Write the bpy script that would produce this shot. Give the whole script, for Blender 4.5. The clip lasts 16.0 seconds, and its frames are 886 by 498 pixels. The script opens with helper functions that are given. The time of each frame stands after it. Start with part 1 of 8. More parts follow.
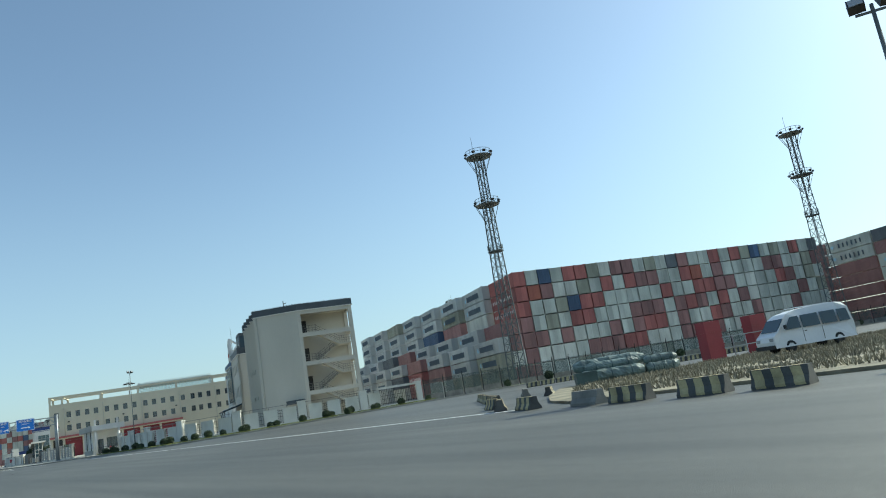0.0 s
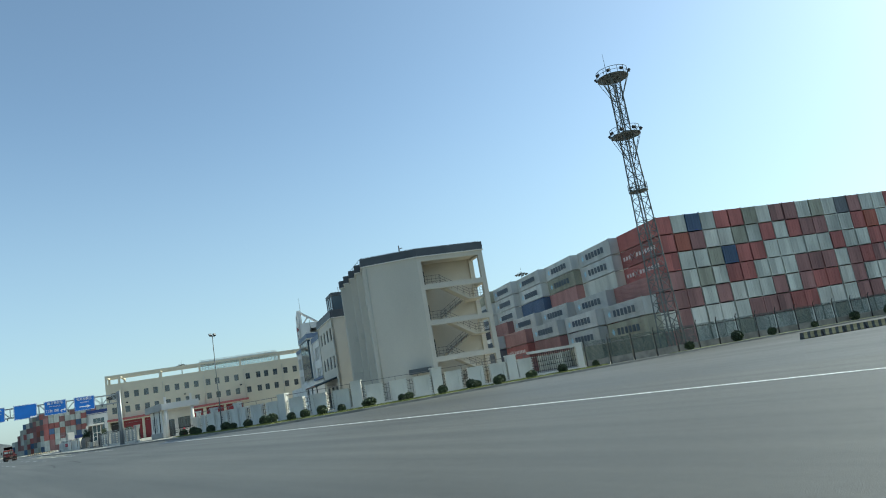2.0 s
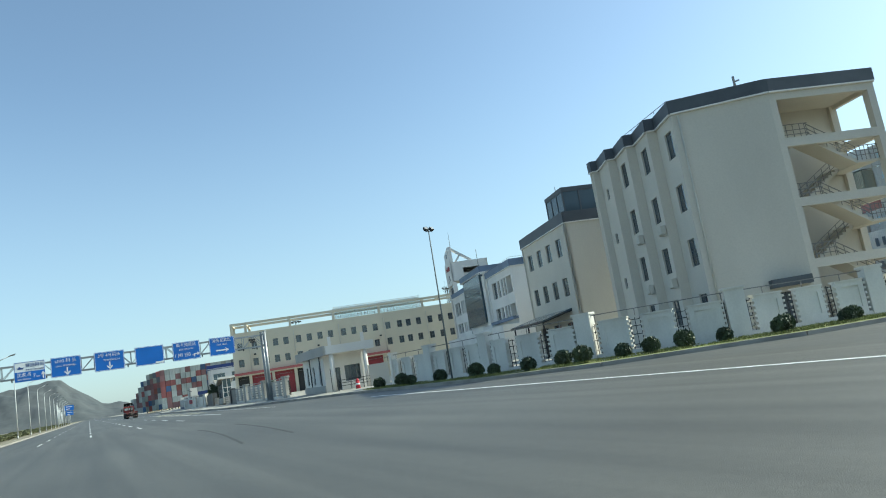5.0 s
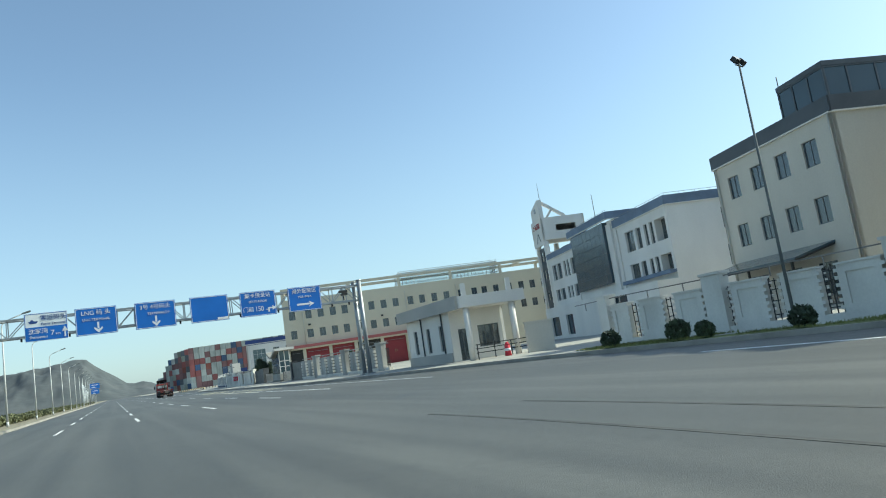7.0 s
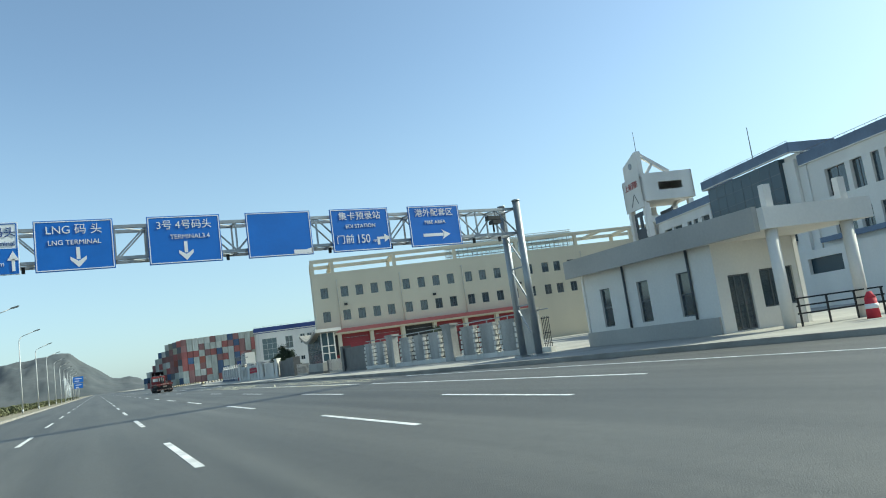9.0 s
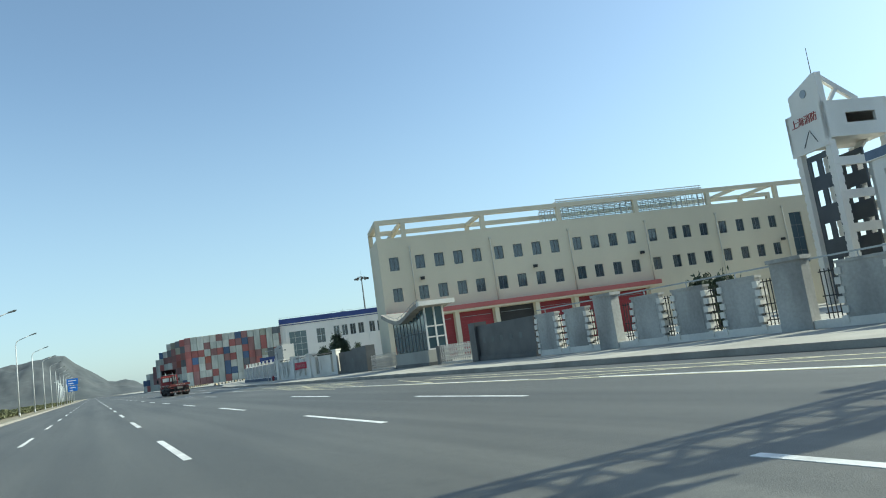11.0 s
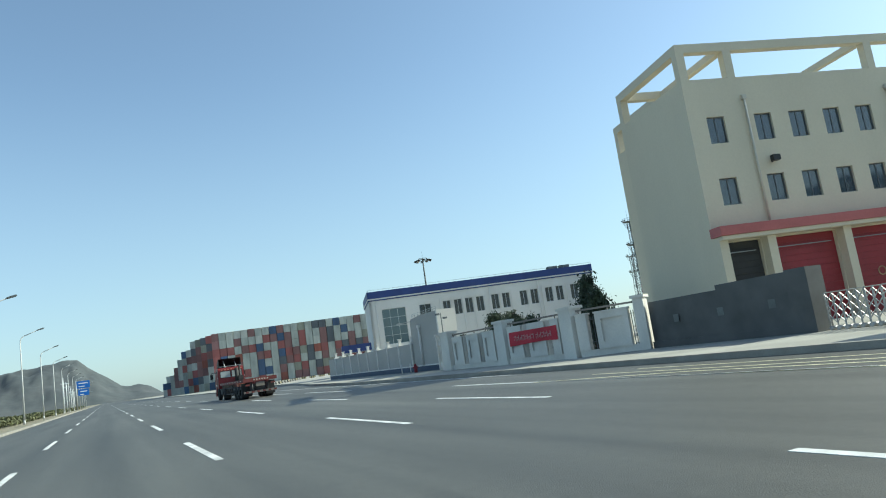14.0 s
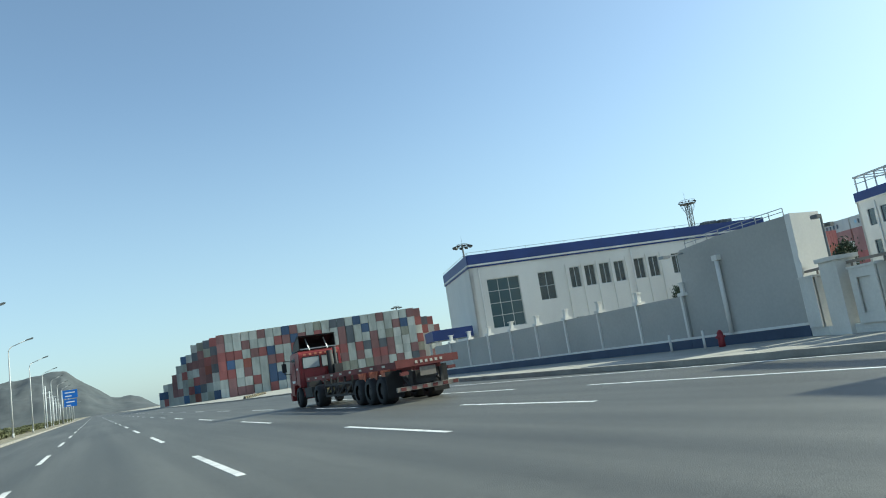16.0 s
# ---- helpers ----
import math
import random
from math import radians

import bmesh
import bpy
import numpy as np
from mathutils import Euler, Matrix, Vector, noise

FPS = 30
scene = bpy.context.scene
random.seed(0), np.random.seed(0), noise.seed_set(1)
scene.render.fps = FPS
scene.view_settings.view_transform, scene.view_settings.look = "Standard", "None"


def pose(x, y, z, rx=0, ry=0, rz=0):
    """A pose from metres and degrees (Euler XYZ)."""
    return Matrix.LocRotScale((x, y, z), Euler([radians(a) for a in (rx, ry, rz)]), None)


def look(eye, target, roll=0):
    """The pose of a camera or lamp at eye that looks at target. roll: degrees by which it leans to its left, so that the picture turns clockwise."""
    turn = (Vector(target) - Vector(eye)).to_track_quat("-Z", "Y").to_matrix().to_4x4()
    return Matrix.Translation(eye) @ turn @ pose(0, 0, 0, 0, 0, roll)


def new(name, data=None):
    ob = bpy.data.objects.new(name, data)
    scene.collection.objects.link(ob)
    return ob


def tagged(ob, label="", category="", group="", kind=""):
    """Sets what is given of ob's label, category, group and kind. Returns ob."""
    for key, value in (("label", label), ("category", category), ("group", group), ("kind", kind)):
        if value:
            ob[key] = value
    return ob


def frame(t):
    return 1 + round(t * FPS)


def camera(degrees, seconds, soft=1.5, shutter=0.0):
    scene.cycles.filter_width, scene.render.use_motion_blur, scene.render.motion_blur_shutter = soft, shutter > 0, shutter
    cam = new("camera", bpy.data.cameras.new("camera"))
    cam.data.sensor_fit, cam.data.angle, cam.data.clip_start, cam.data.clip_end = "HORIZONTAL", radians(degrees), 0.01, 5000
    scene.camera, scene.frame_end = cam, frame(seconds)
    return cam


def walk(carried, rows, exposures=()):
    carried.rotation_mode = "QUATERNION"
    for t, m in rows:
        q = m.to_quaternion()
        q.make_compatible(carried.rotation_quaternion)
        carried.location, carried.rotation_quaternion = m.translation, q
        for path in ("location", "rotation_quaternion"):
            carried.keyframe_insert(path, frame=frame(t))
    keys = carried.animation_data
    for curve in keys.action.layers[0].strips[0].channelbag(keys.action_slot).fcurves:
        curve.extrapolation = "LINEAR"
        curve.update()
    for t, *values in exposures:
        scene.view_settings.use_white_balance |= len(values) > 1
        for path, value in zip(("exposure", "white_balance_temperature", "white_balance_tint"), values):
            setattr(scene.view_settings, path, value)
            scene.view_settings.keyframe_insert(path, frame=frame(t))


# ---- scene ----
import itertools

cam = camera(64.3, 16.0, soft=1.05)
PATH = [
    (0, (-0.073, -1.262, 1.254), (1.146, 0.276, 1.639), -9.6),
    (0.5, (0.362, 5.393, 1.265), (1.572, 6.94, 1.643), -9.5),
    (1, (0.738, 11.953, 1.304), (1.93, 13.514, 1.681), -9.6),
    (1.5, (1.153, 18.373, 1.358), (2.324, 19.951, 1.731), -9.7),
    (2, (1.579, 24.736, 1.384), (2.718, 26.34, 1.747), -9.8),
    (2.5, (1.946, 31.002, 1.402), (3.051, 32.633, 1.744), -9.5),
    (3, (2.207, 37.24, 1.407), (3.286, 38.892, 1.731), -9.4),
    (3.5, (2.451, 43.364, 1.403), (3.512, 45.03, 1.716), -9.4),
    (4, (2.66, 49.439, 1.414), (3.692, 51.125, 1.719), -9.3),
    (4.5, (2.788, 55.453, 1.434), (3.769, 57.169, 1.738), -9.4),
    (5, (2.83, 61.394, 1.467), (3.753, 63.142, 1.777), -9.3),
    (5.2, (2.812, 63.866, 1.477), (3.717, 65.622, 1.788), -9.2),
    (7.5, (1.569, 93.646, 1.304), (2.44, 95.425, 1.575), -8.6),
    (8, (1.516, 100.598, 1.332), (2.396, 102.374, 1.602), -8.5),
    (8.2, (1.501, 103.408, 1.337), (2.386, 105.181, 1.607), -8.4),
    (10.5, (1.529, 135.892, 1.331), (2.44, 137.652, 1.594), -7.7),
    (11, (1.412, 142.969, 1.32), (2.321, 144.729, 1.594), -8.1),
    (11.5, (1.334, 150.287, 1.314), (2.247, 152.044, 1.591), -8.3),
    (12, (1.304, 157.716, 1.318), (2.222, 159.472, 1.593), -8.2),
    (12.5, (1.221, 165.202, 1.297), (2.136, 166.958, 1.574), -8.0),
    (13, (1.132, 172.526, 1.294), (2.034, 174.289, 1.575), -8.1),
    (13.5, (1.076, 180.147, 1.306), (1.966, 181.914, 1.593), -8.3),
    (14, (1.108, 187.97, 1.301), (1.992, 189.741, 1.591), -8.3),
    (14.5, (1.022, 195.748, 1.285), (1.907, 197.517, 1.577), -8.5),
    (15, (0.915, 203.631, 1.305), (1.807, 205.397, 1.597), -8.4),
    (15.5, (0.864, 211.589, 1.299), (1.763, 213.35, 1.6), -8.6),
    (16, (0.845, 219.612, 1.305), (1.753, 221.367, 1.613), -8.9),
]
walk(cam, [(t, look(eye, target, roll)) for t, eye, target, roll in PATH], exposures=[(0, 0.6, 6400, -8), (2.5, 0.68, 6400, -8), (4.5, 0.8, 6400, -8), (11, 0.78, 6400, -8), (16, 0.74, 6400, -8)])

# ---- world, sun ----
SUN_EL, SUN_AZ = 35.4, 102.1   # degrees; azimuth clockwise from +y
world = bpy.data.worlds.new("world")
scene.world = world
world.use_nodes = True
wn = world.node_tree.nodes
sky = wn.new("ShaderNodeTexSky")
sky.sky_type = 'NISHITA'
sky.sun_disc = False
sky.sun_elevation, sky.sun_rotation = radians(SUN_EL), radians(SUN_AZ)
sky.air_density, sky.dust_density, sky.ozone_density = 0.8, 1.0, 2.4
wn["Background"].inputs[1].default_value = 0.132
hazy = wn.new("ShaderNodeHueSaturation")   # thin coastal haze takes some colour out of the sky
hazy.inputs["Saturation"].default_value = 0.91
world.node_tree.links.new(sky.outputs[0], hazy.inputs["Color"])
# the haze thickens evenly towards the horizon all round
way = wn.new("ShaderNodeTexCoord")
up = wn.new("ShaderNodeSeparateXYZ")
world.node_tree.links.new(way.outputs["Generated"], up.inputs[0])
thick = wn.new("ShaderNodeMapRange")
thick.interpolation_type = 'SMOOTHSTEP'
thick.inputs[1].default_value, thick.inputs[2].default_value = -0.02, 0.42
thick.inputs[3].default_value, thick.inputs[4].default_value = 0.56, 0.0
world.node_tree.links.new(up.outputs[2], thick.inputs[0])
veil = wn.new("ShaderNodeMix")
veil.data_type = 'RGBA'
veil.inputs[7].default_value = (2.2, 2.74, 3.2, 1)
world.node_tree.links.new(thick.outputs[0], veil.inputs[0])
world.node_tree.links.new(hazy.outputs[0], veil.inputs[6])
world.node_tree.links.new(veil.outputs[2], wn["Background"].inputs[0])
sun_data = bpy.data.lights.new("sun", 'SUN')
sun_data.energy, sun_data.angle, sun_data.color = 3.7, radians(0.53), (1.0, 0.94, 0.85)
sun = new("sun", sun_data)
_e, _a = radians(SUN_EL), radians(SUN_AZ)
sun.matrix_world = look((0, 0, 60), (-60 * math.sin(_a) * math.cos(_e), -60 * math.cos(_a) * math.cos(_e), 60 - 60 * math.sin(_e)))

# ---- materials ----


def surf(name, col, rough=0.6, var=0.12, scale=0.6, fine=14.0, bump=0.15, metal=0.0, stretch=(1, 1, 1), tint=None, rand=0.0, spec=0.5, grain=None):
    """A painted or mineral surface: base colour with broad stains, fine grain and relief, in world metres."""
    m = bpy.data.materials.new(name)
    m.use_nodes = True
    nt = m.node_tree
    n, l = nt.nodes, nt.links
    b = n["Principled BSDF"]
    b.inputs["Roughness"].default_value = rough
    b.inputs["Metallic"].default_value = metal
    b.inputs["Specular IOR Level"].default_value = spec
    geo = n.new("ShaderNodeNewGeometry")
    mp = n.new("ShaderNodeMapping")
    mp.inputs["Scale"].default_value = stretch
    l.new(geo.outputs["Position"], mp.inputs["Vector"])
    big = n.new("ShaderNodeTexNoise")
    big.inputs["Scale"].default_value, big.inputs["Detail"].default_value = scale, 5
    l.new(mp.outputs[0], big.inputs["Vector"])
    sm = n.new("ShaderNodeTexNoise")
    sm.inputs["Scale"].default_value, sm.inputs["Detail"].default_value = fine, 3
    l.new(geo.outputs["Position"], sm.inputs["Vector"])
    ramp = n.new("ShaderNodeValToRGB")
    dark = tint or tuple(c * (1 - 2.2 * var) for c in col)
    ramp.color_ramp.elements[0].position, ramp.color_ramp.elements[0].color = 0.32, (*dark, 1)
    ramp.color_ramp.elements[1].position, ramp.color_ramp.elements[1].color = 0.62, (*col, 1)
    l.new(big.outputs[0], ramp.inputs[0])
    mix = n.new("ShaderNodeMix")
    mix.data_type, mix.blend_type = 'RGBA', 'MULTIPLY'
    mix.inputs[0].default_value = 1.0
    fr = n.new("ShaderNodeMapRange")
    fr.inputs[1].default_value, fr.inputs[2].default_value = 0.3, 0.7
    grain = var * 0.45 if grain is None else grain
    fr.inputs[3].default_value, fr.inputs[4].default_value = 1 - grain, 1 + grain
    l.new(sm.outputs[0], fr.inputs[0])
    l.new(ramp.outputs[0], mix.inputs[6])
    l.new(fr.outputs[0], mix.inputs[7])
    out = mix.outputs[2]
    if rand:
        oi = n.new("ShaderNodeObjectInfo")
        rr = n.new("ShaderNodeMapRange")
        rr.inputs[3].default_value, rr.inputs[4].default_value = 1 - rand, 1 + rand
        l.new(oi.outputs["Random"], rr.inputs[0])
        mx = n.new("ShaderNodeMix")
        mx.data_type, mx.blend_type = 'RGBA', 'MULTIPLY'
        mx.inputs[0].default_value = 1.0
        l.new(out, mx.inputs[6])
        l.new(rr.outputs[0], mx.inputs[7])
        out = mx.outputs[2]
    l.new(out, b.inputs["Base Color"])
    if bump:
        bp = n.new("ShaderNodeBump")
        bp.inputs["Strength"].default_value, bp.inputs["Distance"].default_value = bump, 0.02
        l.new(sm.outputs[0], bp.inputs["Height"])
        l.new(bp.outputs[0], b.inputs["Normal"])
    return m


def clear(name, col, rough=0.03, ior=1.9, through_it=1.0):
    m = bpy.data.materials.new(name)
    m.use_nodes = True
    b = m.node_tree.nodes["Principled BSDF"]
    b.inputs["Base Color"].default_value = (*col, 1)
    b.inputs["Roughness"].default_value = rough
    b.inputs["Transmission Weight"].default_value = through_it
    b.inputs["IOR"].default_value = ior
    return m




def asphalt(name, lo, hi, lanes=True):
    """Worn asphalt: aggregate speckle, long streaks along the way, wheel tracks and broad repaired patches."""
    m = surf(name, hi, 0.55, 0.26, 0.25, 60, 0.3, stretch=(1.0, 0.1, 1), tint=lo, grain=0.16)
    nt = m.node_tree
    n, l = nt.nodes, nt.links
    b = n["Principled BSDF"]
    geo = n.new("ShaderNodeNewGeometry")
    col = b.inputs["Base Color"].links[0].from_socket

    def layer(scale, sx, sy, lo_v, hi_v, src, detail=6, p0=0.35, p1=0.65):
        mp = n.new("ShaderNodeMapping")
        mp.inputs["Scale"].default_value = (sx, sy, 1)
        l.new(geo.outputs["Position"], mp.inputs["Vector"])
        t = n.new("ShaderNodeTexNoise")
        t.inputs["Scale"].default_value, t.inputs["Detail"].default_value = scale, detail
        l.new(mp.outputs[0], t.inputs["Vector"])
        r = n.new("ShaderNodeMapRange")
        r.inputs[1].default_value, r.inputs[2].default_value = p0, p1
        r.inputs[3].default_value, r.inputs[4].default_value = lo_v, hi_v
        l.new(t.outputs[0], r.inputs[0])
        x = n.new("ShaderNodeMix")
        x.data_type, x.blend_type = 'RGBA', 'MULTIPLY'
        x.inputs[0].default_value = 1.0
        l.new(src, x.inputs[6])
        l.new(r.outputs[0], x.inputs[7])
        return x.outputs[2]
    col = layer(7.0, 1, 1, 0.93, 1.07, col)
    col = layer(1.0, 1.3, 0.03, 0.82, 1.16, col)
    col = layer(0.09, 1, 0.6, 0.86, 1.12, col, 4)
    col = layer(2.2, 1, 0.5, 0.88, 1.02, col, 8, 0.28, 0.42)
    if lanes:
        sep = n.new("ShaderNodeSeparateXYZ")
        l.new(geo.outputs["Position"], sep.inputs[0])
        w = n.new("ShaderNodeMath")
        w.operation, w.inputs[1].default_value = 'MULTIPLY_ADD', 2 * math.pi / 1.87
        w.inputs[2].default_value = 0.4
        l.new(sep.outputs[0], w.inputs[0])
        c = n.new("ShaderNodeMath")
        c.operation = 'COSINE'
        l.new(w.outputs[0], c.inputs[0])
        r = n.new("ShaderNodeMapRange")
        r.inputs[1].default_value, r.inputs[2].default_value = -1.0, 1.0
        r.inputs[3].default_value, r.inputs[4].default_value = 0.93, 1.05
        l.new(c.outputs[0], r.inputs[0])
        x = n.new("ShaderNodeMix")
        x.data_type, x.blend_type = 'RGBA', 'MULTIPLY'
        x.inputs[0].default_value = 1.0
        l.new(col, x.inputs[6])
        l.new(r.outputs[0], x.inputs[7])
        col = x.outputs[2]
    l.new(col, b.inputs["Base Color"])
    return m


M_ASPH = asphalt("asphalt", (0.072, 0.071, 0.061), (0.094, 0.092, 0.079))
M_ASPH2 = asphalt("asphalt_side_road", (0.074, 0.075, 0.069), (0.097, 0.097, 0.088), False)
M_GROUND = surf("dusty_ground", (0.20, 0.185, 0.15), 0.9, 0.18, 0.05, 6, 0.4)
M_PAVE = surf("concrete_paving", (0.38, 0.365, 0.32), 0.85, 0.12, 0.3, 18, 0.2)
M_KERB = surf("kerb_concrete", (0.33, 0.31, 0.27), 0.8, 0.14, 0.8, 20, 0.2)
M_LINE = surf("road_paint", (0.72, 0.72, 0.70), 0.6, 0.16, 1.5, 25, 0.1)
M_YLINE = surf("yellow_road_paint", (0.68, 0.62, 0.42), 0.6, 0.16, 1.5, 25, 0.1)
M_TYRE_MARK = surf("tyre_mark", (0.068, 0.067, 0.059), 0.7, 0.2, 1.0, 25, 0.1)
M_BEIGE = surf("beige_render", (0.585, 0.545, 0.465), 0.8, 0.075, 0.16, 9, 0.05, stretch=(1, 1, 0.35))
M_BEIGE_IN = surf("beige_stairwell", (0.55, 0.515, 0.44), 0.8, 0.05, 0.3, 9, 0.1)
M_GREYBAND = surf("dark_grey_cladding", (0.075, 0.085, 0.095), 0.55, 0.10, 0.6, 10, 0.1)
M_YELLOW = surf("cream_yellow_render", (0.63, 0.57, 0.435), 0.8, 0.055, 0.15, 9, 0.05, stretch=(1, 1, 0.3))
M_WHITE = surf("white_render", (0.735, 0.71, 0.66), 0.75, 0.06, 0.25, 9, 0.04, stretch=(1, 1, 0.35))
M_WHITEWALL = surf("weathered_white_wall", (0.695, 0.67, 0.61), 0.8, 0.09, 0.5, 10, 0.06, stretch=(1, 1, 0.5))
M_GREYWALL = surf("grey_wall_paint", (0.43, 0.417, 0.385), 0.8, 0.09, 0.2, 8, 0.04)
M_SKIRT = surf("dusty_blue_skirting", (0.06, 0.085, 0.14), 0.7, 0.12, 0.7, 9, 0.08)
M_BLUE = surf("blue_fascia", (0.028, 0.055, 0.20), 0.5, 0.08, 0.5, 8, 0.05)
M_SLATE = surf("blue_grey_parapet", (0.15, 0.20, 0.28), 0.6, 0.12, 0.5, 8, 0.1)
M_RED = surf("red_door_paint", (0.28, 0.032, 0.04), 0.55, 0.10, 0.5, 8, 0.08)
M_REDTRIM = surf("red_canopy_paint", (0.44, 0.125, 0.115), 0.6, 0.08, 0.5, 8, 0.05)
M_GRANITE = surf("dark_granite", (0.085, 0.088, 0.09), 0.5, 0.18, 0.8, 40, 0.1)
M_STEEL = surf("galvanised_steel", (0.34, 0.36, 0.37), 0.45, 0.10, 1.0, 15, 0.05, metal=0.6)
M_TOWER = surf("weathered_lattice_steel", (0.165, 0.18, 0.18), 0.85, 0.15, 0.6, 12, 0.1, spec=0.2)
M_RAIL = surf("stair_rail_steel", (0.22, 0.21, 0.20), 0.5, 0.1, 1.0, 15, 0.05, metal=0.4)
M_IRON = surf("black_iron", (0.03, 0.032, 0.033), 0.5, 0.15, 1.0, 15, 0.05, metal=0.3)
# near-black: painted shade of the open bays, and the stair doors
M_DARK = surf("dark_bay_shade_and_stair_door", (0.05, 0.05, 0.05), 0.9, 0.1, 0.5, 8, 0.0)
M_FRAME = surf("window_frame_aluminium", (0.13, 0.14, 0.145), 0.5, 0.05, 1.0, 10, 0.0, metal=0.3)
M_PIPE = surf("pale_downpipe", (0.55, 0.52, 0.44), 0.6, 0.06, 1.0, 10, 0.0)
M_GLASS = clear("window_glass", (0.075, 0.105, 0.125), 0.06, 1.8, 0.4)
M_FILM_GLASS = clear("blue_film_glass", (0.085, 0.15, 0.175), 0.08, 1.8, 0.35)
M_WRAP = surf("plastic_wrapped_roll", (0.17, 0.225, 0.21), 0.5, 0.2, 1.6, 9, 0.5)
M_SHED = surf("weathered_brown_cladding", (0.27, 0.235, 0.20), 0.8, 0.16, 0.2, 6, 0.1, stretch=(1, 1, 0.3))
M_GLASSD = clear("dark_tinted_glass", (0.07, 0.105, 0.13), 0.16, 1.45, 0.25)
M_GLASSC = clear("clear_glass", (0.86, 0.90, 0.90), ior=1.45)
M_SIGN = surf("blue_sign_sheet", (0.008, 0.13, 0.50), 0.4, 0.05, 0.8, 8, 0.0)
M_SIGNW = surf("white_sign_sheet", (0.74, 0.77, 0.78), 0.4, 0.04, 0.8, 8, 0.0)
M_SIGNBACK = surf("sign_backing", (0.42, 0.44, 0.45), 0.5, 0.06, 0.8, 8, 0.0, metal=0.5)
M_CONC = surf("barrier_concrete", (0.24, 0.23, 0.205), 0.85, 0.18, 1.2, 20, 0.3)
M_YEL = surf("barrier_yellow", (0.46, 0.38, 0.20), 0.75, 0.22, 1.6, 20, 0.2)
M_BLK = surf("barrier_black", (0.085, 0.084, 0.08), 0.75, 0.22, 1.6, 20, 0.2)
M_LEAF = surf("evergreen_leaf", (0.07, 0.10, 0.045), 0.6, 0.25, 2.0, 20, 0.0)
M_LEAF2 = surf("dark_leaf", (0.045, 0.07, 0.034), 0.6, 0.25, 2.0, 20, 0.0)
M_ZINC = surf("pale_painted_steel", (0.5, 0.51, 0.5), 0.6, 0.08, 0.8, 10, 0.0)
M_GRASS = surf("verge_grass", (0.215, 0.235, 0.075), 0.85, 0.22, 0.8, 25, 0.4)
M_DRY = surf("dry_grass", (0.285, 0.255, 0.18), 0.9, 0.25, 0.8, 25, 0.4)
# scrub and rock tones shifted to blue-grey, with distance haze painted in
M_HILL = surf("haze_tinted_scrub_and_rock", (0.056, 0.067, 0.073), 0.95, 0.22, 0.02, 0.12, 0.0, tint=(0.088, 0.096, 0.10))
M_TARP = surf("green_tarpaulin", (0.06, 0.10, 0.095), 0.45, 0.18, 1.0, 9, 0.3)
M_BARK = surf("bark", (0.10, 0.075, 0.05), 0.9, 0.2, 3, 30, 0.4)
M_RUBBER = surf("tyre_rubber", (0.018, 0.018, 0.019), 0.75, 0.15, 3, 30, 0.1)
M_TRUCK = surf("faded_red_cab_paint", (0.24, 0.026, 0.028), 0.42, 0.12, 0.9, 12, 0.05)
M_TRUCK2 = surf("faded_red_chassis_paint", (0.20, 0.045, 0.04), 0.7, 0.22, 0.9, 14, 0.15)
M_CHASSIS = surf("dirty_chassis", (0.045, 0.043, 0.042), 0.75, 0.25, 1.5, 18, 0.15)
M_ORANGE = surf("faded_orange_mudguard", (0.55, 0.20, 0.12), 0.65, 0.15, 1.5, 14, 0.05)
M_BUS = surf("white_van_paint", (0.72, 0.73, 0.74), 0.35, 0.05, 0.6, 10, 0.02)
M_BANNER = surf("red_cloth_banner", (0.50, 0.035, 0.055), 0.8, 0.12, 1.2, 12, 0.15)
M_BANNERTEXT = surf("faded_banner_lettering", (0.55, 0.28, 0.28), 0.8, 0.12, 1.2, 12, 0.1)
M_CHROME = surf("polished_gate_steel", (0.42, 0.42, 0.41), 0.45, 0.08, 2.0, 15, 0.0, metal=0.5)
M_TEXTW = surf("white_lettering", (0.72, 0.73, 0.74), 0.5, 0.03, 1, 10, 0.0)
M_TEXTB = surf("blue_lettering", (0.02, 0.06, 0.22), 0.5, 0.03, 1, 10, 0.0)
M_TEXTR = surf("red_lettering", (0.30, 0.035, 0.03), 0.5, 0.05, 1, 10, 0.0)
M_MARK = surf("slate_word_mark", (0.17, 0.20, 0.23), 0.6, 0.06, 1, 10, 0.0)
# opaque pane; the bright sky in the glass is put into its colour
M_SKYPANE = surf("pane_painted_sky_bright", (0.40, 0.43, 0.43), 0.12, 0.05, 2, 10, 0.0)
M_STATION = surf("grimy_grey_fence_render", (0.40, 0.395, 0.37), 0.85, 0.2, 0.7, 9, 0.08, stretch=(1, 1, 0.4))
M_LAMP = surf("floodlight_lens", (0.35, 0.36, 0.37), 0.2, 0.05, 2, 10, 0.0)

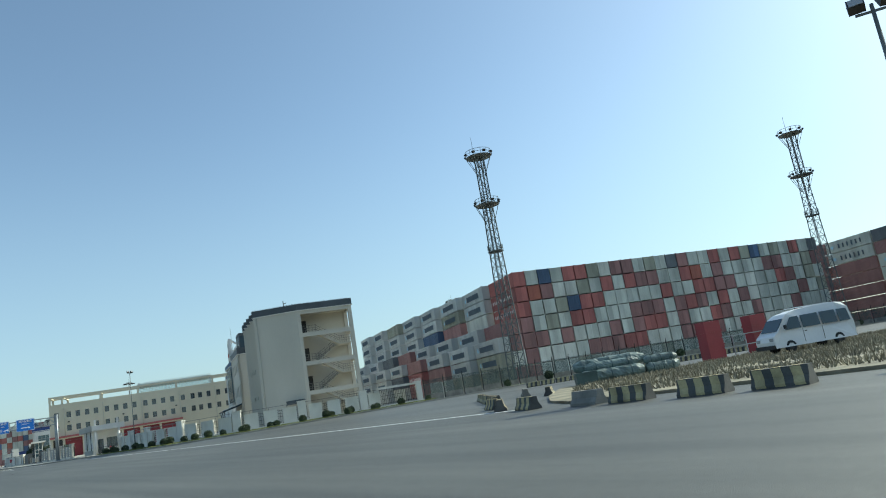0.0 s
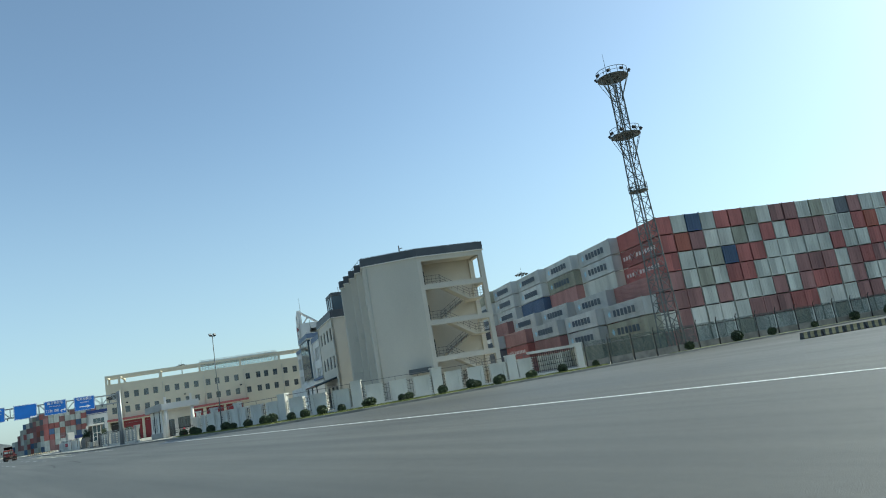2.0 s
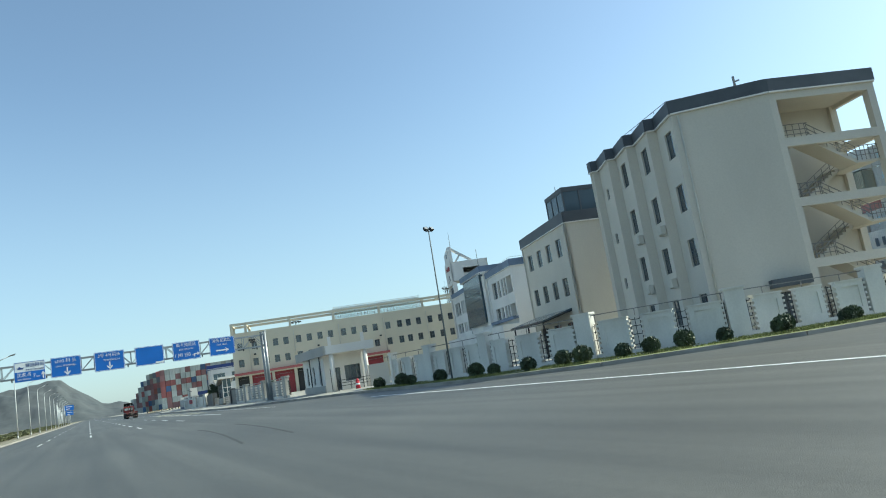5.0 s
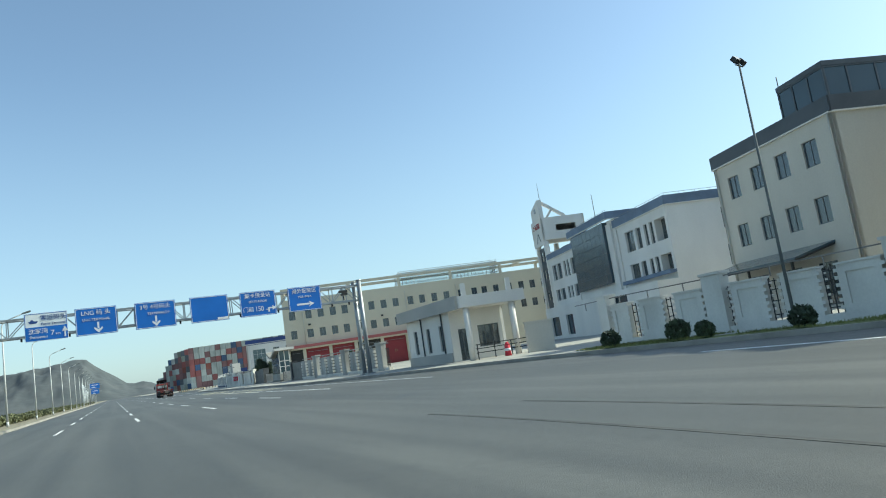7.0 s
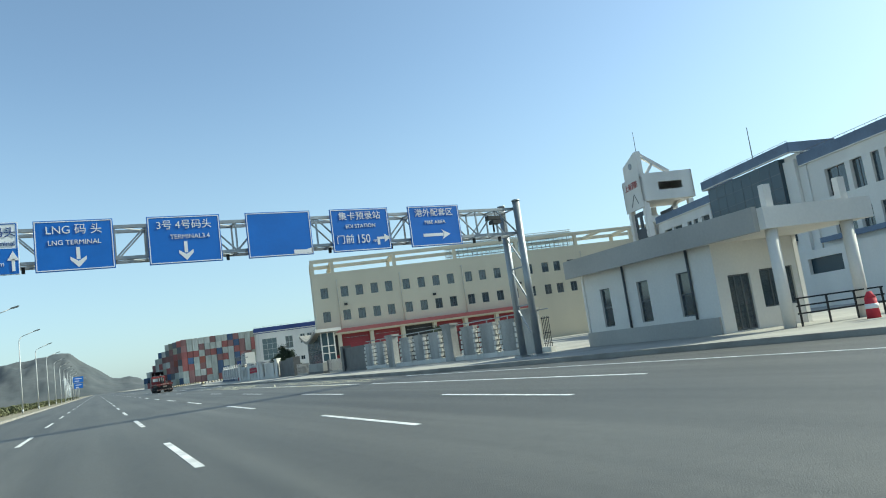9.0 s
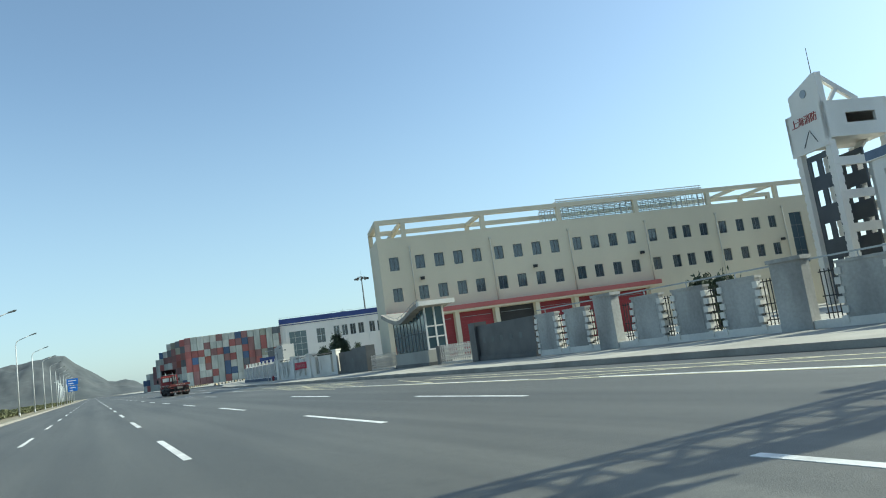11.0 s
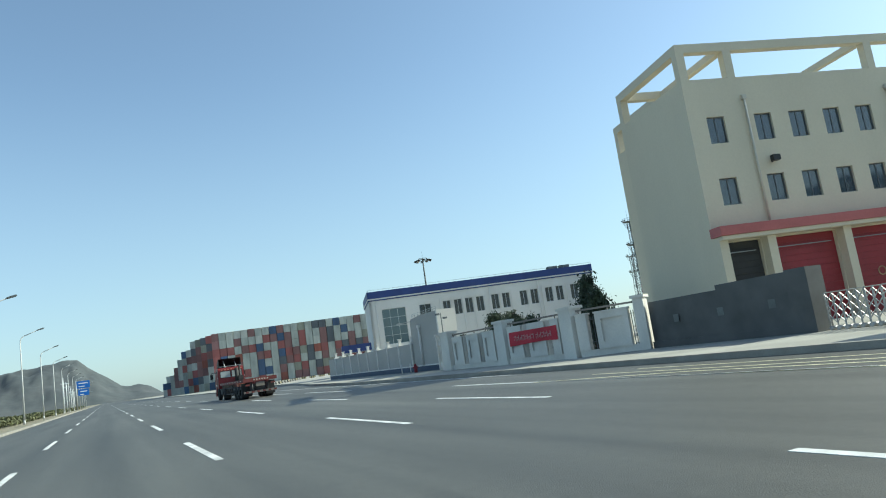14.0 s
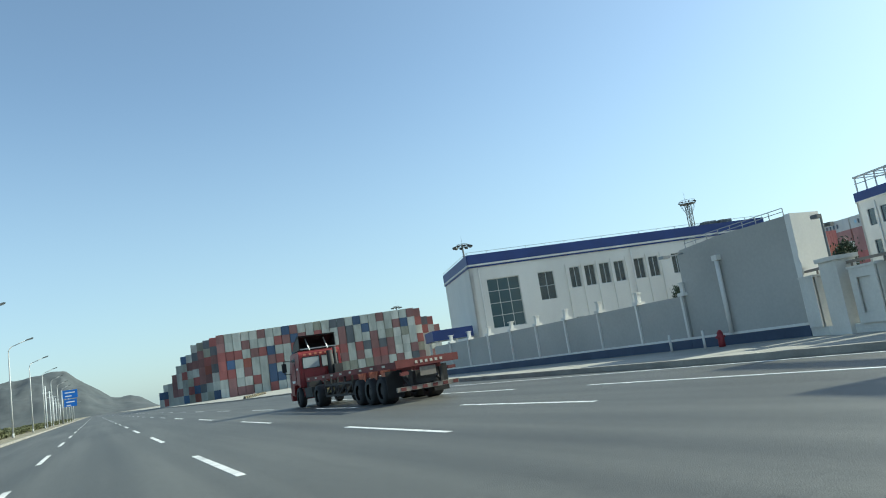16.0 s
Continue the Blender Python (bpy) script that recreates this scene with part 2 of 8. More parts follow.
# maroon, blue and charcoal are lightened to carry veiling haze in the paint
CONT = {
    "grey": surf("container_grey", (0.57, 0.59, 0.53), 0.6, 0.15, 0.5, 10, 0.1, stretch=(1, 1, 0.3), rand=0.22),
    "silver": surf("container_silver_white", (0.52, 0.535, 0.52), 0.5, 0.09, 0.5, 10, 0.1, stretch=(1, 1, 0.3), rand=0.12),
    "pale": surf("container_pale_grey", (0.67, 0.67, 0.60), 0.6, 0.14, 0.5, 10, 0.1, stretch=(1, 1, 0.3), rand=0.15),
    "red": surf("container_red", (0.40, 0.135, 0.12), 0.6, 0.12, 0.5, 10, 0.1, stretch=(1, 1, 0.3), rand=0.25),
    "maroon": surf("container_maroon", (0.33, 0.17, 0.158), 0.6, 0.12, 0.5, 10, 0.1, stretch=(1, 1, 0.3), rand=0.3),
    "blue": surf("container_blue", (0.085, 0.145, 0.26), 0.55, 0.12, 0.5, 10, 0.1, stretch=(1, 1, 0.3), rand=0.35),
    "dark": surf("container_charcoal", (0.15, 0.165, 0.18), 0.6, 0.12, 0.5, 10, 0.1, stretch=(1, 1, 0.3), rand=0.3),
    "olive": surf("container_olive", (0.38, 0.38, 0.30), 0.6, 0.14, 0.5, 10, 0.1, stretch=(1, 1, 0.3), rand=0.25),
    "orange": surf("container_rust_orange", (0.40, 0.13, 0.09), 0.6, 0.14, 0.5, 10, 0.1, stretch=(1, 1, 0.3), rand=0.25),
}
WORDS = {"silver": "silver white", "grey": "grey", "pale": "pale grey", "red": "red", "maroon": "dark maroon", "blue": "blue", "dark": "charcoal", "olive": "olive", "orange": "rust orange"}

# ---- mesh helpers ----


def box(bm, x0, x1, y0, y1, z0, z1, m=None):
    p = [Vector((x, y, z)) for z in (z0, z1) for y in (y0, y1) for x in (x0, x1)]
    if m:
        p = [m @ q for q in p]
    v = [bm.verts.new(q) for q in p]
    for f in ((0, 2, 3, 1), (4, 5, 7, 6), (0, 1, 5, 4), (2, 6, 7, 3), (0, 4, 6, 2), (1, 3, 7, 5)):
        bm.faces.new([v[i] for i in f])


def bar(bm, a, b, w, h=None, up=(0, 0, 1)):
    """A square bar from a to b."""
    a, b = Vector(a), Vector(b)
    d = b - a
    h = h or w
    z = d.normalized()
    x = Vector(up).cross(z)
    if x.length < 1e-4:
        x = Vector((1, 0, 0))
    x.normalize()
    y = z.cross(x)
    ring = [x * (sx * w / 2) + y * (sy * h / 2) for sx, sy in ((-1, -1), (1, -1), (1, 1), (-1, 1))]
    lo, hi = [bm.verts.new(a + r) for r in ring], [bm.verts.new(b + r) for r in ring]
    for i in range(4):
        bm.faces.new((lo[i], lo[(i + 1) % 4], hi[(i + 1) % 4], hi[i]))
    bm.faces.new(lo[::-1])
    bm.faces.new(hi)


def tube(bm, a, b, r0, r1=None, n=10, cap=True):
    a, b = Vector(a), Vector(b)
    r1 = r0 if r1 is None else r1
    z = (b - a).normalized()
    x = z.cross(Vector((0, 0, 1)))
    if x.length < 1e-4:
        x = Vector((1, 0, 0))
    x.normalize()
    y = z.cross(x)
    c = [(math.cos(2 * math.pi * i / n), math.sin(2 * math.pi * i / n)) for i in range(n)]
    lo = [bm.verts.new(a + (x * p + y * q) * r0) for p, q in c]
    hi = [bm.verts.new(b + (x * p + y * q) * r1) for p, q in c]
    for i in range(n):
        f = bm.faces.new((lo[i], lo[(i + 1) % n], hi[(i + 1) % n], hi[i]))
        f.smooth = n > 6
    if cap:
        bm.faces.new(lo[::-1])
        bm.faces.new(hi)


def prism(bm, pts, z0, z1):
    """Upright prism over a plan polygon."""
    lo = [bm.verts.new((x, y, z0)) for x, y in pts]
    hi = [bm.verts.new((x, y, z1)) for x, y in pts]
    n = len(pts)
    for i in range(n):
        bm.faces.new((lo[i], lo[(i + 1) % n], hi[(i + 1) % n], hi[i]))
    bm.faces.new(lo[::-1])
    bm.faces.new(hi)


def extrude(bm, prof, y0, y1, m=None):
    """A profile in x, z drawn along y."""
    t = m or Matrix.Identity(4)
    lo = [bm.verts.new(t @ Vector((x, y0, z))) for x, z in prof]
    hi = [bm.verts.new(t @ Vector((x, y1, z))) for x, z in prof]
    n = len(prof)
    for i in range(n):
        bm.faces.new((lo[i], lo[(i + 1) % n], hi[(i + 1) % n], hi[i]))
    bm.faces.new(lo[::-1])
    bm.faces.new(hi)


def wall(bm, p0, p1, z0, z1, th=0.3, holes=()):
    """A wall from p0 to p1, its outer face on that line, its thickness to the left; holes: (from, to, sill, head), right through."""
    p0, p1 = Vector((*p0, 0)), Vector((*p1, 0))
    d = (p1 - p0)
    ln = d.length
    d.normalize()
    n = Vector((-d.y, d.x, 0)) * th
    xs = sorted({0.0, ln, *[h[0] for h in holes], *[h[1] for h in holes]})
    zs = sorted({z0, z1, *[h[2] for h in holes], *[h[3] for h in holes]})

    def solid(i, j):
        if i < 0 or j < 0 or i >= len(xs) - 1 or j >= len(zs) - 1:
            return False
        cx, cz = (xs[i] + xs[i + 1]) / 2, (zs[j] + zs[j + 1]) / 2
        return not any(h[0] < cx < h[1] and h[2] < cz < h[3] for h in holes)
    cache = {}

    def vert(i, j, k):
        key = (i, j, k)
        if key not in cache:
            cache[key] = bm.verts.new(p0 + d * xs[i] + Vector((0, 0, zs[j])) + (n if k else Vector((0, 0, 0))))
        return cache[key]
    for i in range(len(xs) - 1):
        for j in range(len(zs) - 1):
            if not solid(i, j):
                continue
            bm.faces.new((vert(i, j, 0), vert(i + 1, j, 0), vert(i + 1, j + 1, 0), vert(i, j + 1, 0)))
            bm.faces.new((vert(i, j, 1), vert(i, j + 1, 1), vert(i + 1, j + 1, 1), vert(i + 1, j, 1)))
            if not solid(i - 1, j):
                bm.faces.new((vert(i, j, 0), vert(i, j + 1, 0), vert(i, j + 1, 1), vert(i, j, 1)))
            if not solid(i + 1, j):
                bm.faces.new((vert(i + 1, j, 0), vert(i + 1, j, 1), vert(i + 1, j + 1, 1), vert(i + 1, j + 1, 0)))
            if not solid(i, j - 1):
                bm.faces.new((vert(i, j, 0), vert(i, j, 1), vert(i + 1, j, 1), vert(i + 1, j, 0)))
            if not solid(i, j + 1):
                bm.faces.new((vert(i, j + 1, 0), vert(i + 1, j + 1, 0), vert(i + 1, j + 1, 1), vert(i, j + 1, 1)))


def mesh_of(name, bm, material):
    me = bpy.data.meshes.new(name)
    bm.to_mesh(me)
    bm.free()
    me.materials.append(material)
    return me


def part(name, bm, material, parent, label=""):
    ob = new(name, mesh_of(name, bm, material))
    ob.parent = parent
    return tagged(ob, label)


def again(name, me, parent, m):
    """One more object on a mesh that is already there."""
    ob = new(name, me)
    ob.parent = parent
    ob.matrix_basis = m
    return ob


def thing(name, label, category, m, group="", kind=""):
    ob = new(name)
    ob.matrix_basis = m
    return tagged(ob, label, category, group, kind)


def solo(name, bm, material, label, category, m=None, group="", kind=""):
    ob = new(name, mesh_of(name, bm, material))
    if m:
        ob.matrix_basis = m
    return tagged(ob, label, category, group, kind)


def B():
    return bmesh.new()


def along(p0, p1):
    """The pose of a wall's own axes: x from p0 to p1, y inwards."""
    return pose(p0[0], p0[1], 0, 0, 0, math.degrees(math.atan2(p1[1] - p0[1], p1[0] - p0[0])))


def lettering(name, text, size, material, parent, m, squeeze=1.0, depth=0.01):
    cu = bpy.data.curves.new(name, 'FONT')
    cu.body, cu.size, cu.extrude = text, size, depth
    cu.align_x, cu.align_y = 'CENTER', 'CENTER'
    tmp = new(name, cu)
    me = bpy.data.meshes.new_from_object(tmp.evaluated_get(bpy.context.evaluated_depsgraph_get()))
    bpy.data.objects.remove(tmp)
    bpy.data.curves.remove(cu)
    me.materials.clear()
    me.materials.append(material)
    ob = new(name, me)
    ob.parent = parent
    ob.matrix_basis = m @ Matrix.Diagonal((squeeze, 1, 1, 1))
    return ob


_win = {}


def window(parent, p0, p1, x0, x1, z0, z1, inset=0.12, cols=2, rows=1, glass=None, frame_mat=None, name="window"):
    """A framed pane in a wall's hole: frame, mullions and glass."""
    w, h = round(x1 - x0, 2), round(z1 - z0, 2)
    glass, frame_mat = glass or M_GLASS, frame_mat or M_FRAME
    key = (w, h, cols, rows, glass.name, frame_mat.name)
    if key not in _win:
        f, t = B(), 0.06
        cells = []
        for i in range(cols):
            for j in range(rows):
                cells.append((w * i / cols + (t if i == 0 else t / 2), w * (i + 1) / cols - (t if i == cols - 1 else t / 2),
                              h * j / rows + (t if j == 0 else t / 2), h * (j + 1) / rows - (t if j == rows - 1 else t / 2)))
        wall(f, (0, 0), (w, 0), 0, h, 0.07, cells)
        g = B()
        box(g, t, w - t, 0.03, 0.038, t, h - t)
        _win[key] = mesh_of("window_frame", f, frame_mat), mesh_of("pane", g, glass)
    m = along(p0, p1) @ pose(x0, inset, z0)
    fr = again(name, _win[key][0], parent, m)
    pn = again("pane", _win[key][1], fr, Matrix.Identity(4))
    pn.visible_shadow = False
    return fr


# ---- ground and roads ----


def sheet(name, pts, z0, z1, material, label, category):
    bm = B()
    prism(bm, pts, z0, z1)
    return solo(name, bm, material, label, category, kind="structure")


bm = B()
g = 4200
for i in range(24):
    for j in range(24):
        x0, y0 = -g + 2 * g * i / 24, -g + 2 * g * j / 24
        s = 2 * g / 24
        q = [bm.verts.new((x, y, -0.02)) for x, y in ((x0, y0), (x0 + s, y0), (x0 + s, y0 + s), (x0, y0 + s))]
        bm.faces.new(q)
bmesh.ops.remove_doubles(bm, verts=bm.verts, dist=0.01)
solo("ground", bm, M_GROUND, "dusty pale reclaimed land reaching the horizon", "ground", kind="structure")
RX0, RX1 = -5.6, 24.0
sheet("road", [(RX0, -160), (RX1, -160), (RX1, 1500), (RX0, 1500)], -0.4, 0.0, M_ASPH, "wide grey asphalt dual lane port road", "road")
sheet("side_road", [(RX1 - 0.1, 5), (175, -40), (175, 60), (60, 90), (RX1 - 0.1, 112)], -0.4, -0.006, M_ASPH2, "grey asphalt side road mouth at the junction", "road")
PZ = 0.12   # the pavement's height over the road
road = bpy.data.objects["road"]

# lane marks
dash = B()
box(dash, -0.075, 0.075, -6, 0, 0.0, 0.006)
dash_me = mesh_of("lane_dash", dash, M_LINE)
for x in (-0.9, 2.85, 6.6, 10.0):
    for k in range(-3, 20):
        if x == 10.0 and k == 1:   # worn away before the gate
            continue
        again("lane_dash", dash_me, road, pose(x + random.uniform(-0.02, 0.02), 177.6 + 15 * k, 0))
far = B()
for x in (-0.9, 2.85, 6.6, 10.0):
    for k in range(20, 70):
        y = 177.6 + 15 * k
        box(far, x - 0.075, x + 0.075, y - 6, y, 0, 0.006)
tagged(part("far_lane_dashes", far, M_LINE, road, "row of white lane dashes"), kind="stuff")


def stripe(x0, y0, x1, y1, w=0.15, material=None, name="edge_line"):
    bm = B()
    bar(bm, (x0, y0, 0.004), (x1, y1, 0.004), w, 0.008)
    return part(name, bm, material or M_LINE, road, "worn painted road line")


stripe(18.65, 19.5, 18.65, 104, 0.24)
stripe(13.2, 128, 13.2, 147)
for a, b in ((149, 158), (161.5, 181), (196, 213), (226, 236), (240, 262)):
    stripe(13.2, a, 13.2, b)
# thin cream lines before the gates, drawing together at the ends
for x0, y0, x1, y1 in ((12.45, 178.5, 12.75, 190.0), (13.05, 150.0, 13.2, 207.0), (13.8, 178.0, 14.0, 201.5), (14.0, 201.5, 13.1, 207.0), (14.5, 181.5, 14.6, 206.0), (15.2, 182.0, 15.55, 205.0), (13.35, 186.5, 14.8, 193.5),
                       (13.4, 193.5, 15.3, 182.0), (14.4, 150.5, 14.6, 172.0), (15.3, 151.0, 15.4, 173.0), (13.3, 160.0, 15.2, 153.0), (13.5, 169.0, 15.0, 176.0)):
    stripe(x0, y0, x1, y1, 0.11, M_YLINE)
stripe(16.3, 120, 16.3, 150, 0.12)
stripe(16.4, 214, 16.4, 262, 0.12)
for x, a, b, bend in ((6.9, 84, 101, 0.10), (8.6, 84.5, 100, 0.10), (7.4, 300, 322, 0.05)):
    bm = B()
    pts = [(x + 0.9 * math.sin((y - a) * bend), y) for y in np.linspace(a, b, 12)]
    for p, q in zip(pts, pts[1:]):
        bar(bm, (*p, 0.002), (*q, 0.002), 0.1, 0.005)
    part("tyre_mark", bm, M_TYRE_MARK, road, "dark curved rubber tyre mark")

# pavement, kerbs, verges
EDGE = [(170, 40), (96, 66), (72, 71.5), (57, 74.5), (46.2, 78.0), (31.2, 82.4), (24.8, 88.8), (22.6, 97), (22.0, 118), (18.6, 138), (17.0, 150), (17.0, 236), (19.2, 257), (22.4, 275), (25.5, 300), (20, 330), (19, 420), (19, 900)]
sheet("pavement", EDGE + [(400, 900), (400, 40)], -0.4, PZ, M_PAVE, "pale concrete forecourt and pavement behind the kerb", "pavement")
kerb = B()
for p, q in zip(EDGE, EDGE[1:]):
    n = max(1, int(math.dist(p, q) / 12))
    for i in range(n):
        a = [p[k] + (q[k] - p[k]) * i / n for k in (0, 1)]
        b = [p[k] + (q[k] - p[k]) * (i + 1) / n for k in (0, 1)]
        bar(kerb, (*a, 0.09), (*b, 0.09), 0.24, 0.2)
solo("kerb", kerb, M_KERB, "pale concrete kerb edging the pavement", "kerb", kind="structure")
sheet("left_pavement", [(-60, -160), (RX0, -160), (RX0, 1500), (-60, 1500)], -0.4, 0.12, M_DRY, "dry grassy verge beside the road", "verge")
sheet("left_footway", [(-8.2, -160), (RX0 - 0.2, -160), (RX0 - 0.2, 1500), (-8.2, 1500)], -0.3, 0.13, M_DRY, "dry trodden strip along the kerb", "verge")
kl = B()
for i in range(80):
    bar(kl, (RX0, -160 + 20 * i, 0.08), (RX0, -140 + 20 * i, 0.08), 0.26, 0.2)
solo("left_kerb", kl, M_KERB, "pale concrete kerb along the far verge", "kerb", kind="structure")
VERGE = [(56.5, 78.6), (33, 86.2), (27.6, 91.3), (24.9, 98.6), (24.2, 116), (22.3, 116), (22.8, 97.2), (25.05, 89.1), (31.35, 82.7), (46.3, 78.3), (57, 74.8)]
sheet("verge", VERGE, 0.1, PZ + 0.05, M_GRASS, "narrow strip of yellowing grass before the fence", "verge")
sheet("verge_yard", [(66, 73.2), (96, 66.3), (160, 43.9), (160, 46), (96, 69), (66, 76.4)], 0.1, PZ + 0.05, M_GRASS, "strip of yellowing grass before the yard fence", "verge")

# dry grass island with barriers in front
ISLE = [(18.3, -60), (18.6, 9), (18.9, 17), (20.6, 19.6), (24.5, 23.6), (29, 27.6), (33, 31), (38, 30.6), (60, 24), (150, -4), (150, -60)]
sheet("island", ISLE, -0.3, 0.10, M_DRY, "waste ground of dry grass and rubble", "ground")

# ---- hills and far land ----


RIDGE = [(-1500, 40), (-900, 62), (-480, 54), (-300, 66), (-200, 70), (-140, 75), (-90, 82), (-60, 85), (-40, 82), (-24, 69), (5, 48), (28, 28), (44, 25), (60, 27), (78, 21), (90, 12), (106, 0), (140, -4), (300, -4), (420, 12), (560, 18), (760, 10), (1100, -4)]


def hill_height(x, y):
    """A ridge that falls away before and behind its crest line, roughened by gullies."""
    z = float(np.interp(x, [p[0] for p in RIDGE], [p[1] for p in RIDGE])) + 4
    crest = 1650 + 30 * math.sin(x * 0.011)
    d = (y - crest) / (230 if y < crest else 420)
    rough = noise.fractal(Vector((x * 0.02, y * 0.012, 0.3)), 0.9, 2.1, 6)
    gully = noise.noise(Vector((x * 0.045, y * 0.006, 2.0)))
    return z * max(0.0, 1 - abs(d) ** 1.3) * (1 + 0.05 * rough + (0.10 * gully + 0.12 * rough) * min(1.0, abs(d) * 4)) - 4


bm = B()
NX, NY = 260, 90
xs = [-1500 + 1100 * i / 60 for i in range(60)] + [-400 + 520 * i / 140 for i in range(140)] + [120 + 980 * i / 60 for i in range(61)]
ys = [1390 + 700 * j / NY for j in range(NY + 1)]
grid = [[bm.verts.new((x, y, hill_height(x, y))) for x in xs] for y in ys]
for j in range(NY):
    for i in range(NX):
        bm.faces.new((grid[j][i], grid[j][i + 1], grid[j + 1][i + 1], grid[j + 1][i])).smooth = True
solo("hills", bm, M_HILL, "quarried hills behind the road, haze painted into their blue-grey colour", "hill", kind="structure")

# ---- stair block building ----
FA = pose(44.7, 91.0, 0, 0, 0, -19)


def parapet(parent, pts, z0, z1, closed=False, out=0.14, material=None):
    """Band round the roof with a thin white string course under it."""
    bm, wl = B(), B()
    seq = list(zip(pts, pts[1:] + (pts[:1] if closed else [])))
    for p, q in (seq if closed else seq[:len(pts) - 1]):
        d = Vector((q[0] - p[0], q[1] - p[1], 0)).normalized()
        n = Vector((d.y, -d.x, 0)) * out
        a, b = (p[0] + n.x - d.x * 0.02, p[1] + n.y - d.y * 0.02), (q[0] + n.x + d.x * 0.1, q[1] + n.y + d.y * 0.1)
        wall(bm, a, b, z0, z1, 0.42)
        n2 = n * 1.35
        wall(wl, (p[0] + n2.x, p[1] + n2.y), (q[0] + n2.x, q[1] + n2.y), z0 - 0.11, z0 - 0.015, 0.3)
    part("parapet", bm, material or M_GREYBAND, parent, "dark roof edge band")
    part("string_course", wl, M_WHITE, parent, "thin white band")


def stair_block():
    a = thing("stair_block_building", "four storey beige dormitory with open stairwell and stepped front", "building", FA)
    teeth = [(-6.8, 16.6), (-6.75, 16.05), (-6.2, 15.9), (-6.65, 12.65), (-5.95, 12.5), (-6.4, 9.25), (-5.7, 9.1), (-6.15, 5.85), (-5.45, 5.7), (-5.9, 2.35)]
    top = 15.6
    for i, (p, q) in enumerate(zip(teeth, teeth[1:])):
        bm = B()
        ln = math.dist(p, q)
        holes = []
        if i in (4, 6, 8):
            c = ln * (0.5 + 0.04 * (i - 5))
            holes = [(c - 0.7, c + 0.7, z - 1.9, z) for z in (14.65, 10.8, 6.95, 3.1)]
        if i == 2:
            holes = [(ln * 0.45 - 0.35, ln * 0.45 + 0.35, z - 0.9, z) for z in (13.5, 9.65, 5.8)]
        wall(bm, p, q, 0, top, 0.3, holes)
        part("wall", bm, M_BEIGE, a)
        for h in holes:
            window(a, p, q, *h, cols=2 if i > 2 else 1)
    bm = B()
    wall(bm, (-5.9, 2.35), (0, 0), 0, top, 0.3, [(4.3, 5.6, 0, 2.3)])
    part("wall", bm, M_BEIGE, a)
    bm = B()
    box(bm, 4.35, 5.55, 0.1, 0.16, 0, 2.25)
    d = part("door", bm, M_GREYBAND, a, "dark grey entrance door")
    d.matrix_basis = along((-5.9, 2.35), (0, 0))
    bm = B()
    box(bm, 3.7, 6.1, -1.1, 0, 2.75, 2.85), box(bm, 3.7, 6.1, -1.15, -1.02, 2.6, 3.15), box(bm, 3.7, 3.8, -1.02, 0, 2.6, 3.15), box(bm, 6.0, 6.1, -1.02, 0, 2.6, 3.15)
    d = part("porch_canopy", bm, M_GREYBAND, a, "dark grey flat porch canopy")
    d.matrix_basis = along((-5.9, 2.35), (0, 0))
    for p, q in (((7.94, 4.4), (7.94, 12)), ((7.94, 12), (3, 16.6)), ((3, 16.6), (-6.8, 16.6))):
        bm = B()
        wall(bm, p, q, 0, top, 0.3)
        part("wall", bm, M_BEIGE, a)
    # stairwell: pillars, slabs, beams, back wall
    for x0, x1, y0, y1 in ((0, 0.5, 0.31, 0.8), (7.4, 7.94, 0, 0.55), (7.4, 7.94, 3.9, 4.4)):
        bm = B()
        box(bm, x0, x1, y0, y1, 0, top)
        part("pillar", bm, M_BEIGE, a)
    bm = B()
    box(bm, 0, 0.5, 0.0, 0.31, 0, top)
    part("pillar", bm, M_BEIGE, a)
    bm = B()
    wall(bm, (0.1, 4.2), (7.4, 4.2), 0, top, 0.2, [(0.6, 1.6, z + 0.02, z + 2.2) for z in (0.1, 4.1, 8.2, 12.3)])
    box(bm, -0.25, 0.0, 0.35, 4.4, 0, top)
    part("stairwell_wall", bm, M_BEIGE_IN, a, "cream inner stairwell wall")
    for z in (0.1, 4.1, 8.2, 12.3):
        bm = B()
        box(bm, 0.7, 1.7, 4.26, 4.3, z + 0.02, z + 2.2)
        part("door", bm, M_DARK, a, "dark stair door")
    for z in (4.1, 8.2, 12.3):
        bm = B()
        box(bm, 0.5, 7.4, 0.0, 0.35, z - 0.6, z)
        box(bm, 7.6, 7.94, 0.55, 3.9, z - 0.6, z)
        part("beam", bm, M_BEIGE, a)
        bm = B()
        box(bm, 0.0, 2.4, 0.35, 4.2, z - 0.16, z)
        part("landing", bm, M_BEIGE_IN, a)
    bm = B()
    box(bm, 0.5, 7.4, 0.0, 0.35, 15.0, top), box(bm, 7.6, 7.94, 0.55, 3.9, 15.0, top), box(bm, 0, 7.6, 0.35, 4.2, 15.3, top - 0.002)
    part("beam", bm, M_BEIGE, a)
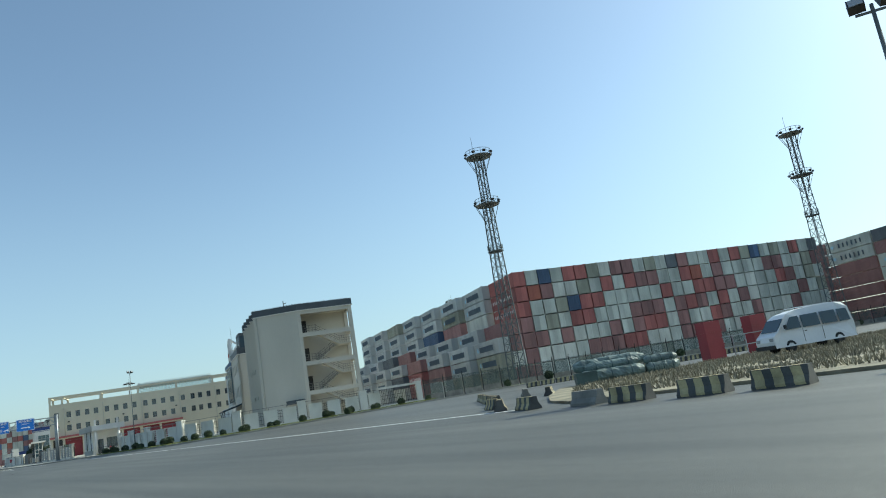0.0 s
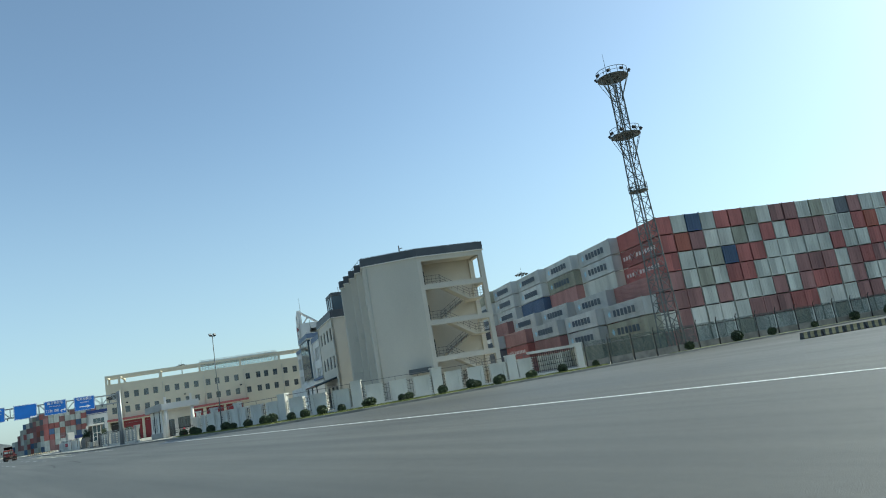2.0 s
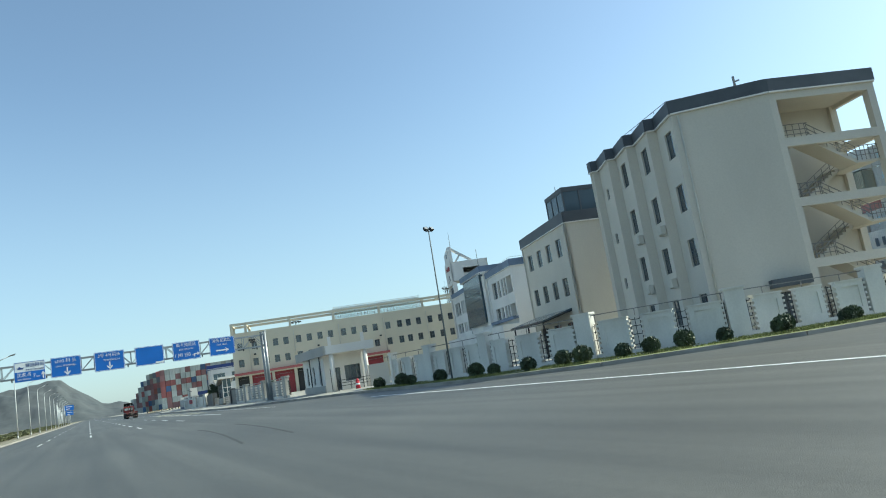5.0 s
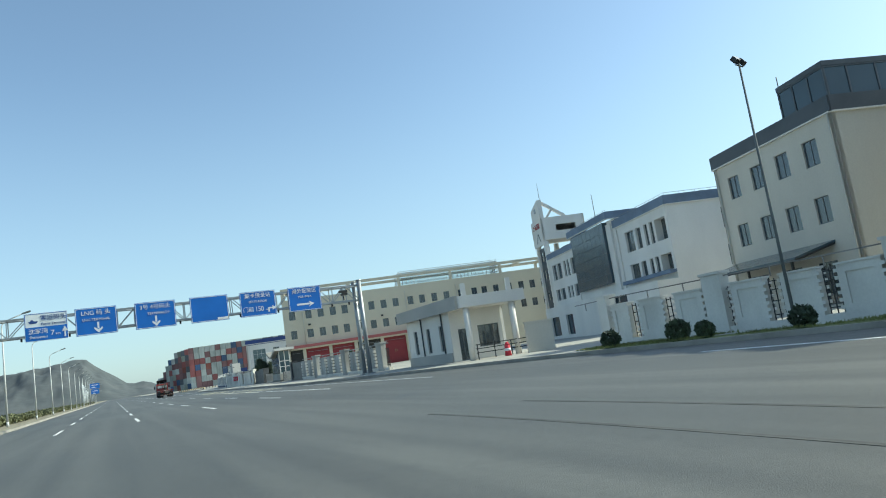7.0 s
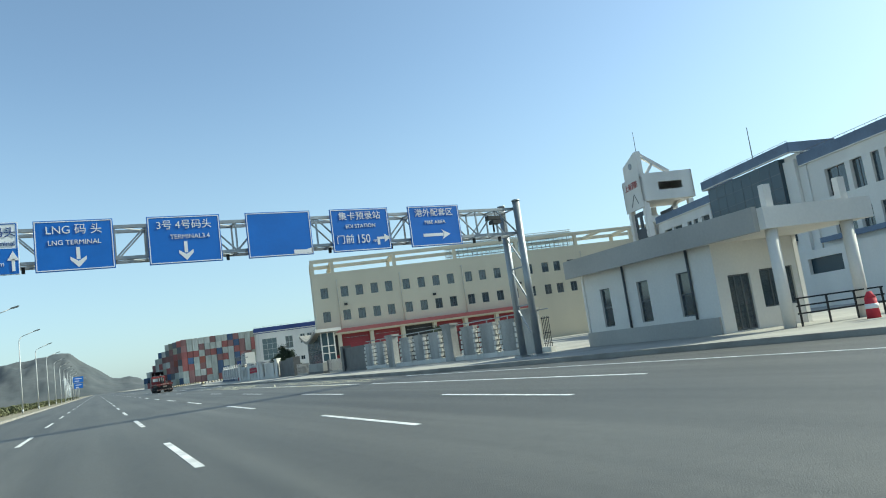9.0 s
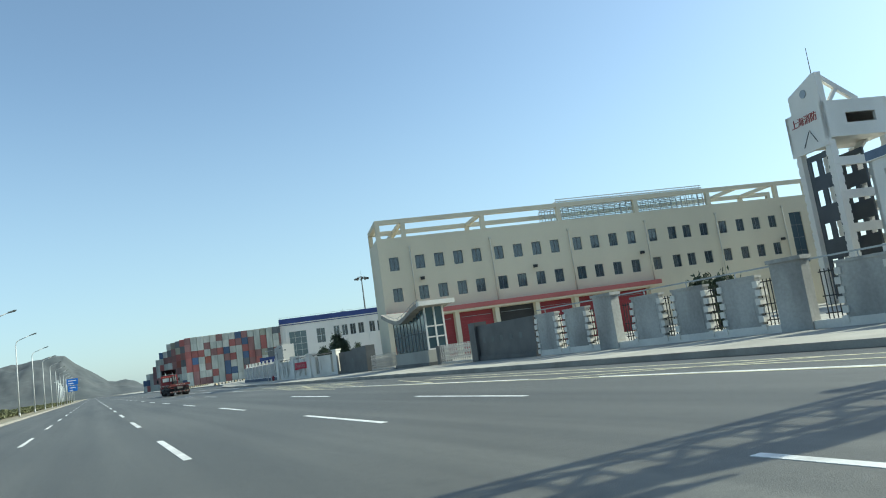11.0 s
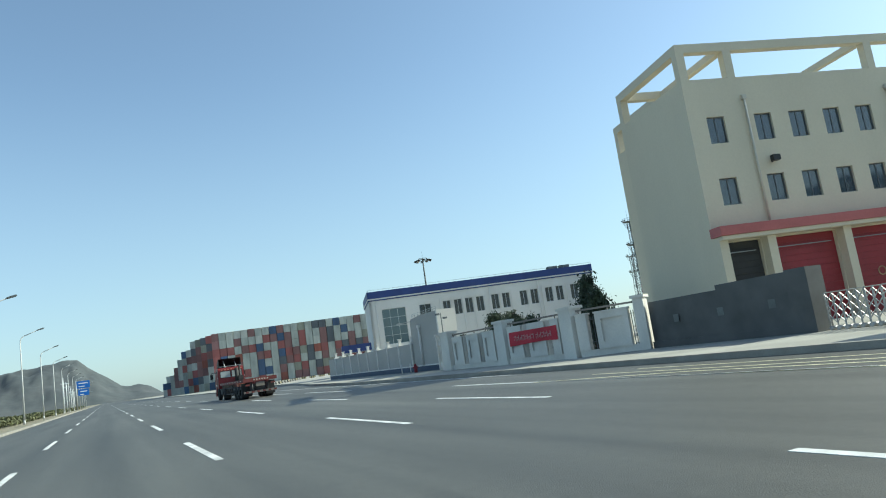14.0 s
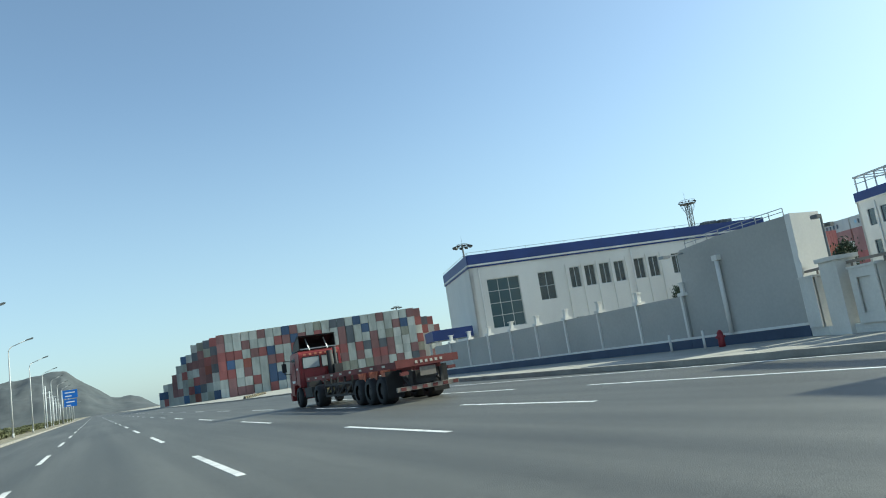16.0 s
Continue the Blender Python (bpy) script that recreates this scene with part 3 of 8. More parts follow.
    for k in range(4):
        z = 4.1 * k
        if k == 3:
            break
        fl = B()
        box(fl, 5.7, 7.4, 0.45, 4.15, z + 1.9, z + 2.05)
        part("half_landing", fl, M_BEIGE_IN, a)
        for lane, x0, x1, za in ((2.45, 2.4, 5.7, z), (0.5, 5.7, 2.4, z + 2.05)):
            n = 11
            dx, dz = (x1 - x0) / n, 2.05 / n
            prof = [(x0, za - 0.2)]
            for i in range(n):
                prof += [(x0 + dx * i, za + dz * (i + 1)), (x0 + dx * (i + 1), za + dz * (i + 1))]
            prof += [(x1, za + 2.05 - 0.2)]
            fl = B()
            extrude(fl, prof, lane, lane + 1.65)
            bmesh.ops.recalc_face_normals(fl, faces=fl.faces[:])
            part("stair_flight", fl, M_BEIGE_IN, a, "concrete stair flight")
        rl = B()
        for (x0, z0, x1, z1, y) in ((2.4, z, 5.7, z + 2.05, 2.42), (5.7, z + 2.05, 2.4, z + 4.1, 0.45), (5.7, z + 2.05, 7.35, z + 2.05, 0.42)):
            for hgt in (0.35, 0.65, 1.0):
                bar(rl, (x0, y, z0 + hgt), (x1, y, z1 + hgt), 0.045)
            for i in range(6):
                xx, zz = x0 + (x1 - x0) * i / 5, z0 + (z1 - z0) * i / 5
                bar(rl, (xx, y, zz), (xx, y, zz + 1.0), 0.035)
        part("stair_railing", rl, M_RAIL, a, "grey steel stair railing")
    for z in (4.1, 8.2, 12.3):
        rl = B()
        for hgt in (0.3, 0.6, 1.0):
            bar(rl, (0.5, 0.42, z + hgt), (2.6, 0.42, z + hgt), 0.045)
        for i in range(5):
            bar(rl, (0.5 + 0.5 * i, 0.42, z), (0.5 + 0.5 * i, 0.42, z + 1.0), 0.035)
        part("landing_railing", rl, M_RAIL, a, "grey steel landing railing")
    roof = B()
    prism(roof, teeth + [(0, 0), (7.94, 0), (7.94, 12), (3, 16.6)], top + 0.002, top + 0.2)
    part("roof", roof, M_GREYBAND, a)
    parapet(a, teeth + [(0, 0), (7.94, 0), (7.94, 12)], top + 0.02, 16.5)
    for z0, z1, y in ((16.5, 17.0, 0),):
        rl = B()
        pts = [(-6.2, 10), (-5.9, 2.6), (0, 0.3), (7.7, 0.3)]
        for p, q in zip(pts, pts[1:]):
            bar(rl, (*p, 16.62), (*q, 16.62), 0.035)
            for i in range(5):
                f = i / 4
                bar(rl, (p[0] + (q[0] - p[0]) * f, p[1] + (q[1] - p[1]) * f, 16.4), (p[0] + (q[0] - p[0]) * f, p[1] + (q[1] - p[1]) * f, 16.62), 0.03)
        part("roof_wire", rl, M_RAIL, a, "thin lightning wire along the roof edge")
    bm = B()
    bar(bm, (-1.6, 0.9, 16.0), (-1.6, 0.9, 17.3), 0.12), bar(bm, (-1.6, 0.9, 16.9), (-1.2, 0.9, 17.0), 0.1)
    part("roof_vent", bm, M_RAIL, a, "small grey roof pipe")
    for p, q in (((-5.9, 2.35), (0, 0)),):
        m = along(p, q)
        for x in (0.45,):
            bm = B()
            tube(bm, (x, -0.1, 0), (x, -0.1, 15.4), 0.06, n=8)
            d = part("downpipe", bm, M_PIPE, a, "pale downpipe")
            d.matrix_basis = m
    # air conditioners on the stepped front
    for i, z in ((4, 5.6), (6, 5.6), (4, 9.5), (6, 9.5)):
        p, q = teeth[i], teeth[i + 1]
        m = along(p, q)
        bm = B()
        box(bm, 0.1, 0.95, -0.42, -0.06, z - 1.6, z - 1.0), box(bm, 0.12, 0.2, -0.36, 0, z - 1.7, z - 1.62), box(bm, 0.85, 0.93, -0.36, 0, z - 1.7, z - 1.62)
        tube(bm, (0.42, -0.43, z - 1.3), (0.42, -0.40, z - 1.3), 0.24, n=14)
        ac = solo("air_conditioner", bm, M_PIPE, "off-white outdoor air conditioner unit on the wall", "air conditioner", FA @ m @ pose(2.25, 0, 0), "wall air conditioners")
    return a


stair_block()


def middle_block():
    """Three storeys, beige, with a glazed roof room and a long canopy."""
    f = pose(44.9, 115.4, 0, 0, 0, -16)
    a = thing("middle_office_building", "three storey beige office with dark roof band and glazed roof room", "building", f)
    L, top = 14.4, 12.7
    p, q = (0, L), (0, 0)
    holes = []
    for s in (1.2, 4.3, 7.4, 10.5):
        x = L - s - 2.0
        holes += [(x - 0.15, x + 1.3, 9.7, 11.5), (x - 0.15, x + 1.3, 5.75, 7.55)]
    holes += [(2.0, 4.4, 0.3, 3.2), (6, 8.4, 0.3, 3.2), (10, 12, 0.3, 3.2)]
    bm = B()
    wall(bm, p, q, 0, top, 0.3, holes)
    part("wall", bm, M_BEIGE, a)
    for h in holes:
        window(a, p, q, *h, cols=2)
    for p2, q2 in (((0, 0), (14, 0)), ((14, 0), (14, L)), ((14, L), (0, L))):
        bm = B()
        wall(bm, p2, q2, 0, top, 0.3)
        part("wall", bm, M_BEIGE, a)
    bm = B()
    box(bm, 0.1, 13.9, 0.1, L - 0.1, top + 0.002, top + 0.15)
    part("roof", bm, M_GREYBAND, a)
    parapet(a, [(14, L), (0, L), (0, 0), (14, 0)], top + 0.01, 13.75)
    # glazed roof room
    rm = B()
    box(rm, 0.4, 7, 0.3, 5.2, 15.9, 16.25)
    part("roof_room_roof", rm, M_GREYBAND, a)
    fr, gl = B(), B()
    box(fr, 0.43, 6.97, 0.33, 5.17, 15.78, 15.898)
    for y in (0.4, 2.0, 3.6, 5.1):
        bar(fr, (0.5, y, top), (0.5, y, 15.8), 0.14)
    for x in (2.2, 4.4, 6.9):
        bar(fr, (x, 0.4, top), (x, 0.4, 15.8), 0.14)
    part("roof_room_frame", fr, M_GREYBAND, a)
    box(gl, 0.48, 0.5, 0.4, 5.1, top, 15.9), box(gl, 0.5, 6.9, 0.38, 0.4, top, 15.9)
    part("roof_room_glass", gl, M_GLASSD, a, "dark tinted roof room glass")
    bm = B()
    tube(bm, (3.0, 8.2, top), (3.0, 8.2, 18.2), 0.06, 0.04, n=8)
    part("mast", bm, M_TOWER, a, "thin dark roof mast")
    for y in (0.25, L - 0.4):
        bm = B()
        tube(bm, (-0.1, y, 0), (-0.1, y, top), 0.06, n=8)
        part("downpipe", bm, M_PIPE, a)
    # canopy
    c = B()
    for x0, x1, z0, z1 in ((-3.2, 0, 3.55, 4.35),):
        vs = [(-3.2, 3.6), (-3.2, 3.75), (0, 4.55), (0, 4.4)]
        extrude(c, vs, 2.2, 13.6)
    part("canopy", c, M_GLASSD, a, "sloping dark glass entrance canopy")
    c = B()
    for y in np.linspace(2.3, 13.5, 9):
        bar(c, (-3.2, y, 3.55), (0, y, 4.34), 0.09, 0.14)
    bar(c, (-3.2, 2.2, 3.55), (-3.2, 13.6, 3.55), 0.1)
    for y in (3, 8, 13):
        bar(c, (-2.9, y, 0), (-2.9, y, 3.6), 0.14)
    part("canopy_frame", c, M_IRON, a, "dark steel canopy frame")


middle_block()


def white_office():
    """White three storey office with blue-grey roof edge and a dark glass bay."""
    f = pose(55.6, 143.3, 0, 0, 0, -16)
    a = thing("white_office_building", "white three storey office, blue-grey roof edge and dark glass bay", "building", f)
    top, y0 = 12.75, -1.1
    ops = [(-0.55, 1.9, 0.85), (2.4, 3.25, 0.2), (3.8, 4.65, 0.2), (5.55, 6.9, 0.3), (7.45, 9.8, 0.3)]

    def front(ya, yb, holes):
        p, q = (0.0, yb), (0.0, ya)
        bm = B()
        hh = [(yb - b, yb - c, z0, z1, d) for c, b, d in holes for z0, z1 in ((9.2, 11.6), (5.95, 7.7))]
        wall(bm, p, q, 0, top, 0.95, [h[:4] for h in hh])
        part("wall", bm, M_WHITE, a)
        for h in hh:
            window(a, p, q, *h[:4], inset=h[4], cols=2 if h[1] - h[0] > 1 else 1)
    front(y0, 12.7, ops)
    front(27.0, 40.0, [(27 + c, 27 + b, d) for c, b, d in ((1.2, 2.8, 0.3), (3.6, 4.5, 0.2), (5.0, 5.9, 0.2), (7.2, 9.2, 0.3), (9.6, 11.4, 0.3))])
    # dark glass bay, set forward
    gl, fr = B(), B()
    box(gl, -0.62, -0.6, 14.5, 26.5, 6.2, 13.9), box(gl, -0.6, 0.0, 14.44, 14.46, 6.2, 13.9)
    part("curtain_glass", gl, M_GLASSD, a, "dark tinted curtain glazing")
    for y in np.linspace(14.5, 26.5, 9):
        bar(fr, (-0.605, y, 6.2), (-0.605, y, 13.9), 0.05)
    for z in np.linspace(6.2, 13.9, 7):
        bar(fr, (-0.605, 14.5, z), (-0.605, 26.5, z), 0.05)
    part("curtain_frame", fr, M_GREYBAND, a, "dark glazing bars")
    bm = B()
    wall(bm, (0, 27), (0, 12.7), 0, 14.0, 0.35)
    box(bm, -0.3, -0.02, 12.9, 14.4, 0, 13.5)
    part("wall", bm, M_WHITE, a)
    hs = [(x, x + 1.15, z, z + 2.2) for x in (5.3, 10.6, 14.6) for z in (9.5, 5.5)]
    bm = B()
    wall(bm, (0.95, y0), (22, y0), 0, top, 0.35, hs)
    part("wall", bm, M_WHITE, a)
    for h in hs:
        window(a, (0.95, y0), (22, y0), *h, cols=2)
        sl = B()
        box(sl, h[0] + 0.8, h[1] + 1.1, y0 - 0.14, y0, h[2] - 0.14, h[2] - 0.02)
        part("window_sill", sl, M_WHITE, a)
    for p, q in (((22, y0), (22, 40)), ((22, 40), (0, 40))):
        bm = B()
        wall(bm, p, q, 0, top, 0.35)
        part("wall", bm, M_WHITE, a)
    bm = B()
    box(bm, 0.3, 21.7, y0 + 0.3, 39.7, top + 0.002, top + 0.2), box(bm, 0.36, 6, 12.8, 27, 13.7, 14.002)
    part("roof", bm, M_GREYBAND, a)
    parapet(a, [(0, 12.6), (0, y0), (22, y0)], top + 0.01, 13.7, material=M_SLATE)
    parapet(a, [(22, 40), (0, 40), (0, 27.1)], top + 0.01, 13.6, material=M_SLATE)
    parapet(a, [(4, 27.2), (-0.75, 27.2), (-0.75, 12.7), (4, 12.7)], 14.12, 15.0, material=M_SLATE)
    # blue ledges
    bm = B()
    box(bm, -0.75, -0.36, y0, 11.1, 5.5, 5.92), box(bm, -0.36, 0, y0, 11.1, 5.55, 5.86)
    part("ledge", bm, M_SLATE, a, "blue-grey ledge")
    bm = B()
    wall(bm, (-2.4, 38), (-2.4, y0), 0, 4.9, 0.3, [(2, 6, 0.6, 3.4), (9, 12, 0.6, 3.4), (27, 31, 2.9, 4.2)])
    box(bm, -2.1, 0, y0, 38, 4.6, 4.9), box(bm, -2.1, -0.02, y0, y0 + 0.3, 0, 4.6)
    part("ground_floor_wall", bm, M_WHITE, a, "projecting white ground floor")
    bm = B()
    box(bm, -2.0, -1.95, 1, 37, 0.6, 4.4)
    part("ground_floor_glass", bm, M_GLASSD, a)
    bm = B()
    for p, q in (((0.1, 12.6, 13.95), (0.1, y0, 13.95)), ((0.1, y0, 13.95), (21.8, y0, 13.95)), ((-0.6, 27, 15.22), (-0.6, 12.9, 15.22))):
        bar(bm, p, q, 0.03)
        for i in range(13):
            v = Vector(p).lerp(Vector(q), i / 12)
            bar(bm, v - Vector((0, 0, 0.28)), v, 0.025)
    part("roof_wire", bm, M_RAIL, a, "thin lightning wire along the roof edge")
    bm = B()
    tube(bm, (1.2, 20.5, 13.9), (1.2, 20.5, 18.9), 0.06, 0.04, n=8)
    part("mast", bm, M_TOWER, a, "thin dark roof mast")
    for y in (11.75, 27.5):
        bm = B()
        tube(bm, (-0.1, y, 4.9), (-0.1, y, top), 0.06, n=8)
        part("downpipe", bm, M_WHITE, a)
    for i in range(3):
        bm = B()
        box(bm, 8 + 2.6 * i, 9.8 + 2.6 * i, 6, 7.6, 13.1, 14.6)
        tube(bm, (8.9 + 2.6 * i, 6.8, 14.6), (8.9 + 2.6 * i, 6.8, 15.1), 0.6, n=14)
        solo("cooling_tower", bm, M_TOWER, "grey rooftop cooling unit on the white office", "cooling unit", f, "rooftop cooling units")


white_office()


def fire_tower():
    """Fire training tower: slim legs, open stair bays, a white head with a raked fin."""
    f = pose(70.3, 187.3, 0, 0, 0, -16)
    a = thing("fire_training_tower", "white fire training tower with open floors and raked head", "tower", f)
    for x, y in ((0.5, 0.5), (0.5, 5.0), (3.8, 5.0), (7.2, 0.5), (7.2, 5.0)):
        bm = B()
        box(bm, x - 0.35, x + 0.35, y - 0.35, y + 0.35, 0, 16.8)
        for k in range(16):
            box(bm, x - 0.4, x + 0.4, y - 0.4, y + 0.4, 0.2 + k, 0.9 + k)
        part("leg", bm, M_WHITE, a, "white banded concrete leg")
    hs = [(y, y + 0.95, z, z + 1.7) for y in (0.45, 2.05) for z in (3.0, 6.8, 10.4, 13.6)]
    for x, p, q in ((0.35, (0.35, 4.2), (0.35, 0.9)), (4.4, (4.4, 4.2), (4.4, 0.9))):
        bm = B()
        wall(bm, p, q, 0.5, 15.9, 0.2, hs)
        part("shaft_wall", bm, M_GREYBAND, a, "dark grey shaft with square openings")
    for z in (4.2, 7.9, 11.4, 14.9):
        bm = B()
        box(bm, 0.9, 6.9, 0.2, 0.55, z - 0.9, z), box(bm, 4.62, 6.9, 0.55, 4.7, z - 0.25, z - 0.02)
        part("floor_slab", bm, M_WHITE, a)
        bm = B()
        prof = [(4.7, z - 0.1)]
        for i in range(9):
            prof += [(4.7 + 0.24 * i, z + 0.28 * (i + 1)), (4.94 + 0.24 * i, z + 0.28 * (i + 1))]
        prof += [(6.86, z + 2.2)]
        extrude(bm, prof, 2.2, 3.4)
        part("stair_flight", bm, M_WHITE, a)
    bm = B()
    wall(bm, (0, 5.7), (0, 0), 16.3, 20.9, 0.35)
    wall(bm, (0, 0), (7.9, 0), 17.0, 20.9, 0.35, [(2.6, 6.2, 18.4, 19.5)])
    wall(bm, (7.9, 0), (7.9, 5.7), 17.0, 20.9, 0.35)
    wall(bm, (7.9, 5.7), (0, 5.7), 17.0, 20.9, 0.35)
    box(bm, 0.35, 7.55, 0.35, 5.35, 17.0, 17.3), box(bm, 0.35, 7.55, 0.35, 5.35, 20.5, 20.88)
    part("head", bm, M_WHITE, a, "white tower head")
    bm = B()
    extrude(bm, [(0.0, 20.902), (0.0, 24.1), (0.7, 24.1), (4.6, 22.9), (4.6, 20.902)], -0.7, 0.0, pose(0, 0, 0, 0, 0, 90))
    part("fin", bm, M_WHITE, a, "raked white fin")
    bm = B()
    bar(bm, (0.4, 0.4, 23.8), (4.6, 0.4, 20.9), 0.45, 0.5)
    part("strut", bm, M_WHITE, a)
    bm = B()
    bar(bm, (1.3, 0.4, 20.9), (2.4, 0.4, 22.3), 0.36)
    part("strut", bm, M_WHITE, a)
    bm = B()
    tube(bm, (1.0, 1.6, 20.9), (1.0, 1.6, 27.4), 0.08, 0.03, n=8)
    part("mast", bm, M_TOWER, a, "thin roof mast")
    bm = B()
    tube(bm, (-0.1, 2.2, 22.5), (0.02, 2.2, 22.5), 0.45, n=16)
    part("emblem", bm, M_STEEL, a, "round grey emblem")
    lettering("lettering", "上海消防", 1.05, M_TEXTR, a, pose(-0.03, 2.9, 19.7, 90, 0, -90), 0.95, 0.03)
    bm = B()
    bar(bm, (-0.02, 3.6, 16.9), (-0.02, 2.5, 18.4), 0.1, 0.06), bar(bm, (-0.02, 2.4, 18.5), (-0.02, 1.5, 17.0), 0.1, 0.06)
    part("mark", bm, M_FRAME, a, "grey line mark")


fire_tower()


def yellow_station():
    """Cream fire station: two window rows, red doors under a red canopy, open roof frame."""
    f = pose(30.5, 214.95, 0, 0, 0, -14.5)
    a = thing("fire_station_building", "cream yellow fire station with red bay doors and open roof frame", "building", f)
    L, top = 56.1, 14.1
    wx = [1.09, 4.03, 6.23, 8.46, 10.63, 13.3, 15.61, 17.89, 20.17, 23.01, 25.23, 27.61, 29.99, 32.83, 35.47, 37.46, 39.79, 42.45, 44.89, 47.17, 49.53]
    doors = [(0.6, 2.8), (3.4, 7.5), (8.1, 12.1), (12.8, 17.0), (17.6, 21.7), (22.5, 26.7), (27.3, 31.3)]
    holes = [(x, x + 1.08, 10.38, 11.9) for x in wx] + [(x, x + 1.08, 6.92, 8.42) for x in wx]
    tall = (52.6, 54.4, 5.5, 12.0)
    bm = B()
    wall(bm, (0, 0), (L, 0), 0, top, 0.35, holes + [tall] + [(x0, x1, 0.05, 4.9) for x0, x1 in doors])
    part("wall", bm, M_YELLOW, a)
    for h in holes:
        window(a, (0, 0), (L, 0), *h, cols=2)
    window(a, (0, 0), (L, 0), *tall, cols=2, rows=4, glass=M_GLASSD)
    for i, (x0, x1) in enumerate(doors):
        bm = B()
        prof = [(0.3, 0.05)]
        for k in range(14):
            z0, z1 = 0.05 + 4.85 * k / 14, 0.05 + 4.85 * (k + 1) / 14
            prof += [(0.22, z0), (0.22, z1 - 0.05), (0.24, z1 - 0.04), (0.24, z1 - 0.005)]
        prof += [(0.22, 4.9), (0.3, 4.9)]
        extrude(bm, [(-y, z) for y, z in prof], x0, x1, pose(0, 0, 0, 0, 0, -90) @ Matrix.Diagonal((1, 1, 1, 1)))
        for v in bm.verts:
            v.co.x, v.co.y = abs(v.co.x), abs(v.co.y)
        bmesh.ops.recalc_face_normals(bm, faces=bm.faces[:])
        # bays 0 and 3 are closed by a dark sheet painted as indoor shade
        part("bay_door", bm, M_DARK if i in (0, 3) else M_RED, a, "dark sheet painted as the shade inside an open vehicle bay" if i in (0, 3) else "closed red sectional bay door")
        if i == 0:
            bm = B()
            box(bm, x0, x1, 0.16, 0.2, 0.05, 2.0)
            part("lower_panel", bm, M_RED, a)
        bm = B()
        bar(bm, (x0 + 0.3, 0.12, 4.35), (x1 - 0.3, 0.12, 4.35), 0.05)
        part("door_rail", bm, M_STEEL, a, "thin steel rail")
        if i not in (0, 3):
            bm = B()
            c, r = (x0 + x1) / 2, 0.24
            pts = [(c + r * math.cos(2 * math.pi * k / 14), 0.205, 2.35 + r * math.sin(2 * math.pi * k / 14)) for k in range(14)]
            for p, q in zip(pts, pts[1:] + pts[:1]):
                bar(bm, p, q, 0.05, 0.02, (0, 1, 0))
            part("ring_mark", bm, M_YEL, a, "small gold ring mark")
    for x in (0.25, 3.1, 7.8, 12.45, 17.3, 22.1, 27.0, 31.8):
        bm = B()
        box(bm, x - 0.25, x + 0.25, -0.55, -0.002, 0, 5.0)
        part("pier", bm, M_YELLOW, a, "cream pier between the doors")
    bm = B()
    box(bm, -0.1, 32.9, -1.0, 0.0, 5.2, 5.7)
    part("canopy", bm, M_REDTRIM, a, "long red canopy over the doors")
    bm = B()
    box(bm, 0.0, 32.8, -0.9, -0.004, 4.98, 5.19)
    part("canopy_soffit", bm, M_YELLOW, a)
    # the outer walls, butted end to end at the corners
    for p, q in (((L, 0.352), (L, 14.6)), ((L - 0.352, 14.6), (3.0, 14.6)), ((3.0, 14.248), (3.0, 7.6)), ((3.0, 7.6), (0, 7.6)), ((0, 7.248), (0, 0.352))):
        bm = B()
        wall(bm, p, q, 0, top, 0.35)
        part("wall", bm, M_YELLOW, a)
    bm = B()
    prism(bm, [(0.4, 0.4), (L - 0.4, 0.4), (L - 0.4, 14.2), (3.4, 14.2), (3.4, 7.2), (0.4, 7.2)], 12.6, 12.85)
    part("roof", bm, M_PAVE, a)
    # open frame above the parapet
    bm = B()
    box(bm, 0, L, 0, 0.5, 15.7, 16.2)
    part("roof_beam", bm, M_YELLOW, a, "cream roof frame beam")
    bm = B()
    box(bm, 0, 0.5, 0.5, 7.6, 15.7, 16.2)
    part("roof_beam", bm, M_YELLOW, a)
    bm = B()
    box(bm, 0.5, L, 7.1, 7.6, 15.7, 16.2)
    part("roof_beam", bm, M_YELLOW, a)
    bm = B()
    box(bm, 3.0, 3.5, 7.6, 14.6, 15.7, 16.2)
    part("roof_beam", bm, M_YELLOW, a)
    for x, y in ((0, 0), (2.9, 0), (12.2, 0), (21.6, 0), (31.6, 0), (41.5, 0), (51.2, 0), (L - 0.5, 0), (0, 7.1), (3.0, 14.1), (12.2, 7.1), (51.2, 7.1), (L - 0.5, 7.1)):
        bm = B()
        box(bm, x, x + 0.5, y + 0.002, y + 0.48, top, 15.7)
        part("roof_post", bm, M_YELLOW, a)
    for x in (2.9, 12.2, 51.2, 46):
        bm = B()
        box(bm, x + 0.05, x + 0.45, 0.5, 7.1, 15.75, 16.15)
        part("cross_beam", bm, M_YELLOW, a)
    # steel and glass roof shed
    fr, gl = B(), B()
    for x in np.linspace(21.9, 41.4, 27):
        bar(fr, (x, 0.62, 12.85), (x, 0.62, 16.45), 0.07)
        bar(fr, (x, 6.6, 12.85), (x, 6.6, 16.45), 0.07)
        bar(fr, (x, 0.62, 16.5), (x, 6.6, 16.5), 0.06)
    for z in (14.4, 15.2, 16.45, 16.75):
        for y in (0.62, 6.6):
            bar(fr, (21.9, y, z), (41.4, y, z), 0.08)
    for x in np.linspace(21.9, 41.0, 40):
        bar(fr, (x, 0.62, 16.48), (x + 0.24, 0.62, 16.75), 0.04)
    for y in np.linspace(0.62, 6.6, 7):
        bar(fr, (21.9, y, 12.85), (21.9, y, 16.45), 0.06), bar(fr, (41.4, y, 12.85), (41.4, y, 16.45), 0.06)
        bar(fr, (21.9, y, 16.5), (41.4, y, 16.5), 0.05)
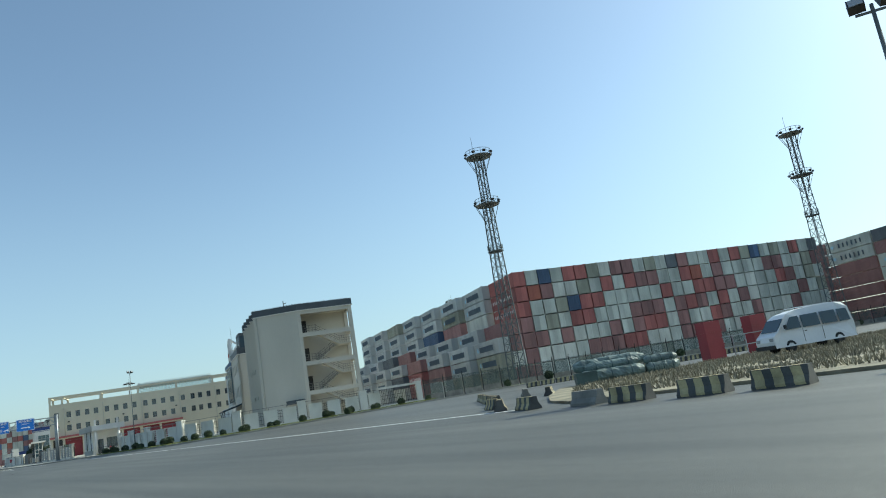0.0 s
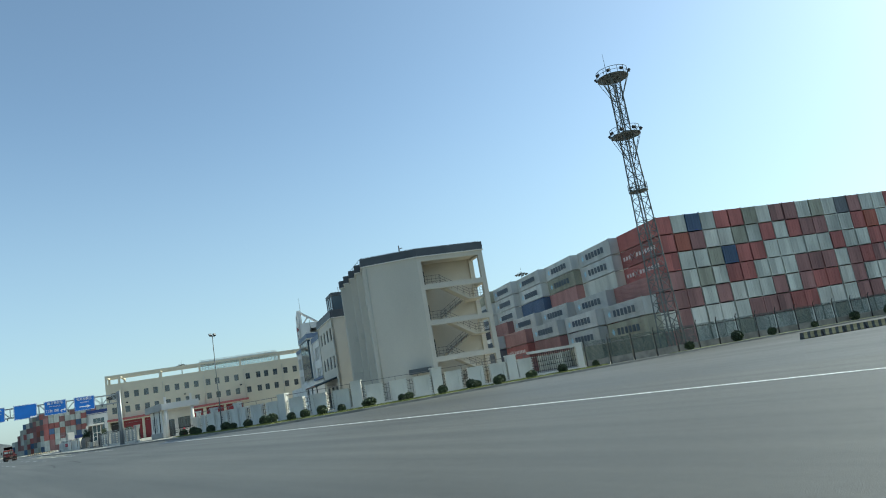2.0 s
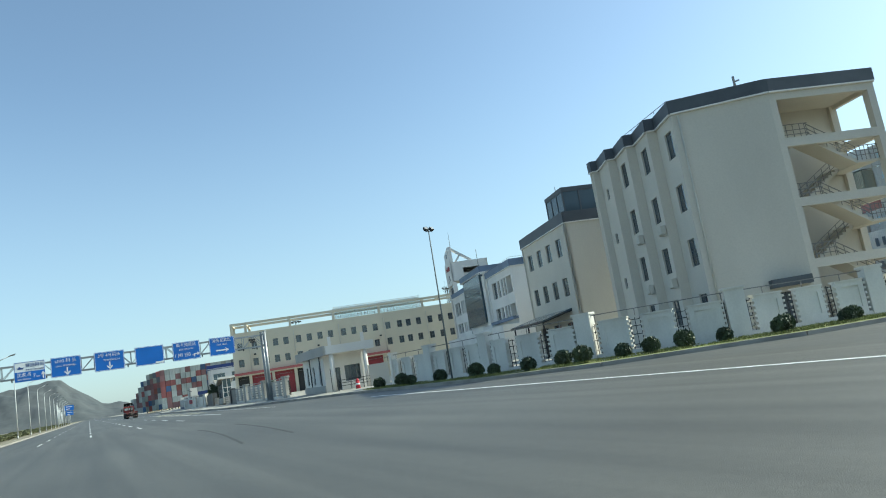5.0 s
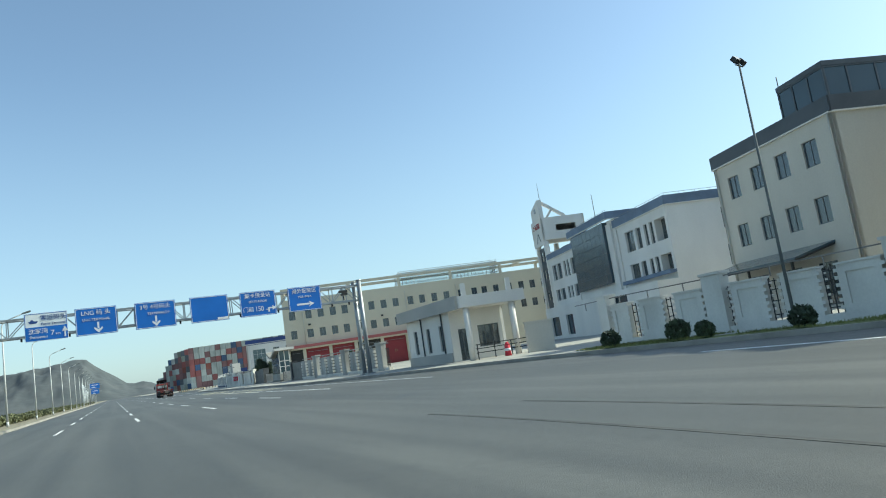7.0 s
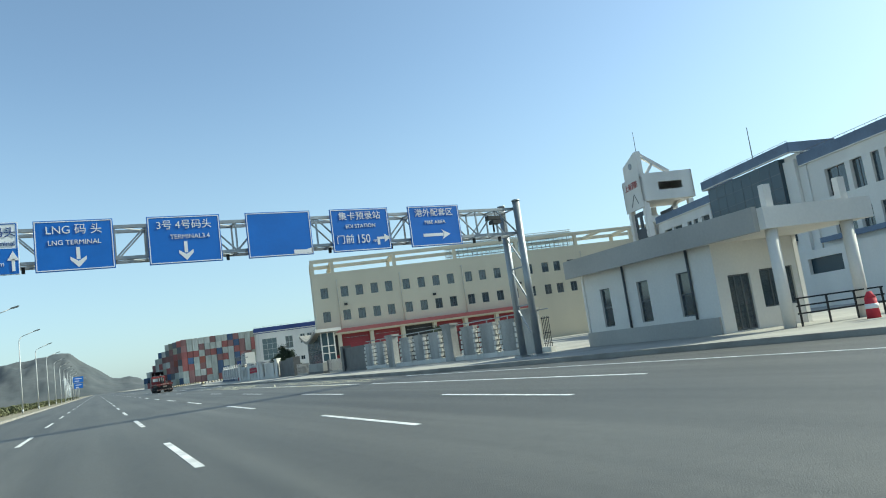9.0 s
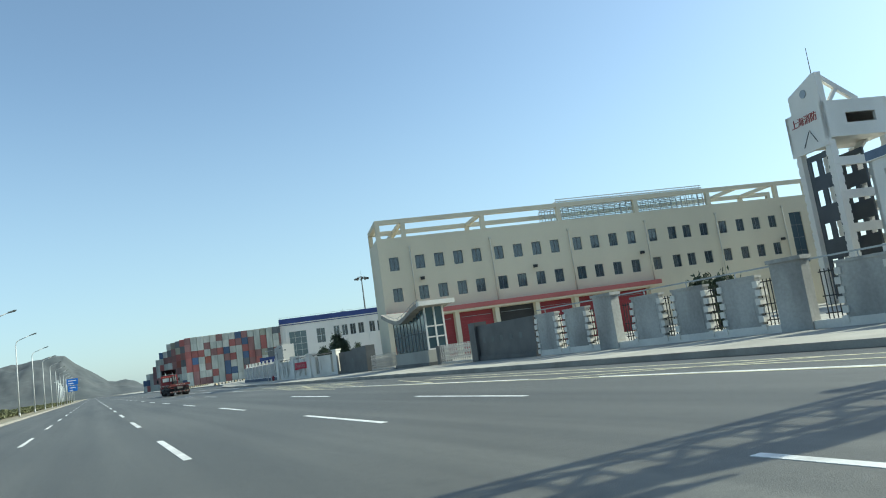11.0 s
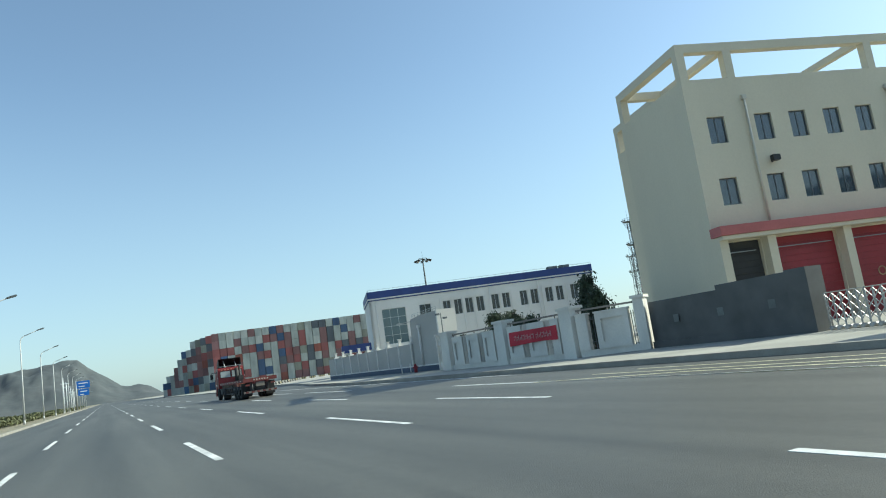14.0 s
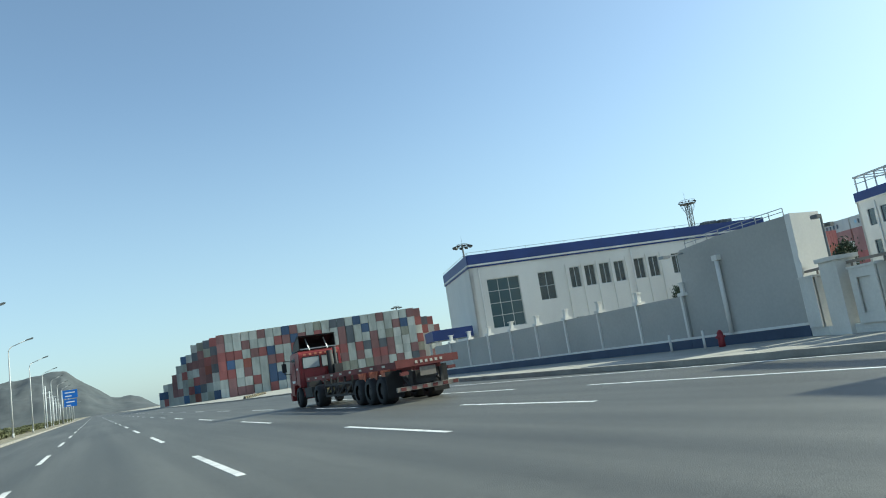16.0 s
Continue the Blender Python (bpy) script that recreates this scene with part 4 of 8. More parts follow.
    part("roof_shed_frame", fr, M_ZINC, a, "light steel roof shed frame")
    box(gl, 22, 41.3, 0.58, 0.59, 14.2, 16.4), box(gl, 22, 41.3, 6.64, 6.65, 14.2, 16.4)
    g2 = part("roof_shed_glass", gl, M_GLASSC, a, "clear roof shed glazing")
    g2.visible_shadow = False
    for x in (3.55, 12.94, 22.59, 32.51, 42.16, 51.7):
        bm = B()
        tube(bm, (x, -0.12, 5.7 if x < 33 else 0), (x, -0.12, 12.9), 0.065, n=8)
        box(bm, x - 0.12, x + 0.12, -0.2, -0.02, 12.75, 13.0)
        part("downpipe", bm, M_PIPE, a, "cream downpipe")
    for x, z in ((4.3, 9.05), (17.6, 8.9), (31.2, 9.0), (50.6, 8.6), (55.2, 8.6)):
        bm = B()
        box(bm, x, x + 0.45, -0.5, -0.22, z, z + 0.32), bar(bm, (x + 0.22, -0.25, z + 0.1), (x + 0.22, 0, z), 0.05)
        solo("wall_floodlight", bm, M_IRON, "small black floodlight on the cream wall", "floodlight", f, "station floodlights")


yellow_station()


def gatehouse():
    """White guard house with a deep canopy on posts."""
    f = pose(25.4, 133.35, PZ, 0, 0, -14)
    a = thing("gatehouse", "white guard house with a deep flat canopy on posts", "gatehouse", f)
    D, lean = 13.6, 0.2    # the long side stands askew to the front

    def sheared(bm):
        for v in bm.verts:
            v.co.x -= lean * v.co.y
        return bm

    def at(x, y):
        return (x - lean * y, y)
    bm = B()
    box(bm, -0.2, 4.85, 0.0, D, 3.95, 4.82)
    part("canopy", sheared(bm), M_WHITE, a, "deep white canopy fascia")
    # the canopy's shaded side: its shade is given as grey paint
    bm = B()
    box(bm, -0.42, -0.202, 0.3, D + 0.1, 3.9, 4.9)
    part("canopy_side", sheared(bm), M_GREYWALL, a, "side fascia coloured grey as if in shade")
    for x, y in ((0.3, 0.4), (3.85, 0.4)):
        bm = B()
        tube(bm, (x, y, 0), (x, y, 3.95), 0.24, n=14)
        part("post", bm, M_WHITE, a)
    for x, y in ((0.25, 0.25), (3.75, 0.25)):
        bm = B()
        box(bm, x - 0.13, x + 0.2, y - 0.1, y + 0.2, 4.82, 5.75)
        part("pylon", bm, M_WHITE, a)
    far, near = at(0.3, D - 0.2), at(0.3, 3.6)
    hs = [(1.6, 2.45, 0.95, 3.0), (4.7, 5.55, 0.95, 3.0), (7.6, 8.45, 0.95, 3.0)]
    bm = B()
    wall(bm, far, near, 0, 3.95, 0.25, hs)
    part("wall", bm, M_WHITE, a)
    for h in hs:
        window(a, far, near, *h, cols=1, rows=2)
    bm = B()
    box(bm, 0.2, 0.29, 3.7, D - 0.2, 0, 0.75)
    part("plinth", sheared(bm), M_GREYWALL, a, "grey plinth band")
    for y in (D - 4.0, D - 8.6):
        bm = B()
        x, _ = at(0.22, y)
        tube(bm, (x, y, 0.76), (x, y, 3.95), 0.06, n=8)
        part("downpipe", bm, M_GREYBAND, a, "dark downpipe")
    right = at(4.7, 3.6)
    h2 = [(0.6, 1.7, 0.05, 2.5), (2.2, 3.9, 0.9, 2.6)]
    bm = B()
    wall(bm, near, right, 0, 3.95, 0.25, h2)
    part("wall", bm, M_WHITE, a)
    for h in h2:
        window(a, near, right, *h, cols=3)
    back = at(4.7, D - 0.2)
    for p, q in ((right, back), (back, far)):
        bm = B()
        wall(bm, p, q, 0, 3.95, 0.25)
        part("wall", bm, M_WHITE, a)
    # barrier arm and rails
    bm = B()
    for z in (0.5, 0.8, 1.1):
        bar(bm, (0.6, 0.2, z), (4.7, 0.2, z), 0.06)
    for x in (0.7, 2.0, 3.3, 4.6):
        bar(bm, (x, 0.2, 0), (x, 0.2, 1.1), 0.06)
    solo("gate_rail", bm, M_IRON, "dark steel crowd rail before the guard house", "rail", f)


gatehouse()
bm = B()
box(bm, 0, 2.0, 0, 0.3, 0, 2.05), box(bm, -0.04, 2.04, -0.04, 0.34, 2.05, 2.18)
solo("low_wall", bm, M_BEIGE, "low cream rendered wall beside the guard house", "wall", pose(28.4, 130.0, PZ, 0, 0, -14))
bm = B()
tube(bm, (0, 0, 0), (0, 0, 0.75), 0.24, 0.2, 14), tube(bm, (0, 0, 0.75), (0, 0, 1.0), 0.2, 0.08, 14)
rc = solo("red_drum", bm, M_BANNER, "red and white drum standing by the gate", "drum", pose(27.5, 131.4, PZ))
bm = B()
tube(bm, (0, 0, 0.36), (0, 0, 0.54), 0.236, 0.228, 14)
part("band", bm, M_TEXTW, rc, "white band")


def reception():
    """Glazed gate lodge under a waved concrete roof."""
    f = pose(23.75, 190.9, PZ - 0.1, 0, 0, 87)
    a = thing("gate_lodge", "glazed gate lodge with waved concrete roof on a stone plinth", "gatehouse", f)
    # own axes: x along the road, y to the road's left
    L, D = 7.3, 1.75
    bm = B()
    box(bm, 0.02, L, -D, 0.0, 0.35, 1.25)
    part("plinth", bm, M_PAVE, a, "pale stone plinth")
    bm = B()
    box(bm, -0.1, L + 0.1, -D - 0.1, 0.1, 0, 0.35)
    part("base", bm, M_GRANITE, a, "dark granite base")

    def roof_z(x):
        if x < 4.6:
            return 4.35 + 0.47 * math.cos(math.pi * max(0.0, (x + 0.9) / 5.5))
        return 3.88 + 0.9 * ((x - 4.6) / 3.8) ** 1.35
    n = 26
    xs = [-1.0 + (L + 2.0) * i / n for i in range(n + 1)]
    prof = [(x, roof_z(x)) for x in xs] + [(x, roof_z(x) - 0.32) for x in reversed(xs)]
    bm = B()
    extrude(bm, prof, -D - 0.3, 0.55)
    part("roof", bm, M_KERB, a, "waved concrete roof slab")
    bm = B()
    box(bm, -1.1, -0.55, -D - 0.45, 0.7, 4.52, 4.86)
    part("roof_fascia", bm, M_WHITEWALL, a, "white fascia block")
    gl, fr = B(), B()
    for i in range(9):
        x0, x1 = 0.2 + (L - 0.4) * i / 9, 0.2 + (L - 0.4) * (i + 1) / 9
        zt = min(roof_z(x0), roof_z(x1)) - 0.3
        box(gl, x0, x1, -0.1, -0.08, 1.25, zt)
        bar(fr, (x0, -0.08, 1.25), (x0, -0.08, zt + 0.1), 0.06)
        bar(fr, (x0, -0.08, 2.6), (x1, -0.08, 2.6), 0.06)
    zt = roof_z(0.2) - 0.3
    box(gl, 0.1, 0.12, -D + 0.2, -0.1, 1.25, zt)
    box(gl, 0.2, L - 0.2, -D + 0.1, -D + 0.12, 1.25, 3.1)
    part("glazing", gl, M_FILM_GLASS, a, "blue-tinted glazing")
    part("glazing_frame", fr, M_GREYBAND, a)
    fw = B()
    for y in (-0.12, -D / 2, -D + 0.15):
        bar(fw, (0.06, y, 1.25), (0.06, y, zt + 0.2), 0.12)
    for z in (1.3, 2.2, 3.0):
        bar(fw, (0.06, -D + 0.15, z), (0.06, -0.12, z), 0.1)
    part("white_frame", fw, M_WHITE, a, "white window frame")
    bm = B()
    box(bm, 0.3, L - 0.3, -D + 0.3, -0.35, 0.35, 0.45), box(bm, 2.0, L - 0.4, -D + 0.4, -0.6, 0.45, 1.0), box(bm, L - 0.35, L - 0.2, -D + 0.1, -0.1, 1.25, 3.4)
    part("inner_counter", bm, M_GREYBAND, a)
    for i in range(9):   # blinds drawn to uneven heights behind the panes
        bm = B()
        x0, x1 = 0.26 + (L - 0.4) * i / 9, 0.14 + (L - 0.4) * (i + 1) / 9
        zt = min(roof_z(x0), roof_z(x1)) - 0.34
        zb = 1.3 + (0.0, 0.5, 0.1, 0.9, 0.3, 0.0, 0.7, 0.2, 0.4)[i]
        box(bm, x0, x1, -0.2, -0.18, zb, min(zt, zb + 1.5))
        part("blind", bm, M_ZINC, a, "pale drawn blind")
    bm = B()
    for i in range(8):
        x0, x1 = -0.6 + i, 0.4 + i
        bar(bm, (x0, 0.5, roof_z(x0) + 0.22), (x1, 0.5, roof_z(x1) + 0.22), 0.03)
        bar(bm, (x0, 0.5, roof_z(x0)), (x0, 0.5, roof_z(x0) + 0.22), 0.03)
    part("roof_wire", bm, M_STEEL, a)


reception()


def accordion_gate(x, y, yaw, length):
    f = pose(x, y, PZ, 0, 0, yaw)
    a = thing("folding_gate", "polished steel accordion gate on wheels, drawn across the drive", "gate", f, "accordion gates")
    n = int(length / 0.32)
    for k in range(n + 1):
        xx = k * 0.32
        bm = B()
        for yy in (-0.18, 0.18):
            bar(bm, (xx, yy, 0.12), (xx, yy, 1.35), 0.035)
        bar(bm, (xx, -0.18, 1.35), (xx, 0.18, 1.35), 0.035)
        tube(bm, (xx, -0.22, 0.08), (xx, 0.22, 0.08), 0.08, n=8)
        part("upright", bm, M_CHROME, a)
    bm = B()
    for k in range(n):
        xx = k * 0.32
        for yy in (-0.2, 0.2):
            for z in (0.25, 0.6, 0.95):
                bar(bm, (xx, yy, z), (xx + 0.32, yy, z + 0.35), 0.022)
                bar(bm, (xx, yy + 0.02, z + 0.35), (xx + 0.32, yy + 0.02, z), 0.022)
    tagged(part("lattice", bm, M_CHROME, a, "crossed steel lattice bars"), kind="stuff")


bm = B()
box(bm, -0.22, 0.22, -0.22, 0.22, 0, 1.35), box(bm, -0.16, 0.16, -0.24, -0.22, 0.9, 1.15)
solo("gate_post", bm, M_GRANITE, "short dark post at the end of the folding gate", "post", pose(24.15, 189.7, PZ))
accordion_gate(24.2, 184.4, 91, 5.1)
accordion_gate(24.05, 198.5, 85, 6.6)


def sign_wall(p0, p1, h, letters, step=0.0):
    f = along(p0, p1)
    ln = math.dist(p0, p1)
    a = thing("name_wall", "dark granite gate wall with worn unreadable lettering", "wall", f)
    bm = B()
    box(bm, 0, ln, -0.25, 0.25, PZ, PZ + h)
    box(bm, 0, ln, -0.34, 0.34, PZ, PZ + 0.3)
    if step:
        box(bm, step, ln, -0.3, 0.3, PZ + 0.3, PZ + h + 0.2)
    part("slab", bm, M_GRANITE, a)
    for i in range(letters):
        bm = B()
        x = ln * (0.2 + 0.6 * i / max(1, letters - 1))
        yy = -0.306 if step else 0.25
        box(bm, x - 0.16, x + 0.16, yy, yy + 0.006, PZ + h * 0.5, PZ + h * 0.5 + 0.34)
        part("lettering_bar", bm, M_TOWER, a, "faint grey lettering bar")
    bm = B()
    box(bm, ln - 0.8, ln + 0.1, -0.45, 0.45, PZ, PZ + h + 0.25)
    part("pier", bm, M_GRANITE, a, "square granite gate pier")


sign_wall((23.6, 175.9), (24.2, 184.1), 2.25, 5)
sign_wall((24.5, 213.8), (24.55, 205.3), 2.15, 3, 4.2)

# ---- fences ----


def pillar_fence(name, path, label, pitch=2.75, high=2.05, every=4, start=0, solid=0.62, face=None):
    """White fence of panelled piers with iron bars between; every few bays a taller pier. One thing."""
    a = thing(name, label, "fence", Matrix.Identity(4))
    panel, recess = B(), B()
    w = pitch * solid
    box(panel, 0, w, -0.16, 0.16, 0, high)
    box(panel, -0.05, w + 0.05, -0.2, 0.2, high, high + 0.1)
    box(recess, 0.22, w - 0.22, -0.175, -0.16, 0.45, high - 0.3)
    box(recess, 0.22, w - 0.22, 0.16, 0.175, 0.45, high - 0.3)
    face = face or M_WHITEWALL
    pm, rm = mesh_of("panel", panel, face), mesh_of("inset_panel", recess, face)
    tall = B()
    box(tall, 0, w * 0.75, -0.26, 0.26, 0, high + 0.38), box(tall, -0.08, w * 0.75 + 0.08, -0.34, 0.34, high + 0.38, high + 0.52)
    tm = mesh_of("tall_pier", tall, face)
    qb = B()
    box(qb, -0.13, 0.08, -0.23, 0.23, 0, 0.24)
    qm = mesh_of("quoin", qb, M_WHITEWALL)
    g = pitch - w
    ib = B()
    bar(ib, (0, 0, 0.3), (0, 0, high - 0.1), 0.03)
    im = mesh_of("iron_bar", ib, M_IRON)
    ir = B()
    bar(ir, (w, 0, 0), (pitch, 0, 0), 0.04)
    irm = mesh_of("iron_rail", ir, M_IRON)
    base = B()
    box(base, 0, pitch, -0.18, 0.18, 0, 0.3)
    bmn = mesh_of("base_wall", base, M_WHITEWALL)
    k = start
    rail = B()
    for p, q in zip(path, path[1:]):
        ln = math.dist(p, q)
        n = max(1, round(ln / pitch))
        m0 = along(p, q)
        s = ln / n / pitch
        for i in range(n):
            m = m0 @ pose(i * ln / n, 0, PZ) @ Matrix.Diagonal((s, 1, 1, 1))
            if every and k % every == 0:
                again("tall_pier", tm, a, m)
            else:
                pn = again("panel", pm, a, m)
                again("inset_panel", rm, pn, Matrix.Identity(4))
                for j in range(6):
                    zq = 0.12 + 0.33 * j
                    again("quoin", qm, pn, pose(0.06 * (j % 2), 0, zq))
                    again("quoin", qm, pn, pose(w + 0.1 - 0.06 * (j % 2), 0, zq))
            for j in range(5):
                again("iron_bar", im, a, m @ pose(w + g * (j + 0.5) / 5, 0, 0))
            for z in (0.5, 1.1, high - 0.2):
                again("iron_rail", irm, a, m @ pose(0, 0, z))
            again("base_wall", bmn, a, m)
            k += 1
        bar(rail, (*p, PZ + high + 0.32), (*q, PZ + high + 0.32), 0.06)
        for i in range(n):
            x, y = p[0] + (q[0] - p[0]) * (i + 0.3) / n, p[1] + (q[1] - p[1]) * (i + 0.3) / n
            bar(rail, (x, y, PZ + high), (x, y, PZ + high + 0.32), 0.04)
    part("top_rail", rail, M_STEEL, a, "thin steel rail over the fence")
    return a




def compound_fence():
    """White fence: a barred opening, then panels with toothed edges, a tall pier after every three."""
    a = thing("compound_fence", "white panelled compound fence with toothed edges and iron bars", "fence", Matrix.Identity(4))
    path = [(56.4, 79.9), (33.1, 87.4), (28.6, 92.4), (26.0, 99.0), (25.6, 115.5), (27.0, 121.8)]
    ends = list(itertools.accumulate([math.dist(p, q) for p, q in zip(path, path[1:])], initial=0.0))

    def at(u):
        k = max(i for i in range(len(path) - 1) if ends[i] <= u + 1e-6)
        g = (u - ends[k]) / (ends[k + 1] - ends[k])
        return path[k][0] + (path[k + 1][0] - path[k][0]) * g, path[k][1] + (path[k + 1][1] - path[k][1]) * g
    teeth = B()
    box(teeth, 0, 0.13, -0.21, 0.21, 0, 0.13)
    teeth = mesh_of("quoin", teeth, M_WHITEWALL)
    bays = [("pier", 0.0, 0.75, 2.72), ("gate", 0.75, 5.95, 0), ("panel", 6.0, 7.5, 0), ("slot", 7.5, 7.7, 0)]
    u = 7.7
    while u + 8.2 < ends[-1]:
        for kind, w in (("tall", 1.05), ("slot", 0.2), ("panel", 1.65), ("slot", 0.82), ("panel", 1.58), ("slot", 0.82), ("panel", 1.62), ("slot", 0.4)):
            bays.append((kind, u, u + w, 2.6))
            u += w
    bays.append(("tall", u, u + 1.05, 2.6))
    for kind, u0, u1, h in bays:
        p, q = at(u0), at(u1)
        m, w = along(p, q) @ pose(0, 0, PZ), math.dist(p, q)
        bm = B()
        box(bm, -0.02, w + 0.02, -0.19, 0.19, -0.05, 0.32)
        part("base_wall", bm, M_WHITEWALL, a).matrix_basis = m
        if kind in ("pier", "tall"):
            bm = B()
            box(bm, 0, w, -0.27, 0.27, 0, h), box(bm, -0.07, w + 0.07, -0.34, 0.34, h, h + 0.12)
            part("tall_pier", bm, M_WHITEWALL, a, "tall white capped pier").matrix_basis = m
        elif kind == "panel":
            bm = B()
            hole = [(0.3, w - 0.3, 0.62, 1.78)]
            wall(bm, (0, -0.19), (w, -0.19), 0.322, 2.06, 0.06, hole)
            wall(bm, (0, 0.13), (w, 0.13), 0.322, 2.06, 0.06, hole)
            box(bm, 0.002, w - 0.002, -0.128, 0.128, 0.322, 2.058)
            box(bm, -0.05, w + 0.05, -0.25, 0.25, 2.062, 2.14)
            pn = part("panel", bm, M_WHITEWALL, a)
            pn.matrix_basis = m
            for j in range(6):
                z = 0.45 + 0.27 * j
                again("quoin", teeth, pn, pose(-0.132, 0, z)), again("quoin", teeth, pn, pose(w + 0.002, 0, z))
        else:
            top = 2.45 if kind == "gate" else 2.0
            n = max(2, round(w / (0.24 if kind == "gate" else 0.28)))
            for k in range(n):
                bm = B()
                bar(bm, (w * (k + 0.5) / n, 0, 0.3), (w * (k + 0.5) / n, 0, top), 0.035)
                part("iron_bar", bm, M_IRON, a).matrix_basis = m
            bm = B()
            for z in (0.55, 1.1, 1.55, top - 0.1):
                bar(bm, (0, 0, z), (w, 0, z), 0.04)
            part("iron_rail", bm, M_IRON, a).matrix_basis = m
            if kind == "gate":
                bm = B()
                box(bm, 0.002, w + 0.3, -0.2, 0.2, top, 2.72)
                part("lintel", bm, M_WHITEWALL, a, "white beam over the barred opening").matrix_basis = m
    rail = B()
    for p, q in zip(path[:-1], path[1:]):
        p = at(6.0) if p == path[0] else p
        bar(rail, (*p, PZ + 2.5), (*q, PZ + 2.5), 0.05)
        n = int(math.dist(p, q) / 2.4) + 1
        for k in range(n):
            x, y = p[0] + (q[0] - p[0]) * (k + 0.3) / n, p[1] + (q[1] - p[1]) * (k + 0.3) / n
            bar(rail, (x, y, PZ + 2.1), (x, y, PZ + 2.5), 0.04)
    part("top_rail", rail, M_RAIL, a, "thin steel rail over the fence")


compound_fence()
pillar_fence("station_fence", [(23.45, 175.55), (24.95, 148.6)], "grey panelled station fence with white rusticated quoins", solid=0.68, face=M_STATION, pitch=2.45, high=2.15, every=4, start=2)


def roadside_fence():
    """White wall of broad panels between piers, with deep slots; bays run north from the gate wall."""
    a = thing("roadside_fence", "white panelled roadside fence with deep narrow slots", "fence", Matrix.Identity(4))

    def stretch(p, q, bays):
        m = along(p, q)
        ln = math.dist(p, q)
        bm = B()
        box(bm, 0, ln, -0.2, 0.2, PZ - 0.05, PZ + 0.3)
        part("base_wall", bm, M_WHITEWALL, a).matrix_basis = m
        for kind, u0, u1 in bays:
            bm = B()
            if kind == "pier":
                box(bm, u0, u1, -0.36, 0.36, PZ, 2.56), box(bm, u0 - 0.08, u1 + 0.08, -0.44, 0.44, 2.56, 2.7)
                part("pier", bm, M_WHITEWALL, a, "tall white capped pier").matrix_basis = m
            elif kind == "panel":
                w = u1 - u0
                hole = [(0.28, w - 0.28, PZ + 0.62, 1.86)] if w > 1 else []
                wall(bm, (u0, 0.24), (u1, 0.24), PZ + 0.3, 2.16, 0.05, hole)
                wall(bm, (u0, -0.19), (u1, -0.19), PZ + 0.3, 2.16, 0.05, hole)
                box(bm, u0, u1, -0.188, 0.188, PZ + 0.3, 2.16)
                box(bm, u0 - 0.04, u1 + 0.04, -0.28, 0.32, 2.162, 2.24)
                part("panel", bm, M_WHITEWALL, a).matrix_basis = m
            else:
                for k in range(3):
                    bm = B()
                    x = u0 + (u1 - u0) * (k + 0.5) / 3
                    bar(bm, (x, -0.1, PZ + 0.3), (x, -0.1, 2.05), 0.03)
                    part("iron_bar", bm, M_TOWER, a).matrix_basis = m
                bm = B()
                for z in (0.8, 1.9):
                    bar(bm, (u0, -0.1, z), (u1, -0.1, z), 0.04)
                part("iron_rail", bm, M_TOWER, a).matrix_basis = m
        bm = B()
        bar(bm, (0, -0.05, 2.42), (ln, -0.05, 2.42), 0.09)
        for k in range(int(ln / 1.6) + 1):
            bar(bm, (0.4 + 1.5 * k if 0.4 + 1.5 * k < ln else ln - 0.1, -0.05, 2.2), (0.4 + 1.5 * k if 0.4 + 1.5 * k < ln else ln - 0.1, -0.05, 2.42), 0.05)
        part("top_rail", bm, M_SHED, a, "thin brown steel rail over the fence").matrix_basis = m
    stretch((24.25, 213.95), (22.36, 216.9), [("pier", 0.0, 0.5), ("slot", 0.5, 0.85), ("panel", 0.85, 2.5), ("slot", 2.5, 2.95), ("panel", 2.95, 3.5)])
    stretch((22.36, 216.95), (22.26, 232.2), [("pier", 0.0, 1.0), ("slot", 1.0, 1.25), ("panel", 1.25, 1.95), ("slot", 1.95, 2.55), ("panel", 2.55, 4.2), ("slot", 4.2, 4.85), ("panel", 4.85, 6.35), ("slot", 6.35, 6.65),
                                             ("pier", 6.65, 7.65), ("slot", 7.65, 7.95), ("panel", 7.95, 9.33), ("slot", 9.33, 9.93), ("panel", 9.93, 11.48), ("slot", 11.48, 12.1), ("panel", 12.1, 13.5), ("slot", 13.5, 14.0), ("pier", 14.0, 15.15)])
    stretch((22.3, 232.3), (23.5, 235.5), [("slot", 0.05, 0.5), ("panel", 0.5, 1.7), ("slot", 1.7, 2.1), ("pier", 2.1, 3.0)])
    stretch((23.5, 235.5), (24.1, 236.6), [("panel", 0.2, 1.15)])


roadside_fence()
